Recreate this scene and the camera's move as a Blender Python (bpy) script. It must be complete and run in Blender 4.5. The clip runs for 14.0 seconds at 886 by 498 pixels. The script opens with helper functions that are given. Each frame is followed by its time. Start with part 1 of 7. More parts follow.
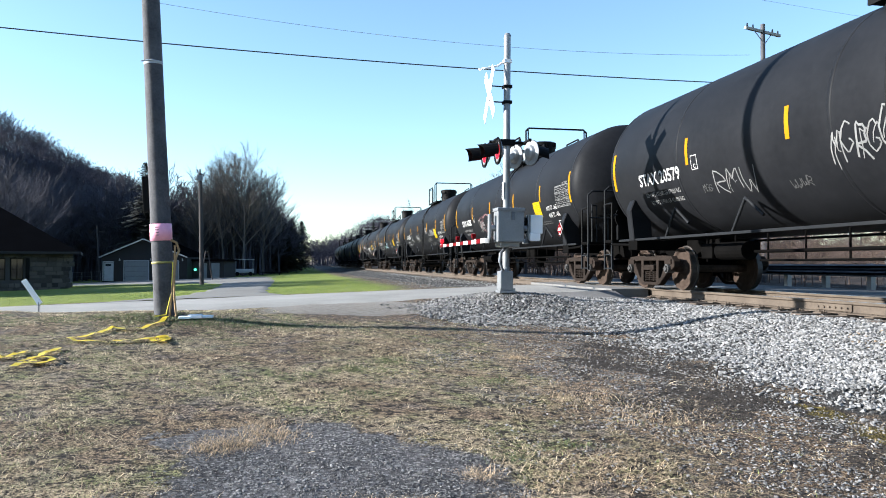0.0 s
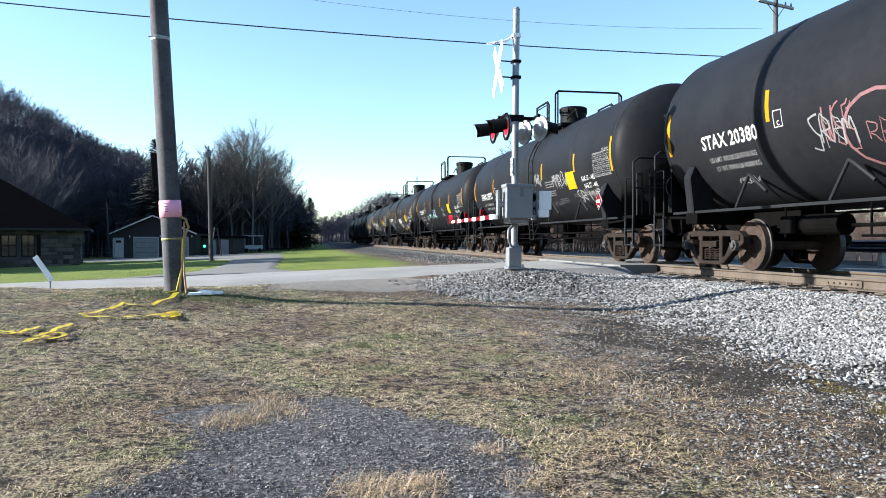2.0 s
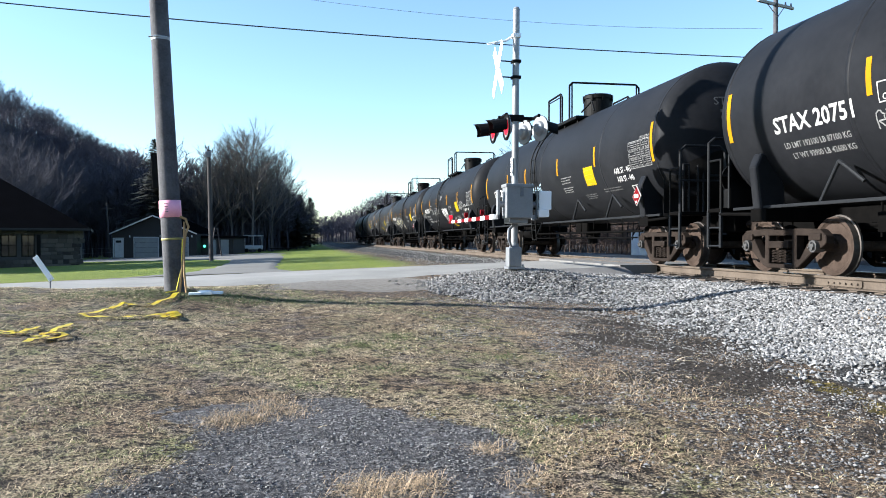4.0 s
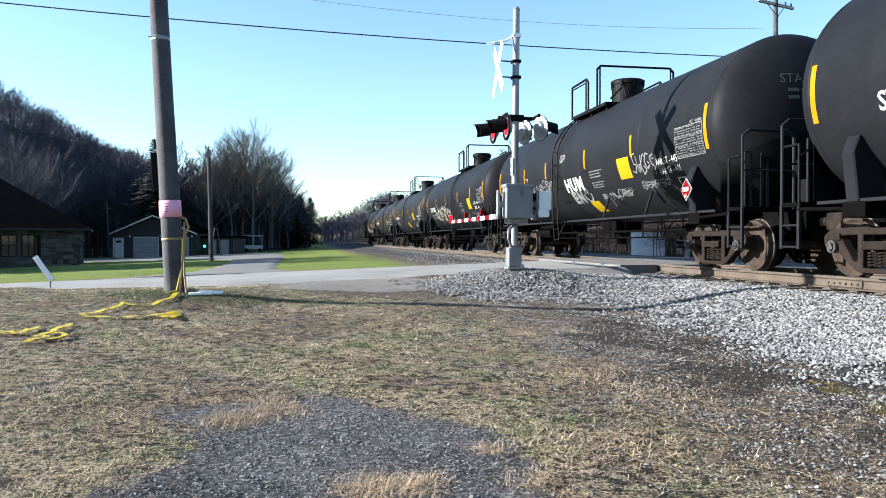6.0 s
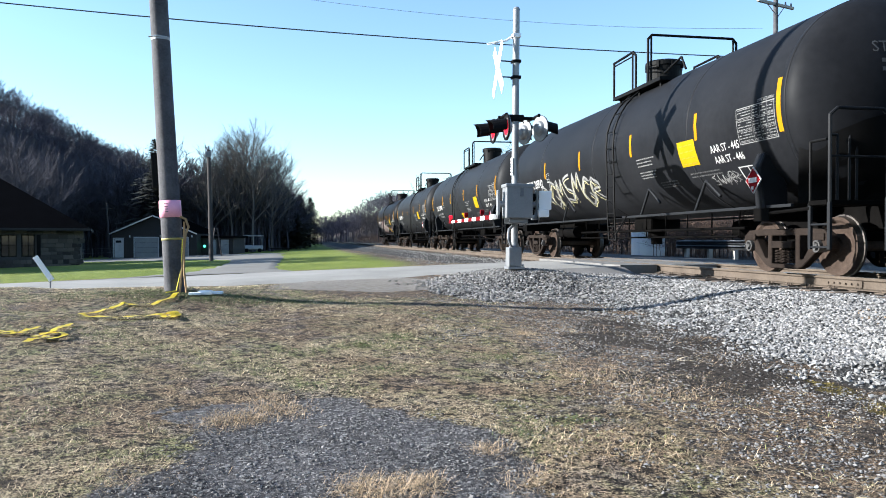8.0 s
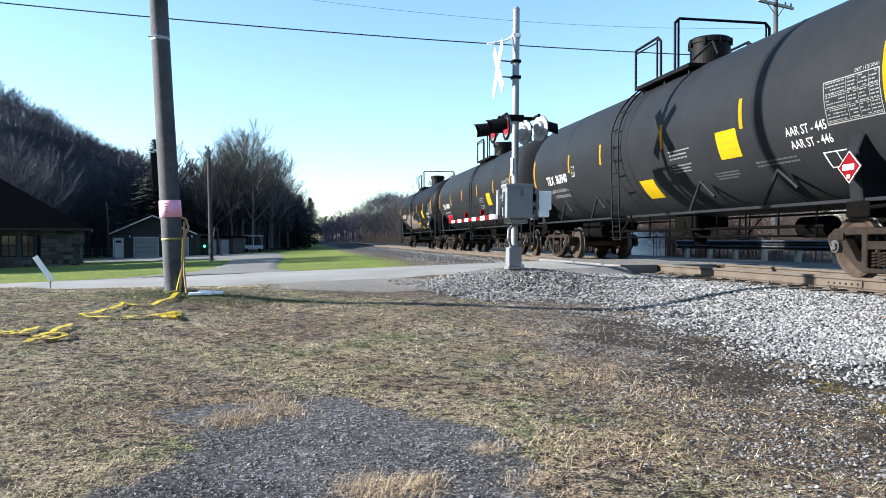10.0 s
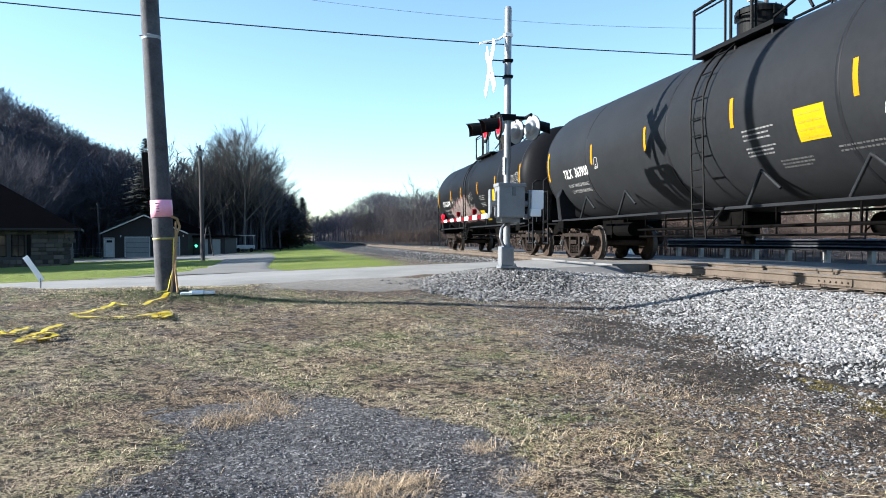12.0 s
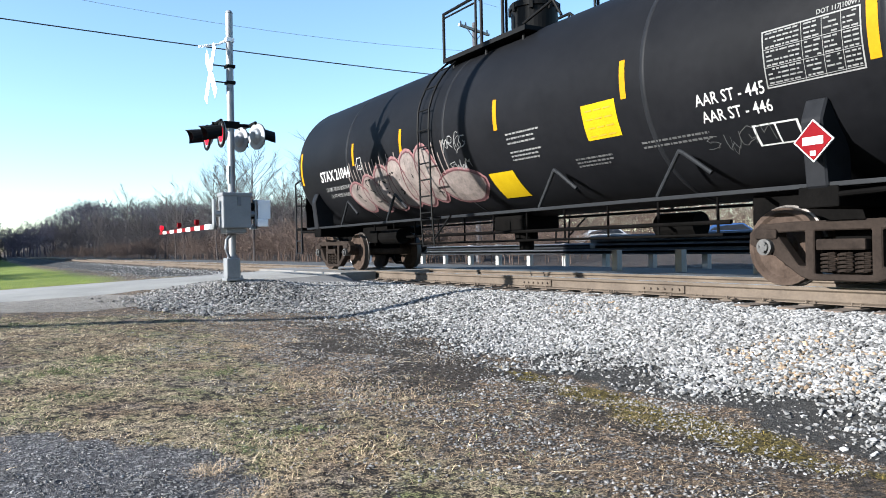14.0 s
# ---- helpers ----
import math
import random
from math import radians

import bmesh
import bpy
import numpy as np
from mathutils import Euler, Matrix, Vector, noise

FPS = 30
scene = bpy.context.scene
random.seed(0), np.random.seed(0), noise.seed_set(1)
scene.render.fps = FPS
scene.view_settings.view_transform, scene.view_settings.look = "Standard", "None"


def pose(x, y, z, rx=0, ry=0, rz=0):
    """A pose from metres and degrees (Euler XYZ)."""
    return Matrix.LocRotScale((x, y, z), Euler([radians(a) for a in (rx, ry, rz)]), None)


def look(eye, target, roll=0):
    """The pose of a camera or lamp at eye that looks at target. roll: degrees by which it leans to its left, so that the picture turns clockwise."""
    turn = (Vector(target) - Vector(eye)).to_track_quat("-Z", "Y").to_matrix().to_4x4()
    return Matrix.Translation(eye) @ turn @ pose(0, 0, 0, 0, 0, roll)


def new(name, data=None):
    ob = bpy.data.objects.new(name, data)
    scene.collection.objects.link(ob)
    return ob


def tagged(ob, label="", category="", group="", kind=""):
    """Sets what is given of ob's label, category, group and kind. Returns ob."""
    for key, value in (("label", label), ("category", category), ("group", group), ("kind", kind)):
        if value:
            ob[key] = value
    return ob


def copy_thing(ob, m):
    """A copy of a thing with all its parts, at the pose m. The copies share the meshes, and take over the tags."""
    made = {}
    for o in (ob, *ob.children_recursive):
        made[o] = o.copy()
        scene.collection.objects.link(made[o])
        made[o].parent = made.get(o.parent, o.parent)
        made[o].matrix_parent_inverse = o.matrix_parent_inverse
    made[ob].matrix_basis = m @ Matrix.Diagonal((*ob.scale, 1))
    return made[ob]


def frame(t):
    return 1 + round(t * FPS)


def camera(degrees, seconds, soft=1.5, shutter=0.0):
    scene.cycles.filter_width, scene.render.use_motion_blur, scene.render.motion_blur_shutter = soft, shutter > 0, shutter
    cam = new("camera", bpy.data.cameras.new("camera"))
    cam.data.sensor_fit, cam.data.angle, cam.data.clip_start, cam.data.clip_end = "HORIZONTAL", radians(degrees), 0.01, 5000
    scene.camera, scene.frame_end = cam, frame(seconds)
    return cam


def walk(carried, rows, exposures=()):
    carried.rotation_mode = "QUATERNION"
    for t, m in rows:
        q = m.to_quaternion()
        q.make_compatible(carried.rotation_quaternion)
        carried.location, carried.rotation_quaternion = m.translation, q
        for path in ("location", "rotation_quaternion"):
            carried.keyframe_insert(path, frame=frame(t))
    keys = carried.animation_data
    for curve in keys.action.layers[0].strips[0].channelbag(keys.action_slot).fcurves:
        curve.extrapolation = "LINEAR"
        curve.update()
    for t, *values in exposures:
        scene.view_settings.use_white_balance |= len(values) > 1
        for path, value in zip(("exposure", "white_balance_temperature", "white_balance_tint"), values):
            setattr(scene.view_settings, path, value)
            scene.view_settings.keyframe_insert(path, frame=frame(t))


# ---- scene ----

cam = camera(60.8, 14.0, soft=0.95)
EYE = (0.0, 0.0, 1.55)
TURNS = [
    (0.0, 91.148, -0.04, -10.69), (0.1, 90.65, 0.0, -10.4), (0.3, 89.6, 0.05, -10.05), (0.5, 89.324, 0.1, -10.05),
    (1.0, 89.35, 0.0, -10.05), (11.0, 89.345, 0.02, -10.05), (11.25, 89.0, 0.02, -10.3), (11.5, 88.715, 0.03, -10.54),
    (11.75, 88.95, 0.06, -10.6), (12.0, 89.298, 0.09, -10.63), (12.5, 89.979, 0.0, -10.88), (12.6, 90.0, 0.0, -11.7), (12.7, 89.95, -0.05, -12.5),
    (12.8, 89.85, -0.1, -13.8), (12.9, 89.72, -0.2, -15.9), (13.0, 89.624, -0.31, -20.35), (13.1, 89.65, -0.1, -22.6), (13.2, 89.7, 0.15, -23.8),
    (13.35, 89.78, 0.5, -25.0), (13.5, 89.844, 0.65, -25.6), (14.0, 89.799, 1.26, -31.03),
]
walk(cam, [(t, pose(*EYE, rx, ry, rz)) for t, rx, ry, rz in TURNS],
     exposures=[(0.0, 1.87, 6060, 7), (12.5, 1.87, 6060, 7), (14.0, 1.85, 6060, 7)])

# ---- light ----
SUN_WAY = Vector((0.935, -0.11, -0.335)).normalized()
world = bpy.data.worlds.new("sky")
scene.world = world
world.use_nodes = True
wn = world.node_tree
sky = wn.nodes.new("ShaderNodeTexSky")
sky.sky_type, sky.sun_disc = "NISHITA", False
sky.sun_elevation = math.asin(-SUN_WAY.z)
sky.sun_rotation = math.atan2(-SUN_WAY.x, -SUN_WAY.y)
sky.air_density, sky.dust_density, sky.ozone_density = 1.0, 0.3, 2.5
wn.nodes["Background"].inputs[1].default_value = 0.085
wn.links.new(sky.outputs[0], wn.nodes["Background"].inputs[0])
sun = new("sun", bpy.data.lights.new("sun", "SUN"))
sun.data.energy, sun.data.angle, sun.data.color = 5.0, radians(0.55), (1.0, 0.935, 0.86)
sun.matrix_world = look((0, 0, 0), SUN_WAY)

# ---- materials ----


def nodes_of(name):
    m = bpy.data.materials.new(name)
    m.use_nodes = True
    nt = m.node_tree
    return m, nt, nt.nodes["Principled BSDF"]


def add(nt, kind, **sets):
    n = nt.nodes.new(kind)
    for k, v in sets.items():
        if k == "noise_scale":
            n.inputs["Scale"].default_value = v
        elif k == "detail":
            n.inputs["Detail"].default_value = v
    return n


def ramp(nt, fac, stops):
    r = nt.nodes.new("ShaderNodeValToRGB")
    while len(r.color_ramp.elements) < len(stops):
        r.color_ramp.elements.new(0.5)
    for e, (p, c) in zip(r.color_ramp.elements, stops):
        e.position, e.color = p, (*c, 1)
    nt.links.new(fac, r.inputs[0])
    return r.outputs[0]


def mix(nt, fac, a, b, kind="MIX"):
    n = nt.nodes.new("ShaderNodeMix")
    n.data_type, n.blend_type = "RGBA", kind
    for sock, v in ((n.inputs[0], fac), (n.inputs[6], a), (n.inputs[7], b)):
        if isinstance(v, (int, float)):
            sock.default_value = v
        elif isinstance(v, tuple):
            sock.default_value = (*v, 1)
        else:
            nt.links.new(v, sock)
    return n.outputs[2]


def coords(nt, world_space=False):
    if world_space:
        return nt.nodes.new("ShaderNodeNewGeometry").outputs["Position"]
    return nt.nodes.new("ShaderNodeTexCoord").outputs["Object"]


def noise_tex(nt, co, scale, detail=5.0, rough=0.6):
    n = nt.nodes.new("ShaderNodeTexNoise")
    n.inputs["Scale"].default_value, n.inputs["Detail"].default_value, n.inputs["Roughness"].default_value = scale, detail, rough
    nt.links.new(co, n.inputs["Vector"])
    return n.outputs["Fac"]


def bump(nt, bsdf, height, strength=0.3, dist=0.02):
    b = nt.nodes.new("ShaderNodeBump")
    b.inputs["Strength"].default_value, b.inputs["Distance"].default_value = strength, dist
    nt.links.new(height, b.inputs["Height"])
    nt.links.new(b.outputs[0], bsdf.inputs["Normal"])


def grainy(name, dark, light, scale=6.0, fine=60.0, rough=0.8, metal=0.0, relief=0.2, dist=0.01, vary=0.0, world_space=False, spec=0.5):
    """Two colours over a coarse and a fine noise, with relief; vary: difference from piece to piece."""
    m, nt, b = nodes_of(name)
    co = coords(nt, world_space)
    n1, n2 = noise_tex(nt, co, scale), noise_tex(nt, co, fine, 3.0)
    c = ramp(nt, n1, [(0.3, dark), (0.7, light)])
    c = mix(nt, 0.35, c, ramp(nt, n2, [(0.3, dark), (0.7, light)]))
    if vary:
        oi = nt.nodes.new("ShaderNodeObjectInfo")
        geo = nt.nodes.new("ShaderNodeNewGeometry")
        s = nt.nodes.new("ShaderNodeMath")
        s.operation = "ADD"
        nt.links.new(oi.outputs["Random"], s.inputs[0])
        nt.links.new(geo.outputs["Random Per Island"], s.inputs[1])
        fr = nt.nodes.new("ShaderNodeMath")
        fr.operation = "FRACT"
        nt.links.new(s.outputs[0], fr.inputs[0])
        c = mix(nt, vary, c, ramp(nt, fr.outputs[0], [(0.0, tuple(v * 0.25 for v in dark)), (1.0, tuple(min(1, v * 1.5) for v in light))]))
    nt.links.new(c, b.inputs["Base Color"])
    b.inputs["Roughness"].default_value, b.inputs["Metallic"].default_value = rough, metal
    b.inputs["Specular IOR Level"].default_value = spec
    if relief:
        bump(nt, b, n2, relief, dist)
    return m


def glow(name, colour, strength):
    m, nt, b = nodes_of(name)
    b.inputs["Base Color"].default_value = (*colour, 1)
    b.inputs["Emission Color"].default_value, b.inputs["Emission Strength"].default_value = (*colour, 1), strength
    b.inputs["Roughness"].default_value = 0.25
    return m


TANK = grainy("tank_paint", (0.0067, 0.0072, 0.0084), (0.014, 0.0145, 0.0164), 0.9, 9, rough=0.5, spec=0.05, relief=0.05, dist=0.004)
TANK_DARK = grainy("newer_tank_paint", (0.0038, 0.004, 0.0048), (0.0076, 0.0078, 0.009), 0.9, 9, rough=0.5, spec=0.045, relief=0.05, dist=0.004)
TANK_GREY = grainy("faded_tank_paint", (0.0101, 0.0108, 0.0122), (0.0172, 0.0181, 0.0196), 0.7, 9, rough=0.5, spec=0.06, relief=0.05, dist=0.004)
BLACK = grainy("black_steel", (0.0015, 0.0015, 0.0016), (0.0042, 0.0041, 0.0042), 3, 40, rough=0.6, spec=0.10, relief=0.1)
GRIME = grainy("grimy_steel", (0.0065, 0.0047, 0.0039), (0.027, 0.02, 0.0162), 3, 30, spec=0.08, rough=0.85, relief=0.3)
# underframe steel, coloured near black for the deep shade beneath the cars
SHADE_STEEL = grainy("shade_dark_steel", (0.001, 0.001, 0.001), (0.0038, 0.0034, 0.0032), 3, 30, spec=0.03, rough=0.85, relief=0.3)
TREAD = grainy("worn_wheel_steel", (0.0306, 0.0258, 0.0224), (0.0816, 0.0714, 0.0646), 4, 30, rough=0.5, metal=0.6, relief=0.1)
WHEEL = grainy("rusty_wheel", (0.018, 0.0123, 0.0093), (0.0585, 0.042, 0.0333), 4, 30, spec=0.08, rough=0.85, relief=0.25)
CAP = grainy("bearing_cap_paint", (0.018, 0.0174, 0.0174), (0.06, 0.0582, 0.057), 6, 40, rough=0.5)
RAIL = grainy("rail_rust", (0.042, 0.031, 0.0225), (0.098, 0.076, 0.057), 2, 30, rough=0.8, spec=0.3, relief=0.3)
RAILHEAD = grainy("rail_head_steel", (0.238, 0.2244, 0.2108), (0.408, 0.3944, 0.374), 3, 30, rough=0.3, metal=0.9, relief=0.05)
TIE = grainy("tie_timber", (0.034, 0.0238, 0.017), (0.0952, 0.0714, 0.0544), 4, 40, rough=0.9, relief=0.5, vary=0.3)
WHITE = grainy("white_marking", (0.26, 0.258, 0.25), (0.42, 0.415, 0.40), 5, 60, rough=0.6, relief=0.03)
DULLWHITE = grainy("worn_white_marking", (0.075, 0.075, 0.074), (0.20, 0.198, 0.193), 5, 60, rough=0.7, relief=0.03)
YELLOW = grainy("reflective_yellow", (0.25, 0.115, 0.0025), (0.32, 0.16, 0.004), 4, 40, rough=0.6, spec=0.05, relief=0.03)
NOTICE = grainy("notice_yellow", (0.25, 0.165, 0.002), (0.31, 0.215, 0.004), 4, 40, rough=0.6, spec=0.05, relief=0.03)
REDPAINT = grainy("red_paint", (0.085, 0.002, 0.004), (0.125, 0.0035, 0.006), 5, 40, rough=0.6, spec=0.05, relief=0.03)
PINKPAINT = grainy("pink_spray_paint", (0.045, 0.037, 0.034), (0.19, 0.155, 0.14), 3, 20, rough=0.6, relief=0.03)
GREYPRINT = grainy("faint_print", (0.025, 0.025, 0.025), (0.065, 0.065, 0.065), 6, 60, rough=0.7, relief=0)
PINKCHALK = grainy("pink_chalk", (0.0979, 0.0367, 0.0398), (0.153, 0.0734, 0.0734), 8, 40, rough=0.8, relief=0)
ICEBLUE = grainy("ice_blue_paint", (0.204, 0.306, 0.374), (0.306, 0.408, 0.4624), 3, 20, rough=0.6, relief=0)
CREAM = grainy("cream_paint", (0.34, 0.306, 0.1496), (0.442, 0.408, 0.238), 3, 20, rough=0.6, relief=0)
MIDPRINT = grainy("small_print", (0.07, 0.07, 0.069), (0.15, 0.149, 0.145), 6, 60, rough=0.7, relief=0)
OLIVE = grainy("olive_tape", (0.1496, 0.136, 0.034), (0.2448, 0.2244, 0.0612), 6, 60, rough=0.6, relief=0)
MAROON = grainy("maroon_spray_paint", (0.025, 0.007, 0.009), (0.07, 0.018, 0.022), 3, 20, rough=0.6, relief=0.03)
MINT = grainy("mint_spray_paint", (0.17, 0.34, 0.2856), (0.238, 0.442, 0.374), 3, 20, rough=0.6, relief=0.03)
ALU = grainy("aluminium_paint", (0.1632, 0.17, 0.1768), (0.2448, 0.2516, 0.2618), 3, 40, rough=0.42, metal=0.35, relief=0.08)
CONCRETE = grainy("concrete", (0.2448, 0.2312, 0.2108), (0.3536, 0.34, 0.3128), 3, 40, rough=0.9, relief=0.3)
SIGNWHITE = grainy("sign_sheet", (0.78, 0.78, 0.78), (0.85, 0.85, 0.85), 3, 40, rough=0.4, relief=0.02)
POLEWOOD = grainy("weathered_pole", (0.022, 0.022, 0.026), (0.088, 0.087, 0.094), 3, 30, rough=0.9, relief=0.5)
LENS = glow("red_lamp_glass", (0.75, 0.012, 0.03), 0.22)
GLASS = grainy("dark_pane", (0.012, 0.014, 0.017), (0.02, 0.022, 0.026), 2, 10, rough=0.06, relief=0)
PINKTAPE = grainy("pink_tape", (0.72, 0.30, 0.42), (0.85, 0.42, 0.52), 6, 40, rough=0.5, relief=0.2)
YTAPE = grainy("yellow_tape", (0.74, 0.58, 0.03), (0.88, 0.74, 0.08), 6, 40, rough=0.4, relief=0.1)
YTEXT = grainy("notice_print", (0.238, 0.136, 0.0068), (0.306, 0.1904, 0.0068), 4, 40, rough=0.5, relief=0)
ROPE = grainy("rope_fibre", (0.238, 0.1496, 0.068), (0.34, 0.2244, 0.1088), 6, 80, rough=0.9, relief=0.4)
WIRE = grainy("black_cable", (0.02, 0.02, 0.022), (0.035, 0.035, 0.04), 3, 20, rough=0.6, relief=0)
GREYWIRE = grainy("bare_wire", (0.28, 0.31, 0.34), (0.36, 0.4, 0.44), 3, 20, rough=0.6, relief=0)
GALV = grainy("galvanised_steel", (0.1088, 0.1156, 0.1292), (0.1768, 0.187, 0.204), 3, 40, rough=0.5, metal=0.5, relief=0.08)
ASPHALT = grainy("worn_asphalt", (0.1292, 0.1238, 0.1129), (0.272, 0.2611, 0.238), 0.5, 70, rough=0.92, relief=0.4, world_space=True)
# asphalt past the track, its colour darkened to deepen the train's shadow
SHADE_ROAD = grainy("train_shaded_asphalt", (0.0187, 0.0187, 0.0187), (0.0411, 0.0404, 0.0393), 0.5, 70, rough=0.9, relief=0.4, world_space=True)
DRIVE = grainy("drive_surface", (0.0884, 0.083, 0.0734), (0.1428, 0.136, 0.121), 0.4, 50, rough=0.92, relief=0.3, world_space=True)
PANEL = grainy("crossing_panel", (0.068, 0.0646, 0.0612), (0.1632, 0.1564, 0.1496), 1.5, 60, rough=0.85, relief=0.3)
STONE_W = grainy("limestone_ballast", (0.032, 0.032, 0.033), (0.235, 0.23, 0.225), 9, 60, rough=0.9, relief=0.3, vary=0.75, world_space=True)
STONE_D = grainy("dirty_ballast", (0.030, 0.028, 0.026), (0.20, 0.19, 0.18), 9, 60, rough=0.9, relief=0.3, vary=0.65, world_space=True)
STONE_T = grainy("tan_ballast", (0.075, 0.052, 0.034), (0.245, 0.175, 0.112), 9, 60, rough=0.9, relief=0.3, vary=0.65, world_space=True)
STRAW = grainy("dead_grass", (0.1188, 0.0832, 0.0475), (0.7128, 0.5465, 0.3445), 1.5, 30, rough=0.9, relief=0, vary=0.8, world_space=True)
RUSTSTRAW = grainy("weathered_straw", (0.08, 0.054, 0.034), (0.50, 0.37, 0.23), 1.5, 30, rough=0.9, relief=0, vary=0.8, world_space=True)
TURF = grainy("short_green_grass", (0.0314, 0.0448, 0.0134), (0.2128, 0.2296, 0.0784), 1.5, 30, rough=0.9, relief=0, vary=0.8, world_space=True)
# bark with the bluish cast of hill shade and haze mixed in
BARK = grainy("shade_blue_bark", (0.0194, 0.0198, 0.0292), (0.0605, 0.0572, 0.0724), 0.6, 6, rough=0.95, relief=0, vary=0.4, world_space=True)
BARK_GREY = grainy("grey_bark", (0.0195, 0.0169, 0.0169), (0.052, 0.0442, 0.0429), 0.6, 6, rough=0.95, relief=0, vary=0.4, world_space=True)
PALEBARK = grainy("pale_bark", (0.042, 0.0364, 0.0336), (0.119, 0.1036, 0.0924), 0.6, 6, rough=0.95, relief=0, vary=0.3, world_space=True)
MOSS = grainy("yellow_moss", (0.05, 0.04, 0.010), (0.20, 0.15, 0.035), 3, 30, rough=0.95, relief=0, vary=0.5, world_space=True)
WEED = grainy("green_weed", (0.028, 0.042, 0.014), (0.115, 0.145, 0.045), 3, 30, rough=0.8, relief=0, vary=0.6, world_space=True)
# far bark, tinted blue-purple to paint in distance haze and hillside shade
HILLWOOD = grainy("hazy_hillside_bark", (0.018, 0.0175, 0.028), (0.056, 0.052, 0.072), 0.02, 0.5, rough=0.95, relief=0, vary=0.4, world_space=True)
BRUSH = grainy("brown_brush", (0.028, 0.018, 0.014), (0.092, 0.060, 0.045), 0.4, 6, rough=0.95, relief=0, vary=0.5, world_space=True)
NEEDLE = grainy("conifer_needles", (0.0041, 0.0075, 0.0054), (0.0122, 0.0177, 0.0109), 0.6, 6, rough=0.9, relief=0, vary=0.4, world_space=True)

# ---- mesh helpers ----


def part(name, bm, material, parent=None, label="", smooth=False):
    me = bpy.data.meshes.new(name)
    bm.normal_update()
    bm.to_mesh(me)
    bm.free()
    return part_of(name, me, material, parent, label, smooth)


def part_of(name, me, material, parent=None, label="", smooth=False):
    for m in material if isinstance(material, (list, tuple)) else (material,):
        me.materials.append(m)
    if smooth:
        me.polygons.foreach_set("use_smooth", [True] * len(me.polygons))
    ob = new(name, me)
    ob.parent = parent
    if label:
        tagged(ob, label)
    return ob


def thing(name, label, category, group="", m=None):
    ob = tagged(new(name), label, category, group)
    if m is not None:
        ob.matrix_basis = m
    return ob


def box(bm, x0, x1, y0, y1, z0, z1, bevel=0.0, m=None):
    r = bmesh.ops.create_cube(bm, size=1.0)
    vs = r["verts"]
    bmesh.ops.scale(bm, vec=(x1 - x0, y1 - y0, z1 - z0), verts=vs)
    bmesh.ops.translate(bm, vec=((x0 + x1) / 2, (y0 + y1) / 2, (z0 + z1) / 2), verts=vs)
    if m is not None:
        bmesh.ops.transform(bm, matrix=m, verts=vs)
    if bevel:
        es = {e for v in vs for e in v.link_edges}
        bmesh.ops.bevel(bm, geom=list(es), offset=bevel, segments=2, affect="EDGES", profile=0.6)


def rod(bm, a, b, r, r2=None, n=8):
    """A round bar from a to b."""
    a, b = Vector(a), Vector(b)
    d = b - a
    q = d.to_track_quat("Z", "Y").to_matrix().to_4x4()
    bmesh.ops.create_cone(bm, cap_ends=True, segments=n, radius1=r, radius2=r if r2 is None else r2, depth=d.length,
                          matrix=Matrix.Translation((a + b) / 2) @ q)


def pipe(bm, pts, r, n=8):
    for a, b in zip(pts, pts[1:]):
        rod(bm, a, b, r, n=n)
    for p in pts[1:-1]:
        bmesh.ops.create_icosphere(bm, subdivisions=1, radius=r * 1.04, matrix=Matrix.Translation(p))


def lathe(bm, profile, n=32, axis="x", close=True):
    """Turn a profile of (along, radius) round an axis through the origin."""
    rings = []
    for a, r in profile:
        ring = []
        for k in range(n):
            t = 2 * math.pi * k / n
            c, s = r * math.cos(t), r * math.sin(t)
            ring.append(bm.verts.new({"x": (a, c, s), "y": (c, a, s), "z": (c, s, a)}[axis]))
        rings.append(ring)
    for p, q in zip(rings, rings[1:]):
        for k in range(n):
            bm.faces.new((p[k], p[(k + 1) % n], q[(k + 1) % n], q[k]))
    if close:
        bm.faces.new(rings[0])
        bm.faces.new(rings[-1])
    bmesh.ops.recalc_face_normals(bm, faces=bm.faces)


def slab(bm, outline, x0, x1, holes=()):
    """A plate of thickness x0..x1 with an outline in y, z, and holes through it."""
    loops = [outline, *holes]
    sheets = []
    for x in (x0, x1):
        es = []
        for lp in loops:
            vs = [bm.verts.new((x, y, z)) for y, z in lp]
            es += [bm.edges.new((a, b)) for a, b in zip(vs, vs[1:] + vs[:1])]
        bmesh.ops.triangle_fill(bm, edges=es, use_beauty=True)
        sheets.append(es)
    for ea, eb in zip(*sheets):
        bm.faces.new((ea.verts[0], ea.verts[1], eb.verts[1], eb.verts[0]))
    bmesh.ops.recalc_face_normals(bm, faces=bm.faces)


def smooth01(a, b, x):
    t = np.clip((x - a) / (b - a), 0, 1)
    return t * t * (3 - 2 * t)


# ---- ground ----
TRACK_X, RAIL_Z = 8.75, 1.0
rng = np.random.default_rng(4)


def wavy(x, y, s):
    return (np.sin(x * 1.7 * s + 1.3 * np.sin(y * 0.9 * s)) + np.sin(y * 1.3 * s + 1.7 * np.sin(x * 1.1 * s + 2.0)) + np.sin((x + y) * 2.3 * s + 0.7)) / 3


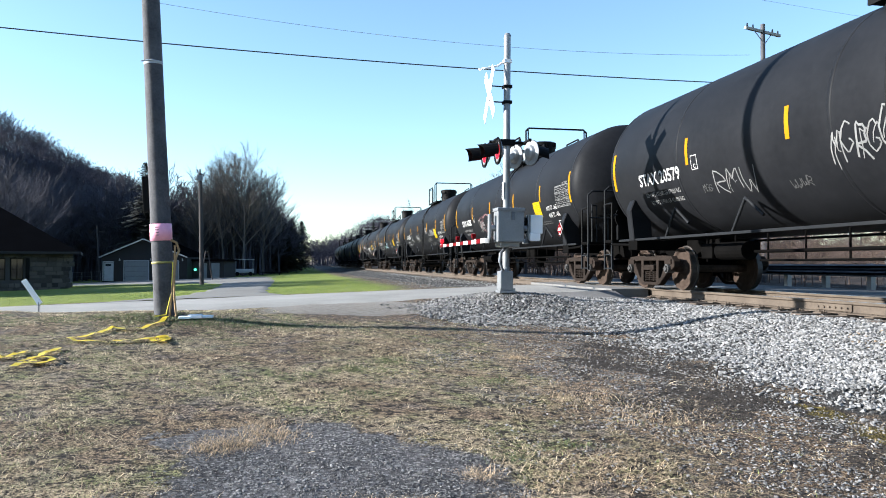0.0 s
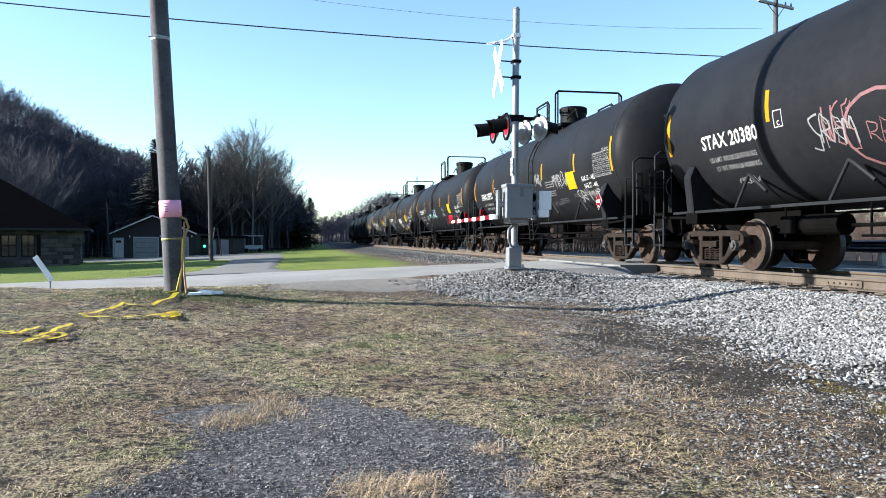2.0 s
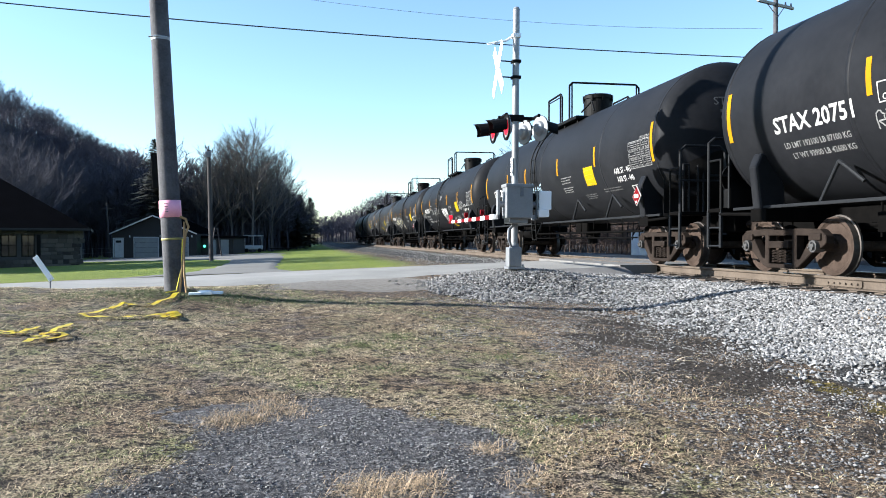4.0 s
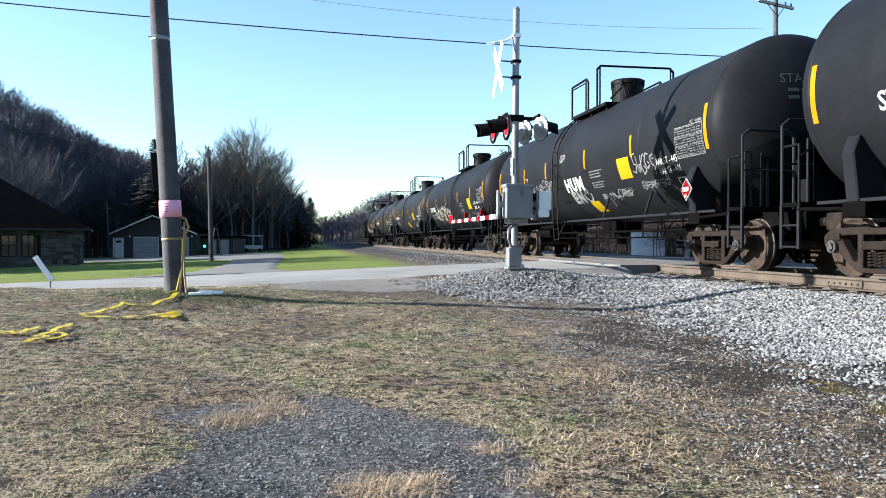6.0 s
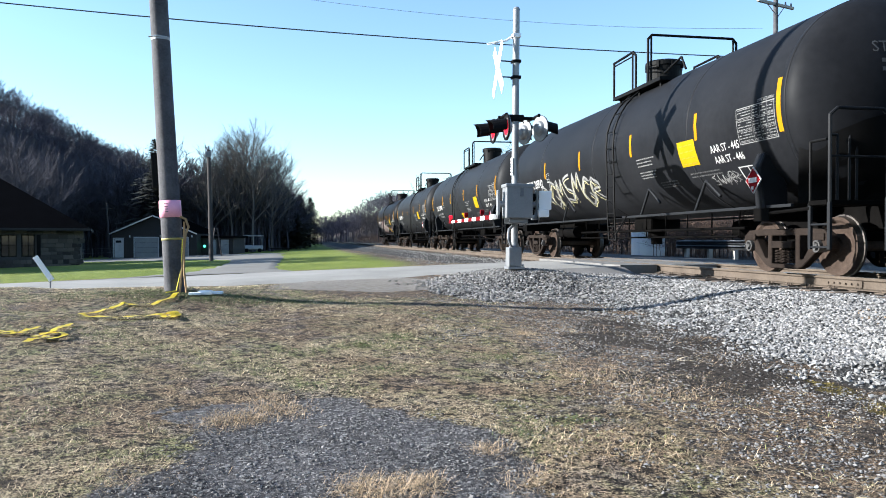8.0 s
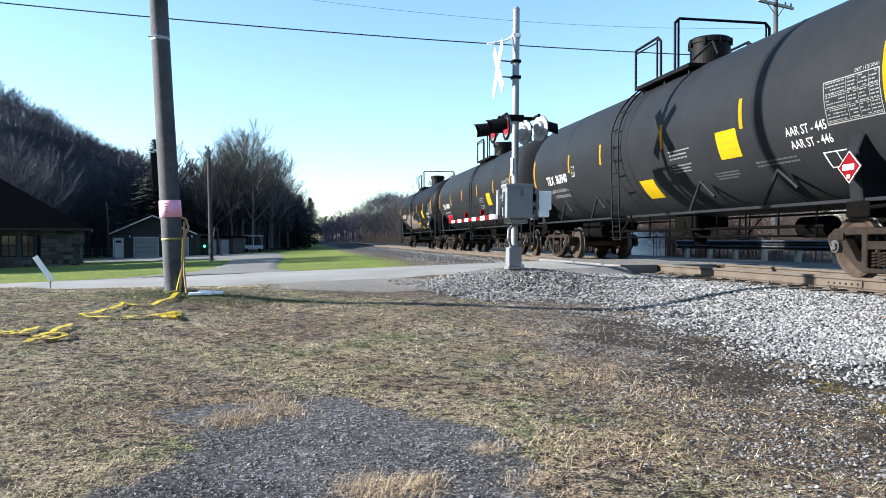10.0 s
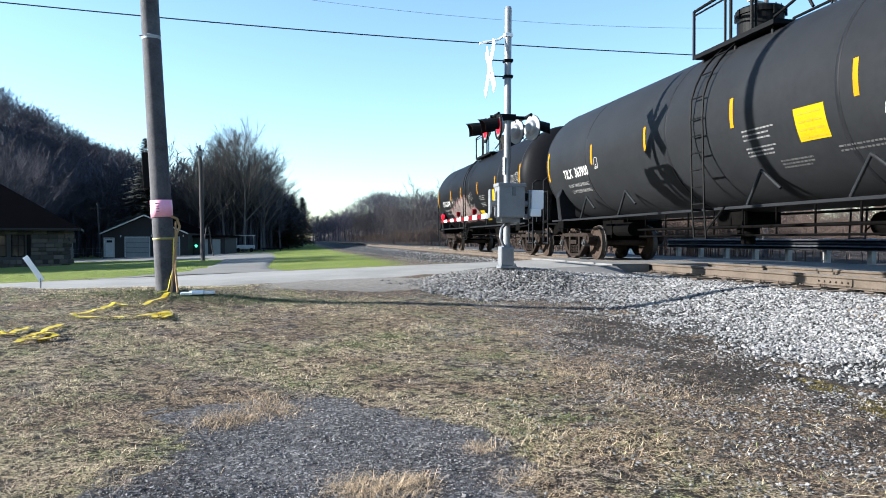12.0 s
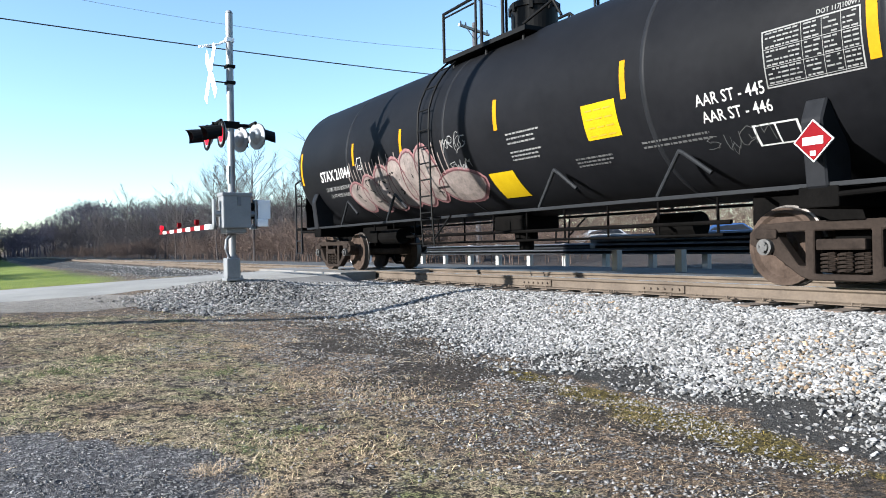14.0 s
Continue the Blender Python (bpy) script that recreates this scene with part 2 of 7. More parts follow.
def height(x, y):
    """The ground's height, without the road's own surface."""
    x, y = np.asarray(x, float), np.asarray(y, float)
    near = 0.02 + 0.048 * np.maximum(y, -8) - 0.0025 * x * np.clip(y, -5, 13)
    near = near + 0.10 * np.exp(-((x + 2.1) ** 2 + (y - 12.3) ** 2) / 1.2)
    road = 0.94 - 0.036 * np.clip(8 - x, 0, 40)
    far = 0.73 + 0.035 * np.clip(x - 4, -40, 0) - 0.3 * smooth01(25, 90, y)
    z = near + (road - near) * smooth01(12.6, 16.3, y)
    z = z + (far - z) * smooth01(22.5, 28, y)
    mound = np.exp(-(((x - 4.4) / 1.5) ** 2 + ((y - 15.1) / 1.3) ** 2))
    z = z + (0.96 - z) * mound * 0.9
    bed = smooth01(4.7, 7.3, x) * (1 - smooth01(10.2, 12.2, x))
    z = z + (0.765 - z) * bed
    right = smooth01(10.2, 12.2, x)
    z = z + (0.82 - 0.1 * smooth01(15.5, 17, x) + 0.35 * smooth01(20, 32, x) - z) * right
    z = z + 0.018 * wavy(x, y, 1.0) + 0.01 * wavy(x, y, 3.1) + 0.008 * wavy(x, y, 9.7)
    hill = 52 * smooth01(-38, -135, x) * smooth01(40, 130, y) * (1 - 0.75 * smooth01(500, 900, y)) * (1 + 0.08 * wavy(x, y, 0.02))
    ridge = 21 * smooth01(300, 520, y) * smooth01(8, 58, x) * (1 - 0.6 * smooth01(180, 600, x)) * (1 + 0.12 * wavy(x, y, 0.035))
    return z + hill + ridge


def axis(parts):
    out = []
    for a, b, step in parts:
        out += list(np.arange(a, b, step))
    return np.array(out + [parts[-1][1]])


def sheet(name, xs, ys, zf):
    gx, gy = np.meshgrid(xs, ys)
    v = np.stack([gx, gy, zf(gx, gy)], -1).reshape(-1, 3)
    nx, ny = len(xs), len(ys)
    i = (np.arange(ny - 1)[:, None] * nx + np.arange(nx - 1)[None, :]).ravel()
    f = np.stack([i, i + 1, i + nx + 1, i + nx], -1)
    me = bpy.data.meshes.new(name)
    me.from_pydata(v.tolist(), [], f.tolist())
    me.update()
    return me, v


def zone(v, cx, cy, rx, ry, wob=0.35):
    d = np.hypot((v[:, 0] - cx) / rx, (v[:, 1] - cy) / ry) + wob * (0.5 * wavy(v[:, 0], v[:, 1], 2.2) + 0.35 * wavy(v[:, 0] + 3, v[:, 1], 5.3) + 0.3 * wavy(v[:, 0], v[:, 1] + 1, 11.0))
    return 1 - smooth01(0.75, 1.15, d)


def ground_masks(v):
    x, y = v[:, 0], v[:, 1]
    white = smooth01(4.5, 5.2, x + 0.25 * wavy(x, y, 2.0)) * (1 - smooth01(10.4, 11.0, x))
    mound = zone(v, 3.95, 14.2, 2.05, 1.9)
    patch = np.maximum(zone(v, 0.15, 4.2, 1.15, 1.8), zone(v, -0.62, 5.6, 0.5, 0.35, 0.6))
    stony = np.maximum(smooth01(1.2, 3.6, x + 0.6 * wavy(x, y, 1.3)) * (1 - smooth01(5, 6, x)) * (1 - smooth01(13, 16, y)), 0)
    stony = np.maximum(stony, smooth01(11.8, 13.2, y + 0.4 * wavy(x, y, 1.5)) * (1 - smooth01(22, 24, y)) * smooth01(-1.2, 1.0, x))
    stony = np.maximum(stony, smooth01(2.6, 4.2, x + 0.5 * wavy(x, y, 0.4)) * smooth01(23, 25, y) * (1 - smooth01(13, 15, x)))
    dirt = np.maximum(zone(v, 4.1, 8.4, 0.9, 2.8, 1.0), zone(v, 3.6, 6.4, 0.8, 0.7, 1.0))
    dirt = np.maximum(dirt, 0.8 * zone(v, 4.3, 4.2, 0.5, 2.2, 1.0))
    moss = 0.85 * zone(v, 4.5, 4.1, 0.28, 1.7, 0.9)
    track_side = smooth01(2.6, 4.2, x + 0.5 * wavy(x, y, 0.4)) * smooth01(23, 25, y) * (1 - smooth01(13, 15, x))
    lawn = smooth01(22.8, 23.6, y) * (1 - smooth01(2.6, 4.0, x + 0.4 * wavy(x, y, 0.5))) * (1 - smooth01(240, 300, y))
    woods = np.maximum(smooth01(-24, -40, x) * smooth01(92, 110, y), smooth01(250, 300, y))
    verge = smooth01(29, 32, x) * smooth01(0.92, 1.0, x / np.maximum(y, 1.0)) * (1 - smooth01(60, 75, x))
    # past the road the dark woods floor colour also stands for the train's shade
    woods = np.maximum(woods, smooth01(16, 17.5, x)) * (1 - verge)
    lawn = np.maximum(lawn, verge)
    dusty = smooth01(13.0, 14.0, y + 0.3 * wavy(x, y, 1.5)) * (1 - smooth01(16.6, 17.0, y)) * smooth01(-1.6, 0.2, x) * (1 - smooth01(1.8, 3.0, x + 0.4 * wavy(x, y, 1.8)))
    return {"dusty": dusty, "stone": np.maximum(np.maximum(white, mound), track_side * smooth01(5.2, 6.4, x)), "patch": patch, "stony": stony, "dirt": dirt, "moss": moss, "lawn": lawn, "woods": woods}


def ground_material():
    m, nt, b = nodes_of("ground_cover")
    co = coords(nt, True)

    def mask(name):
        a = nt.nodes.new("ShaderNodeAttribute")
        a.attribute_name = name
        return a.outputs["Fac"]

    def sharp(name, w=0.55):
        n = noise_tex(nt, co, 5.0, 6.0, 0.7)
        s = nt.nodes.new("ShaderNodeMath")
        s.operation = "MULTIPLY_ADD"
        nt.links.new(n, s.inputs[0])
        s.inputs[1].default_value = w
        nt.links.new(mask(name), s.inputs[2])
        r = nt.nodes.new("ShaderNodeMapRange")
        r.inputs["From Min"].default_value, r.inputs["From Max"].default_value = 0.5 + w * 0.4, 0.5 + w * 0.7
        nt.links.new(s.outputs[0], r.inputs["Value"])
        return r.outputs[0]

    big, mid, fine = noise_tex(nt, co, 0.45, 5), noise_tex(nt, co, 3.0, 6, 0.7), noise_tex(nt, co, 60.0, 4, 0.7)
    clump = noise_tex(nt, co, 11.0, 5, 0.75)
    drift = noise_tex(nt, co, 1.1, 4, 0.6)
    speck = noise_tex(nt, co, 26.0, 5, 0.75)
    straw = ramp(nt, fine, [(0.40, (0.030, 0.022, 0.014)), (0.48, (0.225, 0.176, 0.106)), (0.56, (0.56, 0.455, 0.30))])
    green = ramp(nt, fine, [(0.40, (0.014, 0.018, 0.007)), (0.49, (0.120, 0.128, 0.048)), (0.58, (0.34, 0.34, 0.15))])
    # bare soil, blackened to paint the shade in gaps between grass clumps
    shaded_soil = ramp(nt, fine, [(0.42, (0.004, 0.003, 0.0025)), (0.6, (0.048, 0.037, 0.028))])
    rust = ramp(nt, fine, [(0.41, (0.028, 0.018, 0.012)), (0.5, (0.17, 0.112, 0.066)), (0.58, (0.42, 0.30, 0.19))])
    thatch = ramp(nt, fine, [(0.41, (0.030, 0.025, 0.024)), (0.5, (0.14, 0.118, 0.108)), (0.58, (0.33, 0.28, 0.25))])
    c = mix(nt, ramp(nt, mid, [(0.44, (0, 0, 0)), (0.60, (1, 1, 1))]), straw, green)
    c = mix(nt, ramp(nt, drift, [(0.44, (0, 0, 0)), (0.58, (0.85, 0.85, 0.85))]), c, rust)
    c = mix(nt, ramp(nt, noise_tex(nt, co, 1.9, 5, 0.65), [(0.52, (0, 0, 0)), (0.64, (0.7, 0.7, 0.7))]), c, thatch)
    c = mix(nt, ramp(nt, clump, [(0.42, (1, 1, 1)), (0.52, (0, 0, 0))]), c, shaded_soil)
    c = mix(nt, ramp(nt, speck, [(0.40, (0.9, 0.9, 0.9)), (0.48, (0, 0, 0))]), c, shaded_soil)
    gravel = nt.nodes.new("ShaderNodeTexVoronoi")
    gravel.inputs["Scale"].default_value = 48.0
    nt.links.new(co, gravel.inputs["Vector"])
    gsep = nt.nodes.new("ShaderNodeSeparateColor")
    nt.links.new(gravel.outputs["Color"], gsep.inputs[0])
    grey = ramp(nt, gsep.outputs[0], [(0.0, (0.014, 0.013, 0.013)), (0.6, (0.070, 0.067, 0.066)), (0.85, (0.16, 0.155, 0.152)), (1.0, (0.36, 0.35, 0.34))])
    pale = ramp(nt, gsep.outputs[1], [(0.0, (0.05, 0.048, 0.047)), (0.5, (0.15, 0.147, 0.143)), (1.0, (0.40, 0.39, 0.375))])
    mixed = mix(nt, ramp(nt, clump, [(0.42, (0, 0, 0)), (0.58, (1, 1, 1))]), mix(nt, 0.45, grey, shaded_soil), rust)
    mixed = mix(nt, ramp(nt, speck, [(0.42, (0.9, 0.9, 0.9)), (0.50, (0, 0, 0))]), mixed, shaded_soil)
    c = mix(nt, sharp("stony", 1.0), c, mixed)
    c = mix(nt, sharp("dirt", 0.9), c, ramp(nt, speck, [(0.40, (0.006, 0.005, 0.0045)), (0.60, (0.072, 0.058, 0.046))]))
    c = mix(nt, sharp("moss", 0.9), c, ramp(nt, speck, [(0.40, (0.012, 0.010, 0.004)), (0.60, (0.13, 0.10, 0.026))]))
    tarry = ramp(nt, drift, [(0.40, (0.036, 0.035, 0.040)), (0.60, (0.155, 0.149, 0.156))])
    tarry = mix(nt, ramp(nt, speck, [(0.42, (0.75, 0.75, 0.75)), (0.52, (0, 0, 0))]), tarry, (0.012, 0.012, 0.014))
    c = mix(nt, sharp("patch", 0.7), c, mix(nt, 0.55, tarry, grey))
    # gravel colour pulled near black: painted shade in the gaps between ballast stones
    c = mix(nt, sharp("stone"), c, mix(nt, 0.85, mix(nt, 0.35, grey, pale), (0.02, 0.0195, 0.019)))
    c = mix(nt, sharp("dusty", 0.6), c, ramp(nt, clump, [(0.35, (0.135, 0.123, 0.108)), (0.65, (0.235, 0.216, 0.192))]))
    lawn = ramp(nt, mid, [(0.3, (0.075, 0.120, 0.012)), (0.7, (0.155, 0.195, 0.028))])
    c = mix(nt, mask("lawn"), c, mix(nt, 0.3, lawn, ramp(nt, noise_tex(nt, co, 0.12, 3), [(0.35, (0.060, 0.095, 0.012)), (0.65, (0.25, 0.235, 0.070))])))
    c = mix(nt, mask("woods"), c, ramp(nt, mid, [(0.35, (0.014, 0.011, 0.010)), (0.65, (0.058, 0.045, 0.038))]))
    nt.links.new(c, b.inputs["Base Color"])
    b.inputs["Roughness"].default_value, b.inputs["Specular IOR Level"].default_value = 0.95, 0.2
    bump(nt, b, mix(nt, 0.5, fine, speck), 1.0, 0.07)
    return m


GROUND_X = axis([(-1500, -400, 100), (-400, -60, 12), (-60, -14, 2.0), (-14, -6, 0.5), (-6, 13, 0.12), (13, 30, 1.0), (30, 120, 8), (120, 400, 20), (400, 1500, 100)])
GROUND_Y = axis([(-1500, -400, 100), (-400, -40, 30), (-40, -6, 2.0), (-6, 1.5, 0.5), (1.5, 24, 0.12), (24, 60, 1.0), (60, 140, 3), (140, 400, 10), (400, 1000, 25), (1000, 2500, 150)])
ground_mesh, gv = sheet("ground", GROUND_X, GROUND_Y, height)
for key, vals in ground_masks(gv).items():
    at = ground_mesh.attributes.new(key, "FLOAT", "POINT")
    at.data.foreach_set("value", vals.astype(np.float32))
tagged(part_of("ground", ground_mesh, ground_material(), smooth=True), "patchy winter grass, dirt and gravel ground, shaded gaps coloured in", "ground", kind="structure")


def road_height(x, y):
    return np.where(np.asarray(x) > 8.0, 0.985, 0.965 - 0.036 * np.clip(8 - x, 0, 40)) + 0.03 * (1 - ((y - 19.3) / 3.3) ** 2) * 0.6 + 0.005


def strip(name, xs, ys, zf, material, label, category, edge=0.0):
    gx, gy = np.meshgrid(xs, ys)
    me, v = sheet(name, xs, ys, zf)
    co = v.copy()
    if edge:
        side = np.minimum(gy - ys[0], ys[-1] - gy).ravel()
        co[:, 1] += np.where(side < 0.01, edge * wavy(v[:, 0], v[:, 1], 1.5), 0)
        co[:, 2] -= np.where(side < 0.01, 0.09, 0)
        me.vertices.foreach_set("co", co.ravel())
    ob = part_of(name, me, material, smooth=True)
    return tagged(ob, label, category, kind="structure")


strip("road", axis([(-120, -14, 2), (-14, 7.0, 0.35)]), axis([(16.4, 22.4, 0.5)]), road_height, ASPHALT, "worn pale asphalt road up to the crossing", "road", 0.12)
strip("road_beyond", axis([(10.5, 15.6, 0.6)]), axis([(-40, 70, 1.5)]), lambda x, y: 0.94 - 0.02 * np.clip(x - 10.5, 0, 6) + 0 * y, SHADE_ROAD, "worn asphalt road along the track, coloured dark for the train's shade", "road")

# ---- track ----


def rail_profile():
    half = [(0.076, 0.0), (0.076, 0.012), (0.012, 0.03), (0.009, 0.13), (0.036, 0.15), (0.036, 0.178), (0.028, 0.186)]
    return [(x, z) for x, z in half] + [(-x, z) for x, z in reversed(half)]


def rail(x, y0, y1):
    """One rail: rusty foot and web, and a polished running surface of its own."""
    root = thing("rail", "long rusty steel rail with a polished top", "rail", "rails of the track", pose(x, 0, RAIL_Z - 0.186))
    bm = bmesh.new()
    prof = rail_profile()
    a = [bm.verts.new((px, y0, pz)) for px, pz in prof]
    b = [bm.verts.new((px, y1, pz)) for px, pz in prof]
    for k in range(len(prof)):
        bm.faces.new((a[k], a[(k + 1) % len(prof)], b[(k + 1) % len(prof)], b[k]))
    bm.faces.new(a), bm.faces.new(b)
    bmesh.ops.recalc_face_normals(bm, faces=bm.faces)
    part("rail_body", bm, RAIL, root)
    bm = bmesh.new()
    box(bm, -0.024, 0.024, y0, y1, 0.184, 0.189)
    part("running_surface", bm, RAILHEAD, root, "polished steel top")
    return root


for rx in (TRACK_X - 0.755, TRACK_X + 0.755):
    r_ob = rail(rx, -40, 420)
    for jy in (7.4, 10.2):
        bm = bmesh.new()
        sx = -1 if rx < TRACK_X else 1
        box(bm, sx * 0.012, sx * 0.035, jy - 0.4, jy + 0.4, 0.035, 0.135, 0.006)
        for k in range(6):
            rod(bm, (sx * 0.03, jy - 0.32 + k * 0.128, 0.085), (sx * 0.058, jy - 0.32 + k * 0.128, 0.085), 0.016, n=6)
        part("joint_bar", bm, RAIL, r_ob, "bolted joint bar")

tie_bm = bmesh.new()
box(tie_bm, -1.3, 1.3, -0.115, 0.115, -0.19, 0.0, 0.012)
tie_me = bpy.data.meshes.new("tie")
tie_bm.to_mesh(tie_me)
tie_bm.free()
tie_me.materials.append(TIE)
plate_bm = bmesh.new()
for sx in (-0.755, 0.755):
    box(plate_bm, sx - 0.18, sx + 0.18, -0.09, 0.09, 0.0, 0.016)
    for dx in (-0.09, 0.09):
        for dy in (-0.05, 0.05):
            rod(plate_bm, (sx + dx, dy, 0.01), (sx + dx, dy, 0.05), 0.014, n=6)
plate_me = bpy.data.meshes.new("tie_plate")
plate_bm.to_mesh(plate_me)
plate_bm.free()
plate_me.materials.append(RAIL)
track = tagged(new("track_bed"), "row of dark weathered timber ties", "ties", kind="structure")
ty, tk = -12.0, 0
while ty < 130:
    if not 16.2 < ty < 22.6:
        t_ob = new("tie", tie_me)
        t_ob.parent = track
        t_ob.matrix_basis = pose(TRACK_X + random.uniform(-0.04, 0.04), ty, 0.8 + random.uniform(-0.006, 0.004), 0, 0, random.uniform(-1, 1))
        if ty < 40:
            p_ob = new("tie_plate", plate_me)
            p_ob.parent = t_ob
    ty += 0.52

# crossing panels between and beside the rails
for name, x0, x1 in (("crossing_panel", 7.0, TRACK_X - 0.83), ("crossing_panel", TRACK_X - 0.66, TRACK_X + 0.66), ("crossing_panel", TRACK_X + 0.83, 10.5)):
    root = tagged(new(name), "dark worn crossing panels level with the rails", "panel", kind="structure")
    for k in range(3):
        bm = bmesh.new()
        box(bm, x0 + 0.005, x1 - 0.005, 16.3 + k * 2.06, 16.3 + (k + 1) * 2.06 - 0.012, 0.78, 0.99, 0.012)
        part("panel", bm, PANEL, root)

# asphalt wedge that runs from the road's edge to the ties; its dark colour paints the edge shadow
bm = bmesh.new()
for k in range(9):
    u = k / 8
    bm.verts.new((5.0 + 2.1 * u, 16.45 - 0.35 * math.sin(u * 3.1), 0.90 + 0.07 * u))
    bm.verts.new((5.0 + 2.1 * u, 15.9 - 0.25 * math.sin(u * 2.6) - 0.1 * u, 0.80))
bm.verts.ensure_lookup_table()
for k in range(8):
    bm.faces.new((bm.verts[2 * k], bm.verts[2 * k + 1], bm.verts[2 * k + 3], bm.verts[2 * k + 2]))
tagged(part("asphalt_edge", bm, PANEL, smooth=True), "crumbling asphalt shoulder at the crossing, coloured dark as its edge shadow", "road edge", kind="structure")

# ---- tank cars ----
TANK_R, TANK_Z, HALF, HEAD = 1.64, 2.70, 7.62, 0.72


def on_tank(y, arc, lift=0.004):
    """A point on the tank's near side: y along it, arc in metres up from the middle."""
    t = arc / TANK_R
    return (-(TANK_R + lift) * math.cos(t), y, TANK_Z + (TANK_R + lift) * math.sin(t))


def decal(name, y0, y1, a0, a1, material, parent, label="", lift=0.004, skew=0.0):
    bm = bmesh.new()
    n, k = max(2, int(abs(a1 - a0) / 0.06)), 2
    g = [[bm.verts.new(on_tank(y0 + (y1 - y0) * j / k + skew * i / n, a0 + (a1 - a0) * i / n, lift)) for j in range(k + 1)] for i in range(n + 1)]
    for i in range(n):
        for j in range(k):
            bm.faces.new((g[i][j], g[i][j + 1], g[i + 1][j + 1], g[i + 1][j]))
    return part(name, bm, material, parent, label)


def letters(name, text, y_left, arc, size, material, parent, bold=0.0, width=None, lift=0.006, squeeze=1.0):
    """Words wrapped on the tank's side; they run towards the car's front."""
    cu = bpy.data.curves.new(name, "FONT")
    cu.body, cu.size, cu.offset, cu.resolution_u = text, size, bold, 2
    tmp = bpy.data.objects.new(name, cu)
    scene.collection.objects.link(tmp)
    me = bpy.data.meshes.new_from_object(tmp.evaluated_get(bpy.context.evaluated_depsgraph_get()))
    bpy.data.objects.remove(tmp)
    bm = bmesh.new()
    bm.from_mesh(me)
    bpy.data.meshes.remove(me)
    if width:
        squeeze = width / max(0.01, max(v.co.x for v in bm.verts))
    lo, hi = min(v.co.y for v in bm.verts), max(v.co.y for v in bm.verts)
    for k in range(1, int((hi - lo) / 0.07) + 1):
        bmesh.ops.bisect_plane(bm, geom=bm.verts[:] + bm.edges[:] + bm.faces[:], plane_co=(0, lo + 0.07 * k, 0), plane_no=(0, 1, 0))
    for v in bm.verts:
        v.co = on_tank(y_left - v.co.x * squeeze, arc + v.co.y, lift)
    return part(name, bm, material, parent)


def head_letters(name, text, size, parent):
    """The car's mark on its front head, with two bars of smaller print below."""
    cu = bpy.data.curves.new(name, "FONT")
    cu.body, cu.size, cu.resolution_u, cu.align_x = text, size, 2, "CENTER"
    tmp = bpy.data.objects.new(name, cu)
    scene.collection.objects.link(tmp)
    me = bpy.data.meshes.new_from_object(tmp.evaluated_get(bpy.context.evaluated_depsgraph_get()))
    bpy.data.objects.remove(tmp)
    bm = bmesh.new()
    bm.from_mesh(me)
    bpy.data.meshes.remove(me)

    def put(x, z):
        r = min(0.98, math.hypot(x, z) / TANK_R)
        return (x, -(HALF + HEAD * math.sqrt(1 - r * r)) - 0.012, TANK_Z + z)

    for v in bm.verts:
        v.co = put(v.co.x, 0.62 + v.co.y)
    part(name, bm, GREYPRINT, parent)
    for row in range(2):
        bm = bmesh.new()
        for k in range(4):
            x = -0.5 + 0.24 * k
            z = 0.46 - 0.13 * row
            bm.faces.new([bm.verts.new(put(*p)) for p in ((x, z), (x + 0.2, z), (x + 0.2, z + 0.06), (x, z + 0.06))])
        tagged(part("small_lettering", bm, GREYPRINT, parent), kind="stuff")


def stroke(name, pts, width, material, parent, lift=0.007, label=""):
    """A sprayed line on the tank through points of (y, arc)."""
    bm = bmesh.new()
    rows = []
    fine = []
    for (ya, aa), (yb, ab) in zip(pts, pts[1:]):
        n = max(1, int(math.hypot(yb - ya, ab - aa) / 0.07))
        fine += [(ya + (yb - ya) * k / n, aa + (ab - aa) * k / n) for k in range(n)]
    fine.append(pts[-1])
    for k, (y, a) in enumerate(fine):
        y1, a1 = fine[min(k + 1, len(fine) - 1)]
        y0, a0 = fine[max(k - 1, 0)]
        l = max(1e-6, math.hypot(y1 - y0, a1 - a0))
        ny, na = -(a1 - a0) / l * width / 2, (y1 - y0) / l * width / 2
        rows.append((bm.verts.new(on_tank(y + ny, a + na, lift)), bm.verts.new(on_tank(y - ny, a - na, lift))))
    for p, q in zip(rows, rows[1:]):
        bm.faces.new((p[0], p[1], q[1], q[0]))
    return part(name, bm, material, parent, label)


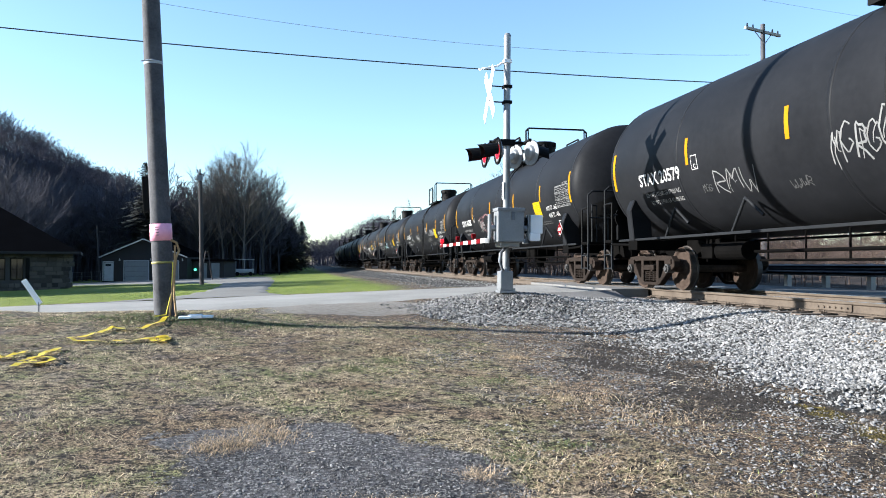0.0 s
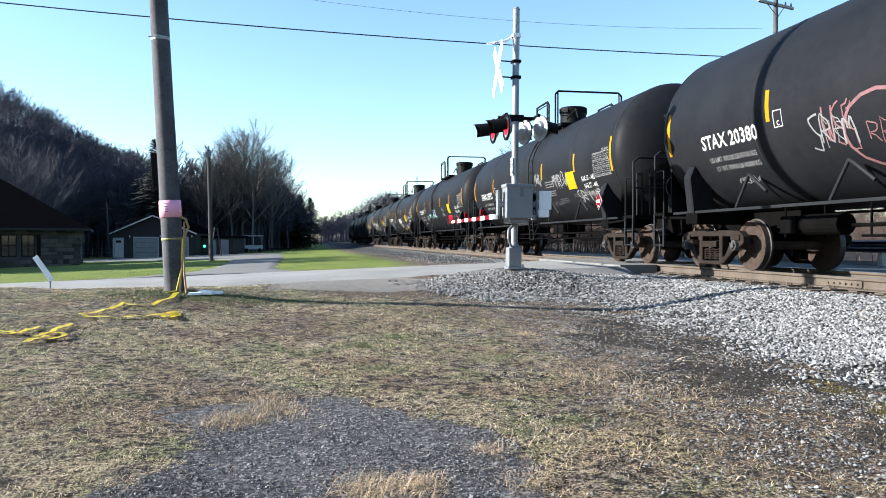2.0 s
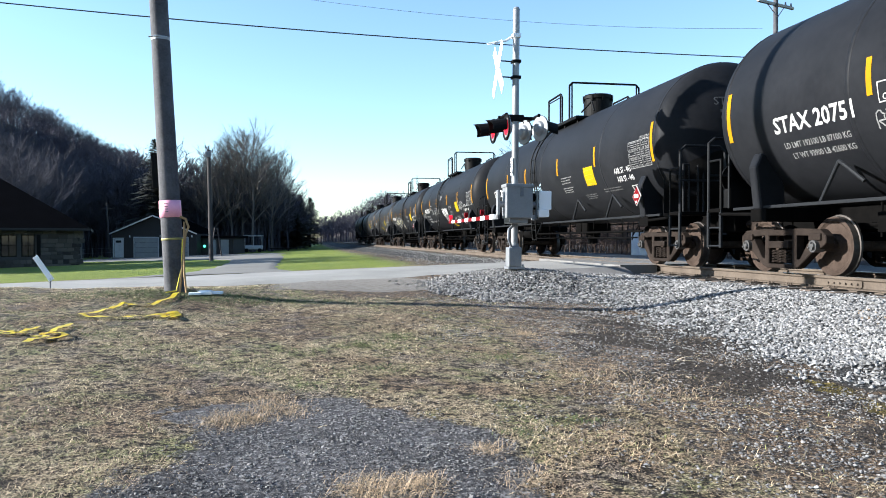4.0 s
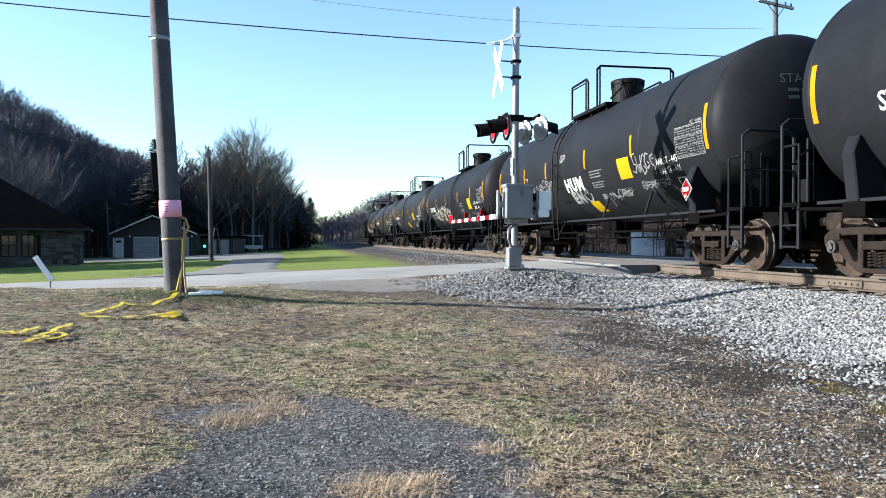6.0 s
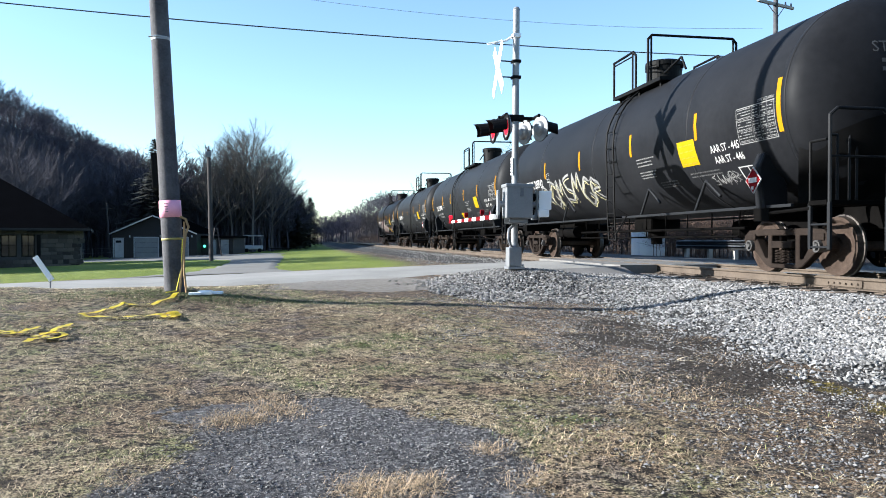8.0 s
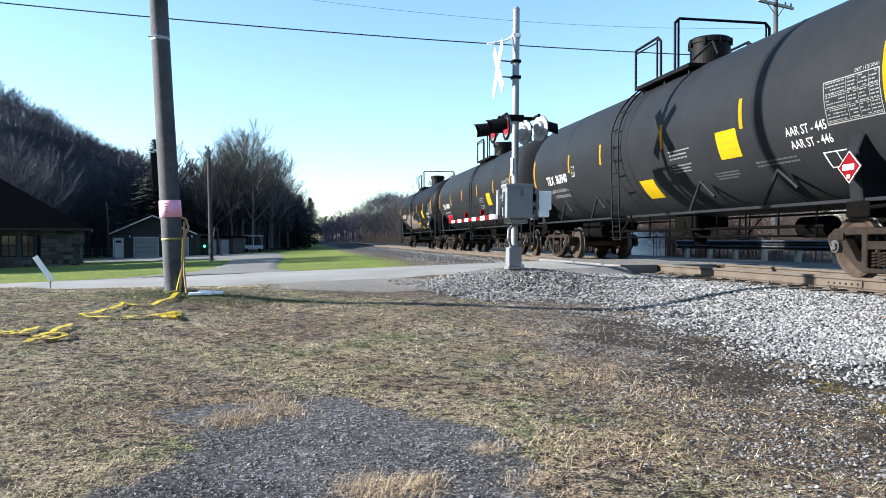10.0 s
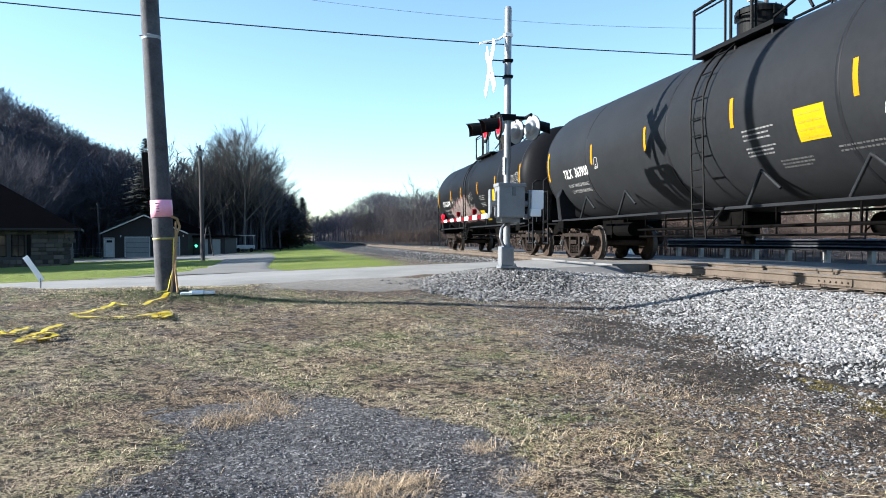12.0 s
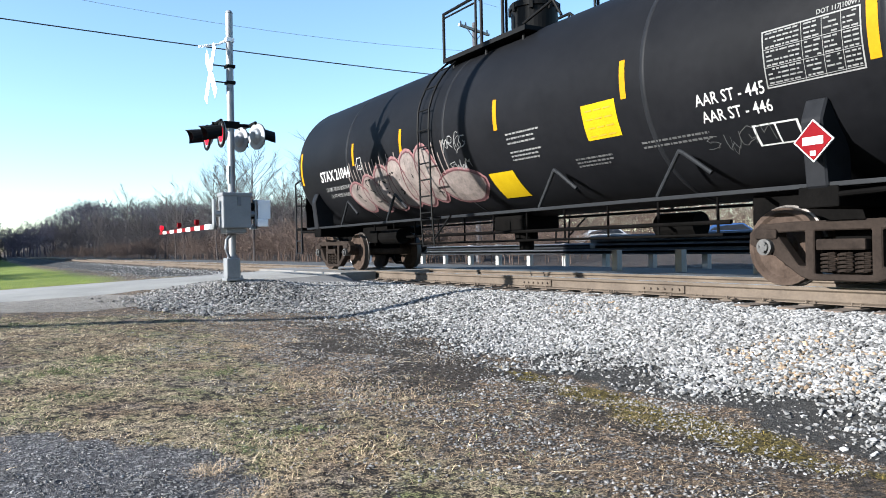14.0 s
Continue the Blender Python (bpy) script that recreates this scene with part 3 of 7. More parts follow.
def scrawl(parent, y0, y1, a0, a1, count, material, width=0.03, seed=1):
    """A hasty spray tag that no one can read: leaning angular strokes and hooks, letter by letter."""
    rd = random.Random(seed)
    step = (y1 - y0) / count
    tall = a1 - a0
    for k in range(count):
        yc = y0 + step * (k + 0.5)
        lean = rd.uniform(0.1, 0.35) * step
        top, low = a1 - tall * rd.uniform(0, 0.25), a0 + tall * rd.uniform(0, 0.25)
        mid_a = (top + low) / 2
        shapes = [
            [(-0.5, low), (-0.25, top), (0.0, mid_a), (0.3, top), (0.5, low)],
            [(0.4, top), (-0.4, top - 0.1 * tall), (-0.1, mid_a), (0.4, mid_a - 0.1 * tall), (0.2, low), (-0.5, low + 0.08 * tall)],
            [(-0.4, low), (-0.3, top), (0.3, top - 0.15 * tall), (0.35, mid_a), (-0.3, mid_a), (0.5, low)],
            [(0.4, top - 0.1 * tall), (0.0, top), (-0.45, mid_a), (-0.1, low), (0.45, low + 0.2 * tall), (0.1, mid_a)],
            [(-0.45, top), (-0.1, low), (0.1, mid_a), (0.3, low), (0.5, top)],
        ]
        pts = [(yc + u * step * 1.15 + lean * ((a - low) / max(0.05, tall)), a) for u, a in rd.choice(shapes)]
        soft = []
        for p, q in zip(pts, pts[1:]):
            for v in (0.12, 0.5, 0.88):
                soft.append((p[0] + (q[0] - p[0]) * v + rd.uniform(-0.02, 0.02), p[1] + (q[1] - p[1]) * v + rd.uniform(-0.02, 0.02)))
        stroke("spray_stroke", soft, width * rd.uniform(0.5, 0.9), material, parent, 0.007 + 0.0005 * (k % 4), "sprayed graffiti")
        if rd.random() < 0.5:
            slip = [(y - 0.05 + rd.uniform(-0.03, 0.03), a - 0.06 + rd.uniform(-0.04, 0.03)) for y, a in soft[:7]]
            stroke("spray_stroke", slip, width * 0.4, material, parent, 0.0065, "sprayed graffiti")


def bars(parent, y_left, arc, rows, length, height_m, gap, material=DULLWHITE, seed=3):
    """Lines of lettering too small to read, as bars broken into words, one mesh a line."""
    rd = random.Random(seed)
    for r in range(rows):
        bm = bmesh.new()
        y, end = y_left, y_left - length * rd.uniform(0.7, 1.0)
        a = arc - r * gap
        while y > end:
            w = rd.uniform(0.03, 0.16) * max(0.5, height_m / 0.05)
            q = [bm.verts.new(on_tank(yy, aa, 0.006)) for yy, aa in ((y, a), (max(end, y - w), a), (max(end, y - w), a + height_m), (y, a + height_m))]
            bm.faces.new(q)
            y -= w + 0.018
        tagged(part("small_lettering", bm, material, parent), kind="stuff")


def wheelset(parent, y):
    root = new("wheelset")
    root.parent = parent
    root.matrix_basis = pose(0, y, 0.46)
    bm = bmesh.new()
    rod(bm, (-0.95, 0, 0), (0.95, 0, 0), 0.08, n=12)
    part("axle", bm, WHEEL, root)
    for s in (-1, 1):
        tmp = bmesh.new()
        lathe(tmp, [(0.68, 0.10), (0.68, 0.36), (0.665, 0.39), (0.665, 0.487), (0.70, 0.487), (0.705, 0.462), (0.80, 0.455), (0.80, 0.40), (0.765, 0.36), (0.75, 0.16), (0.79, 0.13), (0.79, 0.09)], 32)
        bmesh.ops.transform(tmp, matrix=Matrix.Diagonal((s, 1, 1, 1)), verts=tmp.verts)
        bmesh.ops.recalc_face_normals(tmp, faces=tmp.faces)
        wheel = part("wheel", tmp, (WHEEL, TREAD), root)
        for p in wheel.data.polygons:
            if math.hypot(p.center.y, p.center.z) > 0.44:
                p.material_index = 1
        bm = bmesh.new()
        rod(bm, (s * 1.0, 0, 0), (s * 1.16, 0, 0), 0.095, n=16)
        rod(bm, (s * 1.14, 0, 0), (s * 1.185, 0, 0), 0.07, 0.06, n=16)
        for k in range(3):
            t = k * 2.094
            rod(bm, (s * 1.16, 0.05 * math.cos(t), 0.05 * math.sin(t)), (s * 1.20, 0.05 * math.cos(t), 0.05 * math.sin(t)), 0.018, n=6)
        part("bearing_cap", bm, CAP, root, "worn grey bearing end cap")
    return root


def truck(parent, y):
    """A three-piece truck: cast side frames, bolster, coil springs and two wheelsets."""
    root = new("truck")
    root.parent = parent
    root.matrix_basis = pose(0, y, 0)
    outline = [(-1.12, 0.50), (-1.12, 0.62), (-0.98, 0.72), (-0.55, 0.74), (0.55, 0.74), (0.98, 0.72), (1.12, 0.62), (1.12, 0.50), (0.98, 0.42),
               (0.80, 0.36), (0.48, 0.13), (0.36, 0.09), (-0.36, 0.09), (-0.48, 0.13), (-0.80, 0.36), (-0.98, 0.42)]
    holes = [[(-0.31, 0.16), (0.31, 0.16), (0.31, 0.63), (-0.31, 0.63)],
             [(-0.78, 0.62), (-0.42, 0.63), (-0.42, 0.24), (-0.50, 0.25)], [(0.42, 0.63), (0.78, 0.62), (0.50, 0.25), (0.42, 0.24)]]
    for s in (-1, 1):
        bm = bmesh.new()
        slab(bm, outline, s * 0.95, s * 1.10, holes)
        bmesh.ops.bevel(bm, geom=[e for e in bm.edges if len(e.link_faces) == 2 and e.calc_face_angle() > 0.6], offset=0.012, segments=1, affect="EDGES")
        for dy in (-0.89, 0.89):
            box(bm, s * 0.93, s * 1.13, dy - 0.14, dy + 0.14, 0.55, 0.66, 0.02)
        part("side_frame", bm, GRIME, root, "grimy cast steel side frame")
        for dy in (-0.19, 0.0, 0.19):
            bm = bmesh.new()
            pts = [(s * 1.03 + 0.06 * math.cos(k * 0.9), dy + 0.075 * math.sin(k * 0.9), 0.18 + k * 0.0062) for k in range(36)]
            for a, b in zip(pts, pts[1:]):
                rod(bm, a, b, 0.016, n=5)
            part("spring", bm, GRIME, root)
        bm = bmesh.new()
        box(bm, s * 0.9, s * 1.14, -0.27, 0.27, 0.42, 0.54, 0.02)
        part("bolster_end", bm, GRIME, root)
    bm = bmesh.new()
    box(bm, -0.9, 0.9, -0.2, 0.2, 0.4, 0.68, 0.03)
    for dy in (-0.33, 0.33):
        rod(bm, (-0.75, dy, 0.42), (0.75, dy, 0.42), 0.06)
        for s in (-0.75, 0.75):
            box(bm, s - 0.06, s + 0.06, dy - 0.06 + (0.08 if dy > 0 else -0.08), dy + 0.06 + (0.08 if dy > 0 else -0.08), 0.28, 0.56, 0.01)
    part("bolster", bm, SHADE_STEEL, root)
    wheelset(root, -0.89)
    wheelset(root, 0.89)
    return root


def tank_car(ladder_y, deck_y, stripes):
    """A modern black tank car, without its markings: front is towards -y."""
    car = thing("tank_car", "black tank car", "tank car", "tank cars of the train")
    bm = bmesh.new()
    prof = []
    for k in range(13):
        t = k / 12 * math.pi / 2
        prof.append((-HALF - HEAD * math.cos(t), max(0.02, TANK_R * math.sin(t))))
    for y in (-4.6, -1.5, 1.5, 4.6):
        prof.append((y, TANK_R))
    prof += [(-a, r) for a, r in reversed(prof[:13])]
    lathe(bm, prof, 72, "y")
    bmesh.ops.translate(bm, vec=(0, 0, TANK_Z), verts=bm.verts)
    part("tank", bm, TANK, car, "", True)
    for y in (-HALF, -4.6, 0.3, 4.6, HALF):
        bm = bmesh.new()
        lathe(bm, [(y - 0.045, TANK_R - 0.01), (y - 0.04, TANK_R + 0.003), (y + 0.04, TANK_R + 0.003), (y + 0.045, TANK_R - 0.01)], 72, "y", False)
        bmesh.ops.translate(bm, vec=(0, 0, TANK_Z), verts=bm.verts)
        part("jacket_seam", bm, TANK, car, "", True)
    # head shields at both ends
    for s in (-1, 1):
        bm = bmesh.new()
        rows = []
        for i in range(9):
            x = -1.45 + 2.9 * i / 8
            top = TANK_Z - 0.25 - 0.5 * (x / 1.45) ** 2
            row = []
            for j in range(7):
                z = 1.12 + (top - 1.12) * j / 6
                rr = min(0.995, math.hypot(x, z - TANK_Z) / TANK_R)
                row.append(bm.verts.new((x, s * (HALF + HEAD * math.sqrt(1 - rr * rr) + 0.03), z)))
            rows.append(row)
        for p, q in zip(rows, rows[1:]):
            for j in range(6):
                bm.faces.new((p[j], q[j], q[j + 1], p[j + 1]))
        bmesh.ops.recalc_face_normals(bm, faces=bm.faces)
        part("head_shield", bm, BLACK, car, "", True)
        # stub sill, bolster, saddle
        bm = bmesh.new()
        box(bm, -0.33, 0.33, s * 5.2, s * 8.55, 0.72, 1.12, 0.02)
        part("stub_sill", bm, SHADE_STEEL, car)
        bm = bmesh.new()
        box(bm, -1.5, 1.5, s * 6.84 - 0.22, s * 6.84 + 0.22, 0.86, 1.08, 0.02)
        part("body_bolster", bm, SHADE_STEEL, car)
        for side in (-1, 1):
            bm = bmesh.new()
            pts = [(1.08, 1.06), (1.52, 1.06), (1.60, 1.75), (1.50, 1.98), (1.36, 1.90), (1.10, 1.45)]
            for yy in (s * 6.84 - 0.12, s * 6.84 + 0.12):
                vs = [bm.verts.new((side * px, yy, pz)) for px, pz in pts]
                bm.faces.new(vs)
            bm.verts.ensure_lookup_table()
            n = len(pts)
            for k in range(n):
                bm.faces.new((bm.verts[k], bm.verts[(k + 1) % n], bm.verts[n + (k + 1) % n], bm.verts[n + k]))
            bmesh.ops.recalc_face_normals(bm, faces=bm.faces)
            bmesh.ops.bevel(bm, geom=bm.edges[:], offset=0.02, segments=1, affect="EDGES")
            part("saddle", bm, TANK, car)
        # end deck, crossover handrails and ladder
        bm = bmesh.new()
        box(bm, -1.5, 1.5, s * 8.02, s * 8.42, 1.06, 1.13, 0.01)
        part("end_deck", bm, SHADE_STEEL, car)
        e = s * 8.45
        for side in (-1, 1):
            bm = bmesh.new()
            pipe(bm, [(side * 1.47, e, 1.1), (side * 1.47, e, 2.34), (side * 1.35, e, 2.44), (side * 0.62, e, 2.44), (side * 0.5, e, 2.34), (side * 0.5, e, 1.1)], 0.026)
            rod(bm, (side * 1.47, e, 1.75), (side * 0.5, e, 1.75), 0.018)
            part("end_handrail", bm, TANK_GREY, car)
            for xx in (0.8, 1.12):
                bm = bmesh.new()
                pipe(bm, [(side * xx, e - s * 0.3, 1.1), (side * xx, e - s * 0.3, 2.1), (side * (xx + 0.12), e - s * 0.3, 2.1), (side * (xx + 0.12), e - s * 0.3, 1.1)], 0.02)
                part("grab_bar", bm, TANK_GREY, car)
            bm = bmesh.new()
            pipe(bm, [(side * 1.47, e - s * 0.42, 1.1), (side * 1.47, e - s * 0.42, 2.0), (side * 1.47, e - s * 0.06, 2.0)], 0.022)
            part("corner_rail", bm, BLACK, car)
        for side in (-1, 1):
            bm = bmesh.new()
            for dy in (0, 0.42):
                box(bm, side * 1.47 - 0.02, side * 1.47 + 0.02, e - s * dy - 0.03, e - s * dy + 0.03, 0.42, 1.1)
            for z in (0.45, 0.78):
                rod(bm, (side * 1.47, e, z), (side * 1.47, e - s * 0.42, z), 0.016)
            part("sill_step", bm, TANK_GREY, car)
            bm = bmesh.new()
            rod(bm, (side * 1.47, e - s * 0.42, 1.02), (side * 1.47, s * 6.9, 0.98), 0.03)
            part("side_brace", bm, SHADE_STEEL, car)
        # coupler and brake gear
        bm = bmesh.new()
        rod(bm, (0, s * 8.4, 0.87), (0, s * 8.8, 0.87), 0.09)
        box(bm, -0.14, 0.12, s * 8.92 - 0.12, s * 8.92 + 0.12, 0.72, 1.02, 0.04)
        part("coupler", bm, GRIME, car)
        bm = bmesh.new()
        pipe(bm, [(0.35, s * 8.5, 0.8), (0.3, s * 8.75, 0.5), (0.15, s * 8.95, 0.42)], 0.03)
        part("brake_hose", bm, BLACK, car)
    bm = bmesh.new()
    box(bm, -1.2, -0.6, 8.2, 8.42, 1.13, 1.5, 0.03)
    lathe_bm = bmesh.new()
    rod(lathe_bm, (-0.9, 8.5, 1.7), (-0.9, 8.54, 1.7), 0.28, n=20)
    part("hand_brake_wheel", lathe_bm, BLACK, car)
    part("hand_brake_housing", bm, BLACK, car)
    # side sill pipes with posts and knee braces
    for side in (-1, 1):
        bm = bmesh.new()
        box(bm, side * 1.46 - 0.03, side * 1.46 + 0.03, -7.6, 7.6, 1.065, 1.115, 0.008)
        part("side_rail", bm, TANK_GREY, car)
        for y in (-5.0, -2.6, 2.6, 5.0):
            bm = bmesh.new()
            a = (side * 1.46, y + 0.35, 1.12)
            pipe(bm, [a, (side * 1.44, y, 1.66), (side * 1.44, y - 0.08, 1.62), (side * 1.40, y - 0.45, 1.35)], 0.028)
            part("knee_brace", bm, TANK_GREY, car)
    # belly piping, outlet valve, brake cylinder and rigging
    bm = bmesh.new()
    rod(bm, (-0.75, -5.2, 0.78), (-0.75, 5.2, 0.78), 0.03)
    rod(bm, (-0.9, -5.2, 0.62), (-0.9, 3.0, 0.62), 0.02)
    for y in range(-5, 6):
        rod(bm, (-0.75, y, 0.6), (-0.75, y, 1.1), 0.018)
    part("brake_pipe", bm, SHADE_STEEL, car)
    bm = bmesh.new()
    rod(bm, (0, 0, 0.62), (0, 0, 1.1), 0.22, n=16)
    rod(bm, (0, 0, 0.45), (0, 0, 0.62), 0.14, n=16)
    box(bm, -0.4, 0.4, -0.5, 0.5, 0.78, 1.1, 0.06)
    part("outlet_valve", bm, SHADE_STEEL, car)
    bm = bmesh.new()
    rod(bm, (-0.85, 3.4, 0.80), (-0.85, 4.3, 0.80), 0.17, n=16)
    part("brake_cylinder", bm, SHADE_STEEL, car)
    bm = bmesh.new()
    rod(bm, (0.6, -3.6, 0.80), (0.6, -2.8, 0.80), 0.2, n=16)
    part("air_reservoir", bm, SHADE_STEEL, car)
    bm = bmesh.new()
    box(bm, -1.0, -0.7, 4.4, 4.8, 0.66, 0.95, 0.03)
    part("control_valve", bm, SHADE_STEEL, car)
    # manway housing, platform and guard rails on top
    top = TANK_Z + TANK_R
    dome = -0.38
    bm = bmesh.new()
    lathe(bm, [(top - 0.08, 0.43), (top + 0.52, 0.43), (top + 0.53, 0.46), (top + 0.62, 0.46), (top + 0.66, 0.41), (top + 0.68, 0.2)], 36, "z")
    for k in range(8):
        t = k * 0.785
        box(bm, -0.03, 0.03, -0.02, 0.02, 0, 0.16, m=Matrix.Translation((0.46 * math.cos(t), 0.46 * math.sin(t), top + 0.46)) @ Matrix.Rotation(t + 1.57, 4, "Z"))
    bmesh.ops.translate(bm, vec=(0, dome, 0), verts=bm.verts)
    part("manway_housing", bm, BLACK, car)
    y0, y1 = deck_y - 2.6, deck_y
    for side in (-1, 1):
        bm = bmesh.new()
        box(bm, side * 0.62, side * 1.12, y0, y1, top - 0.24, top - 0.19)
        for k in range(13):
            y = y0 + k * 0.2
            box(bm, side * 0.62, side * 1.12, y, y + 0.03, top - 0.19, top - 0.165)
        box(bm, side * 1.11, side * 1.13, y0, y1, top - 0.25, top - 0.17)
        for y in (y0 + 0.2, (y0 + y1) / 2, y1 - 0.2):
            rod(bm, (side * 1.0, y, top - 0.55), (side * 1.0, y, top - 0.2), 0.03)
        part("platform", bm, BLACK, car)
        x = side * 1.1
        bm = bmesh.new()
        pipe(bm, [(x, y1, top - 0.24), (x, y1, top + 0.70), (x, y1 - 1.15, top + 0.72), (x, y1 - 1.3, top + 0.6), (x, y1 - 1.3, top - 0.24)], 0.03)
        rod(bm, (x, y1 - 1.12, top - 0.24), (x, y1 - 1.12, top + 0.72), 0.024)
        rod(bm, (x, y1, top + 0.62), (x, y1 - 1.12, top + 0.62), 0.018)
        part("ladder_gate", bm, BLACK, car)
        bm = bmesh.new()
        pipe(bm, [(x * 0.7, y0 + 0.5, top + 0.02), (x * 0.7, y0 - 0.3, top + 0.2), (x * 0.7, y0 - 0.5, top - 0.1)], 0.025)
        part("grab_rail", bm, BLACK, car)
    bm = bmesh.new()
    yt = y1 - 1.95
    pipe(bm, [(-1.1, yt, top - 0.24), (-1.1, yt, top + 0.82), (-1.0, yt, top + 0.92), (1.0, yt, top + 0.92), (1.1, yt, top + 0.82), (1.1, yt, top - 0.24)], 0.03)
    for x in (-1.02, 1.02):
        rod(bm, (x, yt, top - 0.24), (x, yt, top + 0.9), 0.024)
    part("cross_guard_rail", bm, BLACK, car)
    # ladders from the sill over the tank's shoulder
    for side in (-1, 1):
        bm = bmesh.new()
        for dy in (ladder_y - 0.21, ladder_y + 0.21):
            pts = [(side * 1.62, dy, 0.55), (side * 1.66, dy, 1.1), (side * 1.70, dy, 2.75)]
            for k in range(1, 9):
                t = math.radians(6 + k * 8)
                pts.append((side * (TANK_R + 0.09) * math.cos(t), dy, TANK_Z + (TANK_R + 0.09) * math.sin(t)))
            pipe(bm, pts, 0.02, 6)
            rod(bm, (side * 1.46, dy, 1.09), (side * 1.66, dy, 1.09), 0.02)
        zs = [0.57 + k * 0.31 for k in range(8)]
        for z in zs:
            x = 1.62 + 0.04 * min(1, (z - 0.55) / 0.55) + 0.04 * max(0, min(1, (z - 1.1) / 1.65))
            rod(bm, (side * x, ladder_y - 0.21, z), (side * x, ladder_y + 0.21, z), 0.015, n=6)
        for k in range(1, 8, 2):
            t = math.radians(6 + k * 8)
            p = (side * (TANK_R + 0.09) * math.cos(t), TANK_Z + (TANK_R + 0.09) * math.sin(t))
            rod(bm, (p[0], ladder_y - 0.21, p[1]), (p[0], ladder_y + 0.21, p[1]), 0.015, n=6)
        pipe(bm, [(side * 1.62, ladder_y - 0.8, 1.1), (side * 1.62, ladder_y - 0.21, 0.7)], 0.02, 6)
        part("ladder", bm, BLACK, car)
    truck(car, -6.84)
    truck(car, 6.84)
    # markings that every car carries
    for y, w, a0, a1 in [(e * 7.5, 0.11, -0.48, 0.36) for e in (-1, 1)] + [(q, 0.10, -0.28, 0.22) for q in stripes]:
        decal("reflector_stripe", y - w / 2, y + w / 2, a0, a1, YELLOW, car, "yellow reflective stripe")
    tx = stripes[2] - 0.24
    bars(car, tx, -0.40, 3, 0.95, 0.028, 0.075, MIDPRINT, seed=5)
    bars(car, tx, -0.70, 3, 0.85, 0.028, 0.065, MIDPRINT, seed=6)
    bars(car, -4.35, -0.92, 2, 1.4, 0.03, 0.07, GREYPRINT, seed=8)
    bars(car, -3.0, -1.0, 3, 0.9, 0.03, 0.06, GREYPRINT, seed=9)
    letters("stencil", "AAR ST - 445", -5.36, -0.58, 0.2, WHITE, car, 0.001, 0.93)
    letters("stencil", "AAR ST - 446", -5.40, -0.79, 0.2, WHITE, car, 0.001, 0.93)
    # data panel: thin frame, column lines and rows of small print
    for y0, y1, a0, a1 in ((-6.33, -7.40, -0.55, -0.535), (-6.33, -7.40, 0.04, 0.055), (-6.33, -6.345, -0.55, 0.055), (-7.385, -7.40, -0.55, 0.055)):
        decal("table_frame", y0, y1, a0, a1, DULLWHITE, car, "", 0.006)
    for y in (-6.78, -7.0, -7.2):
        decal("table_column", y, y - 0.006, -0.54, 0.04, DULLWHITE, car, "", 0.005)
    for r in range(12):
        a = 0.012 - r * 0.047
        if r % 4 == 3:
            decal("table_line", -6.345, -7.385, a - 0.016, a - 0.010, DULLWHITE, car, "", 0.005)
        rd = random.Random(r)
        bm = bmesh.new()
        for x0, x1 in ((0.03, 0.42), (0.47, 0.64), (0.68, 0.84), (0.88, 1.03)):
            x = x0
            while x < x1 - 0.02:
                w = rd.uniform(0.025, 0.09)
                e = min(x + w, x1)
                if rd.random() < 0.86:
                    bm.faces.new([bm.verts.new(on_tank(-6.34 - u, aa, 0.006)) for u, aa in ((x, a), (e, a), (e, a + 0.017), (x, a + 0.017))])
                x = e + 0.014
        tagged(part("small_lettering", bm, MIDPRINT, car), kind="stuff")
    letters("stencil", "DOT 117J100W1", -6.95, 0.075, 0.07, DULLWHITE, car, 0.001, 0.44)
    for y0, y1, a0, a1 in ((-6.0, -6.56, -1.20, -1.18), (-6.0, -6.56, -0.94, -0.92), (-6.0, -6.03, -1.20, -0.92), (-6.53, -6.56, -1.20, -0.92), (-6.27, -6.29, -1.18, -0.94)):
        decal("stencil_frame", y0, y1, a0, a1, WHITE, car, "", 0.006)
    # diamond placard in a holder on the saddle
    for size, mat, off in ((0.215, WHITE, 0.020), (0.195, REDPAINT, 0.026)):
        bm = bmesh.new()
        c = Vector((-1.68, -6.93, 1.52))
        vs = [bm.verts.new(c + Vector((-off, dy, dz))) for dy, dz in ((-size, 0), (0, -size), (size, 0), (0, size))]
        f = bm.faces.new(vs)
        r = bmesh.ops.extrude_face_region(bm, geom=[f])
        bmesh.ops.translate(bm, vec=(0.018, 0, 0), verts=[v for v in r["geom"] if isinstance(v, bmesh.types.BMVert)])
        bmesh.ops.recalc_face_normals(bm, faces=bm.faces)
        part("placard", bm, mat, car, "red and white diamond placard")
    bm = bmesh.new()
    box(bm, -1.712, -1.708, -7.04, -6.82, 1.48, 1.56)
    box(bm, -1.712, -1.708, -6.96, -6.90, 1.37, 1.42)
    part("placard_bar", bm, WHITE, car)
    return car


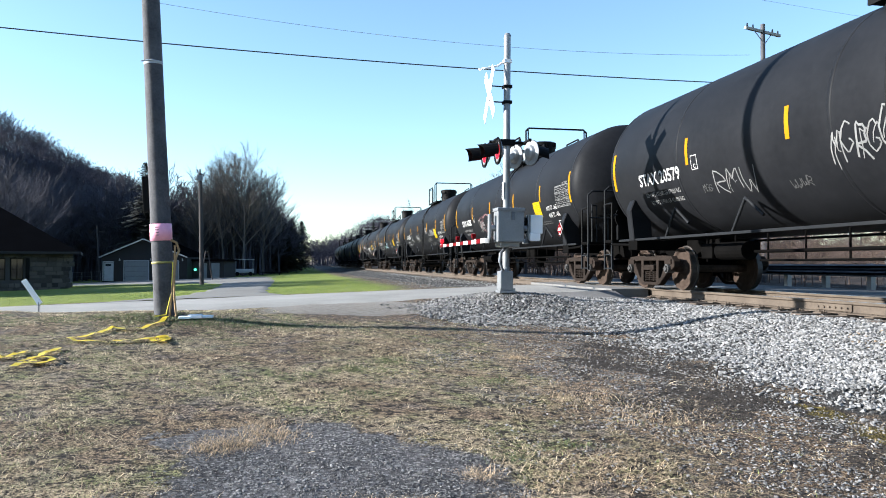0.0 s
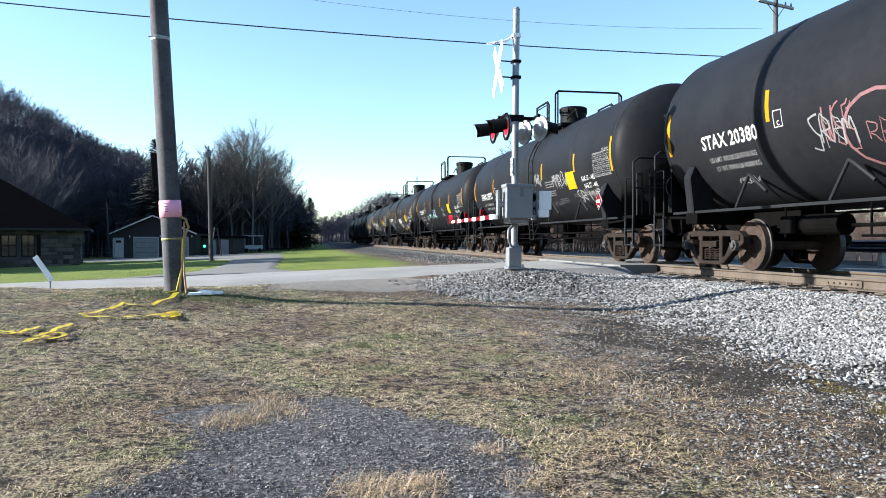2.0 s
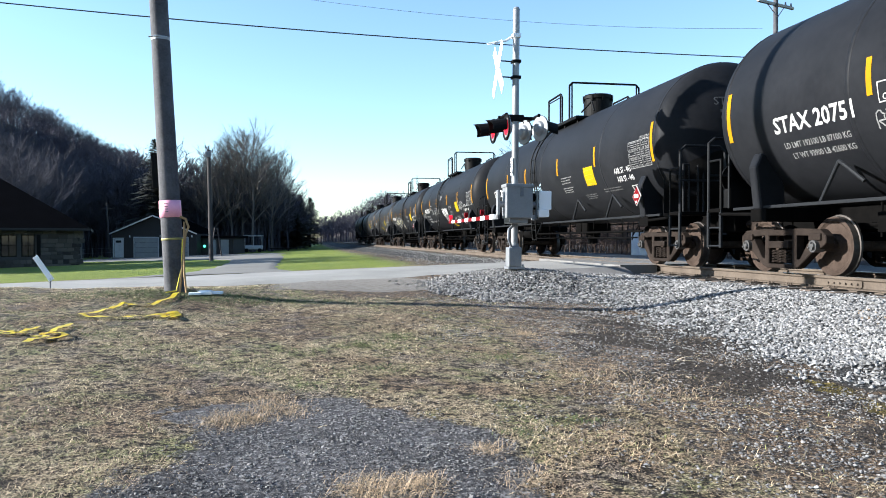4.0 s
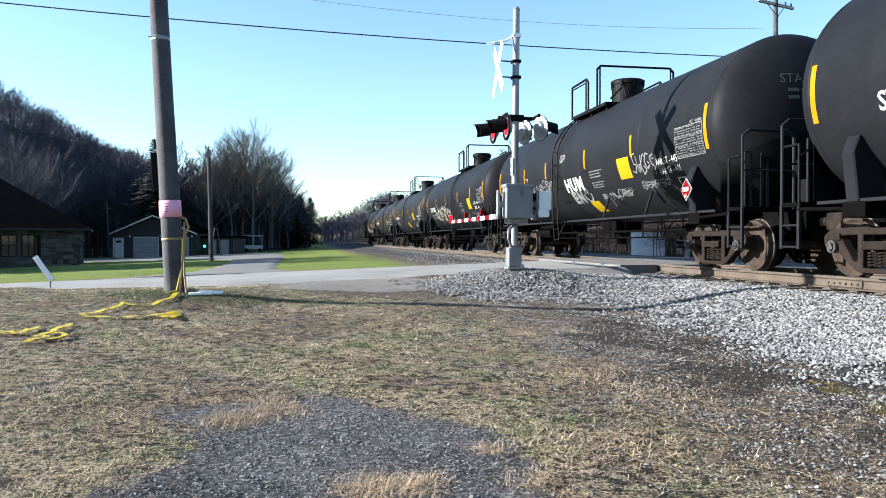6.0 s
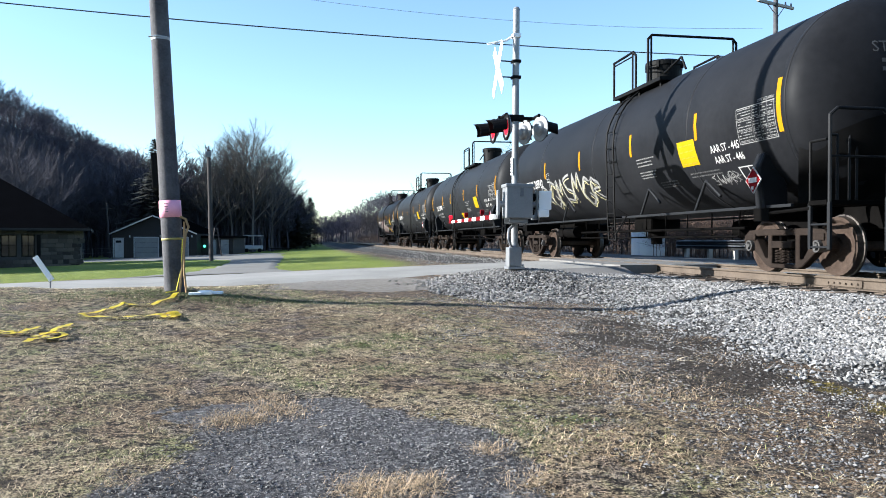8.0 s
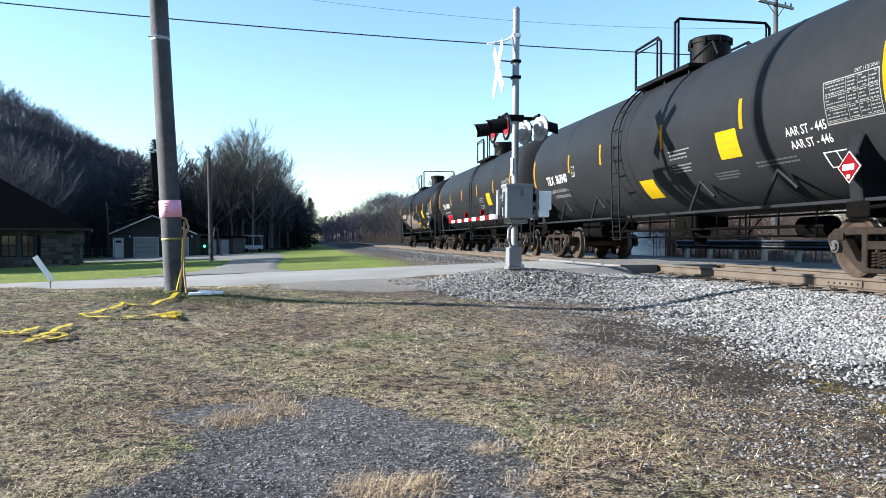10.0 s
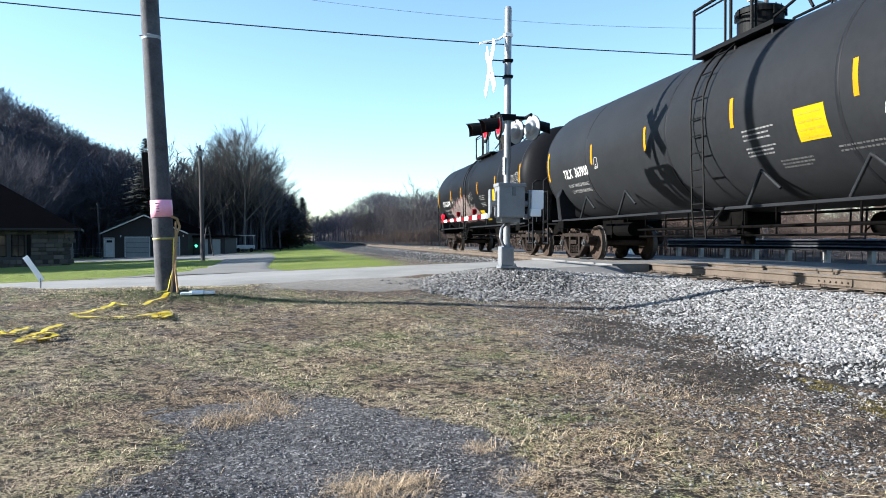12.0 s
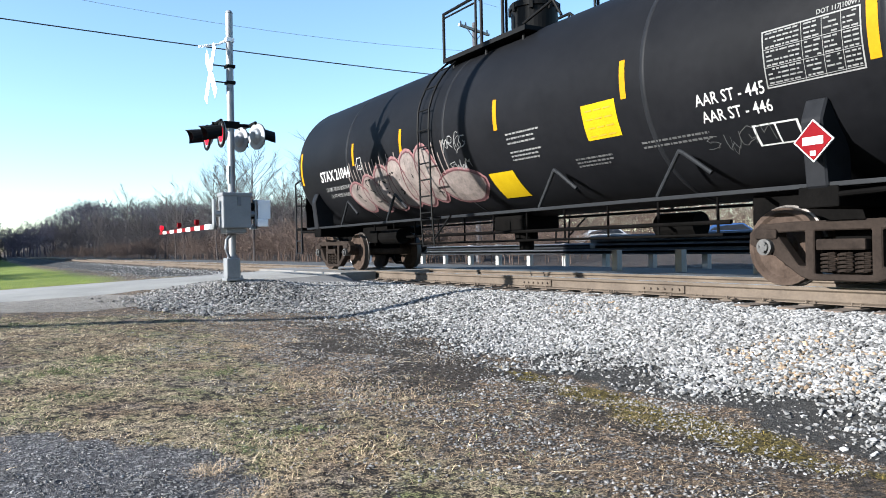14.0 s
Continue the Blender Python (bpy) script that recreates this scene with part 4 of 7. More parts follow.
CARS = [
    ("STAX 20579", "LD LMT 192100 LB 87100 KG", "LT WT 93900 LB 42600 KG", "black tank car with white graffiti scrawls"),
    ("STAX 20380", "LD LMT 192100 LB 87100 KG", "LT WT 93900 LB 42600 KG", "black tank car with pink chalky graffiti"),
    ("STAX 20751", "LD LMT 192100 LB 87100 KG", "LT WT 93900 LB 42600 KG", "black tank car with many white spray tags"),
    ("STAX 20916", "LD LMT 192100 LB 87100 KG", "LT WT 93900 LB 42600 KG", "black tank car with green and white graffiti"),
    ("STAX 20766", "LD LMT 192100 LB 87100 KG", "LT WT 93900 LB 42600 KG", "black tank car with long white graffiti lines"),
    ("STAX 20742", "LD LMT 192100 LB 87100 KG", "LT WT 93900 LB 42600 KG", "black tank car with sprayed white letters"),
    ("TILX 363940", "LD LMT 195300 LB 88600 KG", "LT WT 91400 LB 41500 KG", "faded dark grey tank car, clean sides"),
    ("TILX 363900", "LD LMT 194800 LB 88300 KG", "LT WT 91200 LB 41400 KG", "faded dark grey tank car with few markings"),
    ("STAX 21044", "LD LMT 192100 LB 87100 KG", "LT WT 93900 LB 42600 KG", "last black tank car with large pink graffiti"),
]
PITCH_M, SPEED = 18.0, 10.1


def car_place(i, t):
    return 10.16 + PITCH_M * (i - 4) - SPEED * (t - 7.0)


kind_a = tank_car(0.9, 1.05, (4.25, 1.95, -1.35, -4.25))
kind_b = tank_car(-1.02, 0.15, (4.2, 1.22, -2.05, -4.95))
LAYOUT = "bbbaababa"
cars, taken = [], set()
for k in LAYOUT:
    base = kind_a if k == "a" else kind_b
    cars.append(copy_thing(base, pose(TRACK_X, 0, RAIL_Z)) if k in taken else base)
    taken.add(k)
grey_tank = None
for i, (car, (mark, limit, light, label)) in enumerate(zip(cars, CARS)):
    tagged(car, label)
    if mark.startswith("TILX"):
        for ob in car.children:
            if ob.name.startswith(("tank", "jacket_seam", "saddle")):
                if ob.name.startswith("tank") and grey_tank is None:
                    grey_tank = ob.data.copy()
                    grey_tank.materials[0] = TANK_GREY
                if ob.name.startswith("tank"):
                    ob.data = grey_tank
    if i == len(cars) - 1:
        for ob in car.children:
            if ob.name.startswith("tank"):
                ob.data = ob.data.copy()
                ob.data.materials[0] = TANK_DARK
    letters("reporting_mark", mark.replace("TILX ", "TILX  "), 6.28, -0.50, 0.35, WHITE, car, 0.007, 1.75)
    small = letters("load_limit", limit, 6.15, -0.76, 0.13, DULLWHITE, car, 0.002, 1.45)
    tagged(small, kind="stuff")
    small = letters("light_weight", light, 6.05, -0.94, 0.13, DULLWHITE, car, 0.002, 1.35)
    tagged(small, kind="stuff")
    head_letters("end_mark", mark, 0.24, car)
    for y0, y1, a0, a1 in ((4.06, 3.84, -0.40, -0.385), (4.06, 3.84, -0.145, -0.13), (4.06, 4.045, -0.40, -0.13), (3.855, 3.84, -0.40, -0.13)):
        decal("inspection_frame", y0, y1, a0, a1, WHITE, car, "", 0.006)
    letters("inspection_letter", "C", 3.99, -0.37, 0.11, WHITE, car, 0.002)
    sq0 = -3.42 if LAYOUT[i] == "a" else -3.65 if i == 7 else -4.2
    sq = decal("yellow_panel", sq0, sq0 - 0.66, -0.74, -0.24, NOTICE, car, "yellow square notice", 0.005)
    for r in range(4):
        bm = bmesh.new()
        for k in range(3):
            y = sq0 - 0.07 - 0.18 * k
            q = [bm.verts.new(on_tank(yy, aa, 0.009)) for yy, aa in ((y, -0.34 - r * 0.12), (y - 0.14, -0.34 - r * 0.12), (y - 0.14, -0.32 - r * 0.12), (y, -0.32 - r * 0.12))]
            bm.faces.new(q)
        part("notice_line", bm, YTEXT, car)

# graffiti, car by car
c0, c1, c2, c3, c4, c5, c6, c7, c8 = cars
scrawl(c0, 3.5, 2.3, -1.15, -0.3, 3, DULLWHITE, 0.03, 1)
scrawl(c0, 0.4, -1.0, -0.85, -0.15, 6, DULLWHITE, 0.045, 2)
scrawl(c0, 1.5, 1.0, -1.1, -0.85, 4, GREYPRINT, 0.02, 3)
scrawl(c0, 3.9, 3.6, -0.9, -0.7, 3, GREYPRINT, 0.02, 31)
scrawl(c1, 3.3, 2.4, -0.95, -0.3, 4, DULLWHITE, 0.035, 4)
stroke("spray_stroke", [(1.9 + 0.72 * math.cos(k * 0.4), -0.75 + 0.55 * math.sin(k * 0.4)) for k in range(17)], 0.05, PINKCHALK, c1, label="chalky pink ring")
scrawl(c1, 2.2, 1.6, -1.0, -0.5, 3, PINKCHALK, 0.03, 33)
scrawl(c1, 3.0, 2.4, -1.0, 0.0, 3, PINKCHALK, 0.04, 5)
scrawl(c1, 5.6, 5.0, -1.3, -1.1, 4, DULLWHITE, 0.03, 34)
scrawl(c2, 4.2, 3.5, -0.8, -0.4, 4, DULLWHITE, 0.025, 6)
scrawl(c2, 2.1, 1.0, -0.85, -0.35, 5, DULLWHITE, 0.05, 7)
scrawl(c2, -1.3, -1.9, -0.5, 0.1, 4, DULLWHITE, 0.03, 8)
scrawl(c2, -1.6, -2.4, -0.95, -0.7, 4, GREYPRINT, 0.025, 35)
scrawl(c2, -3.0, -4.2, -0.65, -0.15, 5, DULLWHITE, 0.045, 9)
scrawl(c2, -4.6, -6.6, -1.25, -0.75, 7, DULLWHITE, 0.06, 10)
scrawl(c2, -2.2, -3.1, -1.2, -1.0, 6, GREYPRINT, 0.025, 36)
scrawl(c3, 2.9, 1.7, -0.95, -0.5, 5, MINT, 0.045, 11)
scrawl(c3, 1.5, 0.3, -1.0, -0.3, 5, ICEBLUE, 0.05, 37)
scrawl(c3, 4.1, 3.3, -1.05, -0.6, 4, DULLWHITE, 0.04, 12)
scrawl(c3, 5.5, 4.9, -1.25, -1.05, 4, DULLWHITE, 0.025, 38)
tagged(letters("spray_lettering", "I WANNA FEEL MY FACE", 5.9, -1.16, 0.2, DULLWHITE, c4, 0.001, 3.2), kind="stuff")
scrawl(c4, 7.2, 6.3, -0.85, -0.45, 4, DULLWHITE, 0.03, 16)
scrawl(c4, 3.7, 1.5, -0.75, -0.3, 7, DULLWHITE, 0.045, 13)
for ch, y, arc, wide, paint in (("H", 0.40, -0.80, 0.40, WHITE), ("U", -0.06, -0.80, 0.38, WHITE), ("M", -0.50, -0.80, 0.45, WHITE), ("E", 0.22, -1.2, 0.34, DULLWHITE), ("N", -0.18, -1.2, 0.38, DULLWHITE)):
    letters("spray_letter", ch, y, arc, 0.5, paint, c4, 0.03, wide)
stroke("spray_stroke", [(-0.92 - 0.25 * math.cos(k * 0.314), -0.95 - 0.24 * math.sin(k * 0.314)) for k in range(11)], 0.07, DULLWHITE, c4, label="sprayed curve")
for yy in (-0.84, -1.0):
    stroke("spray_stroke", [(yy, -0.82), (yy, -0.96)], 0.05, DULLWHITE, c4, label="sprayed dash")
scrawl(c4, 0.6, 0.2, 0.05, 0.3, 3, DULLWHITE, 0.04, 39)
scrawl(c4, -4.2, -5.3, -0.75, -0.2, 5, DULLWHITE, 0.055, 15)
scrawl(c4, -1.8, -3.6, -1.25, -0.95, 7, DULLWHITE, 0.04, 40)
scrawl(c4, -4.3, -5.6, -1.1, -0.85, 6, DULLWHITE, 0.035, 41)
scrawl(c5, 4.9, 0.2, -1.35, -0.25, 7, DULLWHITE, 0.08, 17)
scrawl(c5, 4.8, 0.3, -1.45, -0.35, 7, CREAM, 0.03, 17)
scrawl(c5, -5.0, -5.9, -1.25, -0.95, 5, DULLWHITE, 0.035, 18)
decal("patch_panel", -0.75, -1.35, -1.62, -1.2, NOTICE, c4, "yellow patch on the tank's lower side", 0.01)
decal("patch_panel", 0.12, -0.55, -1.36, -0.86, NOTICE, c6, "yellow patch on the tank's lower side", 0.01)
for k, (yc, ac, ry, ra) in enumerate(((4.45, -1.08, 0.42, 0.4), (3.75, -1.05, 0.4, 0.48), (3.05, -0.98, 0.45, 0.55), (2.4, -0.92, 0.45, 0.58), (1.75, -0.88, 0.45, 0.62), (1.15, -0.82, 0.38, 0.6), (0.2, -1.15, 0.72, 0.36))):
    bm = bmesh.new()
    cv = bm.verts.new(on_tank(yc, ac, 0.008 + 0.001 * k))
    rings = [cv]
    pr = None
    for s in (0.5, 1.0):
        rr = [bm.verts.new(on_tank(yc + ry * s * math.cos(t * 0.3142) * (1 + 0.12 * math.sin(3 * t * 0.3142 + k)), ac + ra * s * math.sin(t * 0.3142), 0.008 + 0.001 * k)) for t in range(20)]
        for t in range(20):
            if pr is None:
                bm.faces.new((cv, rr[t], rr[(t + 1) % 20]))
            else:
                bm.faces.new((pr[t], rr[t], rr[(t + 1) % 20], pr[(t + 1) % 20]))
        pr = rr
    part("graffiti_fill", bm, PINKPAINT, c8, "pale pink sprayed lettering")
    stroke("graffiti_outline", [(yc + ry * math.cos(t * 0.3142) * (1 + 0.12 * math.sin(3 * t * 0.3142 + k)), ac + ra * math.sin(t * 0.3142)) for t in range(21)], 0.03, MAROON, c8, 0.0095 + 0.001 * k, "dark red outline")
    stroke("graffiti_halo", [(yc + 1.07 * ry * math.cos(t * 0.3142) * (1 + 0.12 * math.sin(3 * t * 0.3142 + k)), ac + 1.07 * ra * math.sin(t * 0.3142)) for t in range(21)], 0.055, PINKCHALK, c8, 0.0075, "faded pink edging")
for k in range(26):
    yy = 4.6 - 0.17 * k
    stroke("graffiti_spike", [(yy, -0.75 + 0.15 * math.sin(k)), (yy + 0.05, -0.42 + 0.22 * abs(math.sin(k * 1.7)))], 0.035, PINKPAINT, c8, 0.009)
scrawl(c8, 4.6, 0.2, -1.3, -0.55, 8, BLACK, 0.05, 21)
scrawl(c8, 0.4, -0.4, -0.5, -0.1, 4, MIDPRINT, 0.03, 23)
scrawl(c8, 0.3, -0.4, -0.85, -0.6, 4, MIDPRINT, 0.03, 24)
scrawl(c8, -5.3, -6.2, -1.2, -0.9, 4, GREYPRINT, 0.012, 25)
decal("patch_panel", -0.75, -1.45, -1.55, -0.98, NOTICE, c8, "dusty yellow patch", 0.01)

# ---- crossing signal ----


def crossing_signal():
    """Mast with crossbuck, two pairs of flashers, gate mechanism and a lowered arm across the road."""
    root = thing("crossing_signal", "silver railway crossing signal with crossbuck and lowered gate", "crossing signal", m=pose(4.10, 14.85, 0.97, 0, 0.45, 0))
    bm = bmesh.new()
    rod(bm, (0, 0, 0.05), (0, 0, 5.25), 0.070, n=20)
    rod(bm, (0, 0, 5.25), (0, 0, 5.30), 0.078, 0.05, n=20)
    part("mast", bm, ALU, root, smooth=False)
    bm = bmesh.new()
    box(bm, -0.17, 0.17, -0.17, 0.17, 0.0, 0.05, 0.01)
    box(bm, -0.15, 0.12, -0.14, 0.14, 0.05, 0.44, 0.025)
    rod(bm, (0, 0, 0.44), (0, 0, 0.52), 0.11, 0.08, n=16)
    for sx in (-0.14, 0.14):
        for sy in (-0.14, 0.14):
            rod(bm, (sx, sy, 0.04), (sx, sy, 0.1), 0.02, n=6)
    part("junction_base", bm, ALU, root, "cast junction box base")
    bm = bmesh.new()
    pipe(bm, [(-0.09, -0.1, 0.45), (-0.16, -0.12, 0.62), (-0.14, -0.1, 0.8), (-0.02, -0.08, 0.92)], 0.03)
    part("conduit", bm, GALV, root)
    # gate mechanism box with lid and counterweight arms
    bm = bmesh.new()
    box(bm, -0.28, 0.26, -0.42, -0.06, 1.02, 1.66, 0.02)
    box(bm, -0.30, 0.28, -0.44, -0.04, 1.63, 1.70, 0.015)
    box(bm, -0.2, 0.2, -0.3, 0.1, 0.92, 1.06, 0.02)
    mech = part("gate_mechanism", bm, ALU, root, "grey steel gate mechanism box")
    bm = bmesh.new()
    box(bm, -0.01, 0.06, -0.45, -0.42, 1.45, 1.62, 0.008)
    part("latch", bm, GALV, mech)
    for sx in (-1, 1):
        bm = bmesh.new()
        x = sx * 0.40
        box(bm, x - 0.025, x + 0.025, -0.27, -0.13, 1.0, 1.58, 0.015)
        box(bm, x - 0.025, x + 0.025, -0.27, 0.12, 1.0, 1.10, 0.015)
        rod(bm, (sx * 0.24, -0.2, 1.3), (x, -0.2, 1.3), 0.06, n=12)
        part("gate_arm_bracket", bm, ALU, root)
    bm = bmesh.new()
    box(bm, 0.44, 0.70, -0.25, -0.05, 1.2, 1.58, 0.02)
    box(bm, 0.40, 0.62, -0.35, -0.12, 1.05, 1.2, 0.02)
    part("counterweight", bm, SIGNWHITE, root, "pale counterweight plate")
    bm = bmesh.new()
    for z in (1.28, 1.45):
        rod(bm, (0.3, -0.15, z), (0.62, -0.15, z), 0.08, n=12)
    part("counterweight_shaft", bm, BLACK, root)
    arm = new("gate_arm")
    arm.parent = root
    n = 12
    for k in range(n):
        bm = bmesh.new()
        y0, y1 = 0.05 + k * 0.42, 0.05 + (k + 1) * 0.42
        hh = 0.048 - 0.0015 * k
        box(bm, -0.42, -0.385, y0, y1, 1.06 - hh, 1.06 + hh)
        part("stripe_section", bm, REDPAINT if k % 2 else SIGNWHITE, arm)
    for y in (1.2, 2.9, 4.9):
        bm = bmesh.new()
        rod(bm, (-0.44, y, 1.19), (-0.36, y, 1.19), 0.055, n=14)
        box(bm, -0.42, -0.39, y - 0.02, y + 0.02, 1.1, 1.16)
        part("arm_lamp", bm, LENS if y > 4 else REDPAINT, arm, "red gate lamp")
    # crossbuck: two boards facing the road traffic
    buck = new("crossbuck")
    buck.parent = root
    buck.matrix_basis = pose(-0.38, -0.02, 4.02, 0, 0, -91)
    for s in (-1, 1):
        bm = bmesh.new()
        box(bm, -0.61, 0.61, s * 0.008 - 0.004, s * 0.008 + 0.004, -0.115, 0.115, 0.003, Matrix.Rotation(s * radians(50), 4, "Y"))
        part("board", bm, SIGNWHITE, buck, "white crossbuck board")
    for z in (3.88, 4.2):
        bm = bmesh.new()
        rod(bm, (0.0, 0, z), (-0.36, -0.02, z), 0.014, n=6)
        box(bm, -0.09, 0.09, -0.09, 0.09, z - 0.03, z + 0.03, 0.01)
        part("crossbuck_clamp", bm, BLACK, root)
    bm = bmesh.new()
    box(bm, -0.08, 0.08, -0.08, 0.08, 4.68, 4.76, 0.01)
    pipe(bm, [(-0.06, 0, 4.72), (-0.2, -0.01, 4.62), (-0.6, -0.02, 4.52)], 0.022)
    part("sign_hanger", bm, SIGNWHITE, root, "bent pale arm over the crossbuck")
    # flasher cross arms and light units
    bm = bmesh.new()
    rod(bm, (-0.36, 0, 3.06), (0.42, 0, 3.06), 0.035, n=10)
    for x in (-0.3, 0.36):
        rod(bm, (x, -0.45, 3.06), (x, 0.45, 3.06), 0.03, n=10)
    box(bm, -0.16, 0.16, -0.09, 0.09, 2.99, 3.12, 0.02)
    part("flasher_arm", bm, BLACK, root)

    def flasher(x, y, z, turn, lit):
        u = new("flasher")
        u.parent = root
        u.matrix_basis = pose(x, y, z, 0, 0, turn)
        bm = bmesh.new()
        lathe(bm, [(0.0, 0.02), (0.0, 0.255), (0.02, 0.255), (0.03, 0.24), (0.03, 0.02)], 28, "x")
        part("background_disc", bm, ALU, u, "round signal backing disc")
        bm = bmesh.new()
        lathe(bm, [(0.03, 0.16), (0.08, 0.13), (0.11, 0.08), (0.11, 0.02)], 20, "x")
        part("lamp_body", bm, ALU, u)
        bm = bmesh.new()
        lathe(bm, [(-0.012, 0.2), (-0.012, 0.252), (0.0, 0.258), (0.012, 0.258), (0.012, 0.25)], 28, "x", False)
        part("disc_rim", bm, BLACK, u)
        bm = bmesh.new()
        for k in range(13):
            t0 = math.pi * (-0.12 + 1.24 * k / 12)
            for r0 in (0.17, 0.178):
                bm.verts.new((-0.02, r0 * math.cos(t0), r0 * math.sin(t0)))
                bm.verts.new((-0.42 + 0.12 * abs(math.cos(t0)), r0 * math.cos(t0), r0 * math.sin(t0) - 0.05))
        bm.verts.ensure_lookup_table()
        for k in range(12):
            i, j = 4 * k, 4 * k + 4
            bm.faces.new((bm.verts[i], bm.verts[i + 1], bm.verts[j + 1], bm.verts[j]))
            bm.faces.new((bm.verts[i + 2], bm.verts[j + 2], bm.verts[j + 3], bm.verts[i + 3]))
            bm.faces.new((bm.verts[i + 1], bm.verts[i + 3], bm.verts[j + 3], bm.verts[j + 1]))
        part("hood", bm, BLACK, u, "black visor")
        bm = bmesh.new()
        lathe(bm, [(-0.03, 0.02), (-0.025, 0.09), (-0.005, 0.15), (0.0, 0.15)], 24, "x")
        part("lens", bm, LENS, u, "red lens")
        return u

    flasher(-0.36, 0.42, 2.84, 0, "front")
    flasher(-0.30, -0.42, 2.80, 0, "front")
    flasher(0.32, 0.42, 2.84, 200, "back")
    flasher(0.40, -0.42, 2.80, 200, "back")
    for x, y in ((-0.36, 0.42), (-0.30, -0.42), (0.32, 0.42), (0.40, -0.42)):
        bm = bmesh.new()
        pipe(bm, [(x * 0.9, y, 3.06), (x, y, 3.0), (x, y, 2.9)], 0.02, 6)
        part("flasher_bracket", bm, BLACK, root)
    bm = bmesh.new()
    box(bm, -0.075, -0.07, -0.06, 0.06, 1.9, 2.25)
    part("id_plate", bm, SIGNWHITE, root, "small pale plate")
    bm = bmesh.new()
    for z in (1.95, 2.0, 2.06, 2.12, 2.18):
        box(bm, -0.079, -0.075, -0.04, 0.04, z, z + 0.025)
    part("plate_bars", bm, WIRE, root)
    return root


crossing_signal()

# ---- utility pole with tape and rope ----
POLE = Vector((-2.045, 12.22, float(height(-2.045, 12.22)) - 0.04))
pole_root = thing("utility_pole", "weathered wooden utility pole leaning, wrapped with pink tape", "utility pole", m=pose(*POLE, 0, -2.9, 0))
bm = bmesh.new()
prev = None
for k in range(15):
    z = -0.1 + k * 0.75
    r = 0.158 - 0.0055 * z
    ring = [bm.verts.new(((r + 0.004 * math.sin(5 * t + k)) * math.cos(t), (r + 0.004 * math.cos(3 * t + k)) * math.sin(t), z)) for t in [i * 2 * math.pi / 24 for i in range(24)]]
    if prev:
        for i in range(24):
            bm.faces.new((prev[i], prev[(i + 1) % 24], ring[(i + 1) % 24], ring[i]))
    prev = ring
bm.faces.new(prev)
part("pole", bm, POLEWOOD, pole_root, smooth=True)
bm = bmesh.new()
lathe(bm, [(1.17, 0.155), (1.17, 0.162), (1.30, 0.164), (1.43, 0.160), (1.43, 0.15)], 28, "z", False)
part("pink_band", bm, PINKTAPE, pole_root, "band of pink tape", True)
bm = bmesh.new()
for z in (1.25, 1.29, 1.33, 1.37):
    box(bm, -0.05 - 0.01 * (z > 1.3), -0.005, -0.164, -0.158, z, z + 0.012)
part("band_marks", bm, PINKPAINT, pole_root)
bm = bmesh.new()
lathe(bm, [(0.82, 0.155), (0.825, 0.160), (0.85, 0.160), (0.855, 0.155)], 28, "z", False)
part("yellow_band", bm, OLIVE, pole_root, "band of faded yellow tape", True)
bm = bmesh.new()
box(bm, -0.24, -0.15, -0.04, 0.04, 1.62, 2.17, 0.01)
part("cable_guard", bm, BLACK, pole_root, "dark strip guard on the pole's side")
bm = bmesh.new()
pipe(bm, [(-0.15, -0.13, 3.92), (0.0, -0.15, 3.93), (0.14, -0.1, 3.91)], 0.012, 6)
lathe(bm, [(3.88, 0.13), (3.89, 0.141), (3.93, 0.141), (3.94, 0.13)], 24, "z", False)
part("wire_wrap", bm, GREYWIRE, pole_root)

rope = thing("rope", "tan rope tied to the pole and hanging down", "rope", m=pose(*POLE))
bm = bmesh.new()
pipe(bm, [(0.10, -0.14, 1.18), (0.18, -0.12, 1.14), (0.22, -0.12, 1.02), (0.18, -0.14, 0.92), (0.15, -0.15, 0.6), (0.12, -0.16, 0.3), (0.10, -0.2, 0.02)], 0.018, 6)
pipe(bm, [(0.16, -0.13, 1.1), (0.16, -0.15, 0.7), (0.16, -0.17, 0.35), (0.2, -0.22, 0.02)], 0.016, 6)
part("rope_strand", bm, ROPE, rope)
bm = bmesh.new()
pipe(bm, [(0.13, -0.12, 0.84), (0.12, -0.15, 0.4), (0.05, -0.2, 0.05), (-0.08, -0.3, 0.03)], 0.008, 6)
part("tape_tail", bm, YTAPE, rope)


def ribbon(pts, width, seed):
    """Crumpled barrier tape that lies on the ground."""
    rd = random.Random(seed)
    bm = bmesh.new()
    prev = None
    for k, (x, y) in enumerate(pts):
        x1, y1 = pts[min(k + 1, len(pts) - 1)]
        x0, y0 = pts[max(k - 1, 0)]
        l = math.hypot(x1 - x0, y1 - y0)
        nx, ny = -(y1 - y0) / l * width / 2, (x1 - x0) / l * width / 2
        z = float(height(x, y)) + 0.022 + rd.uniform(0, 0.01)
        tw = 0.01 + 0.01 * math.sin(k * 0.9 + seed)
        cur = (bm.verts.new((x + nx, y + ny, z + tw)), bm.verts.new((x - nx, y - ny, z + 0.01)))
        if prev:
            bm.faces.new((prev[0], prev[1], cur[1], cur[0]))
        prev = cur
    r = bmesh.ops.solidify(bm, geom=bm.faces[:], thickness=0.003)
    return tagged(part("barrier_tape", bm, YTAPE), "crumpled yellow barrier tape lying on the grass", "tape", "yellow tape on the ground")


def wander(a, b, n, amp, seed):
    rd = random.Random(seed)
    return [(a[0] + (b[0] - a[0]) * k / n + rd.uniform(-amp, amp), a[1] + (b[1] - a[1]) * k / n + rd.uniform(-amp, amp)) for k in range(n + 1)]


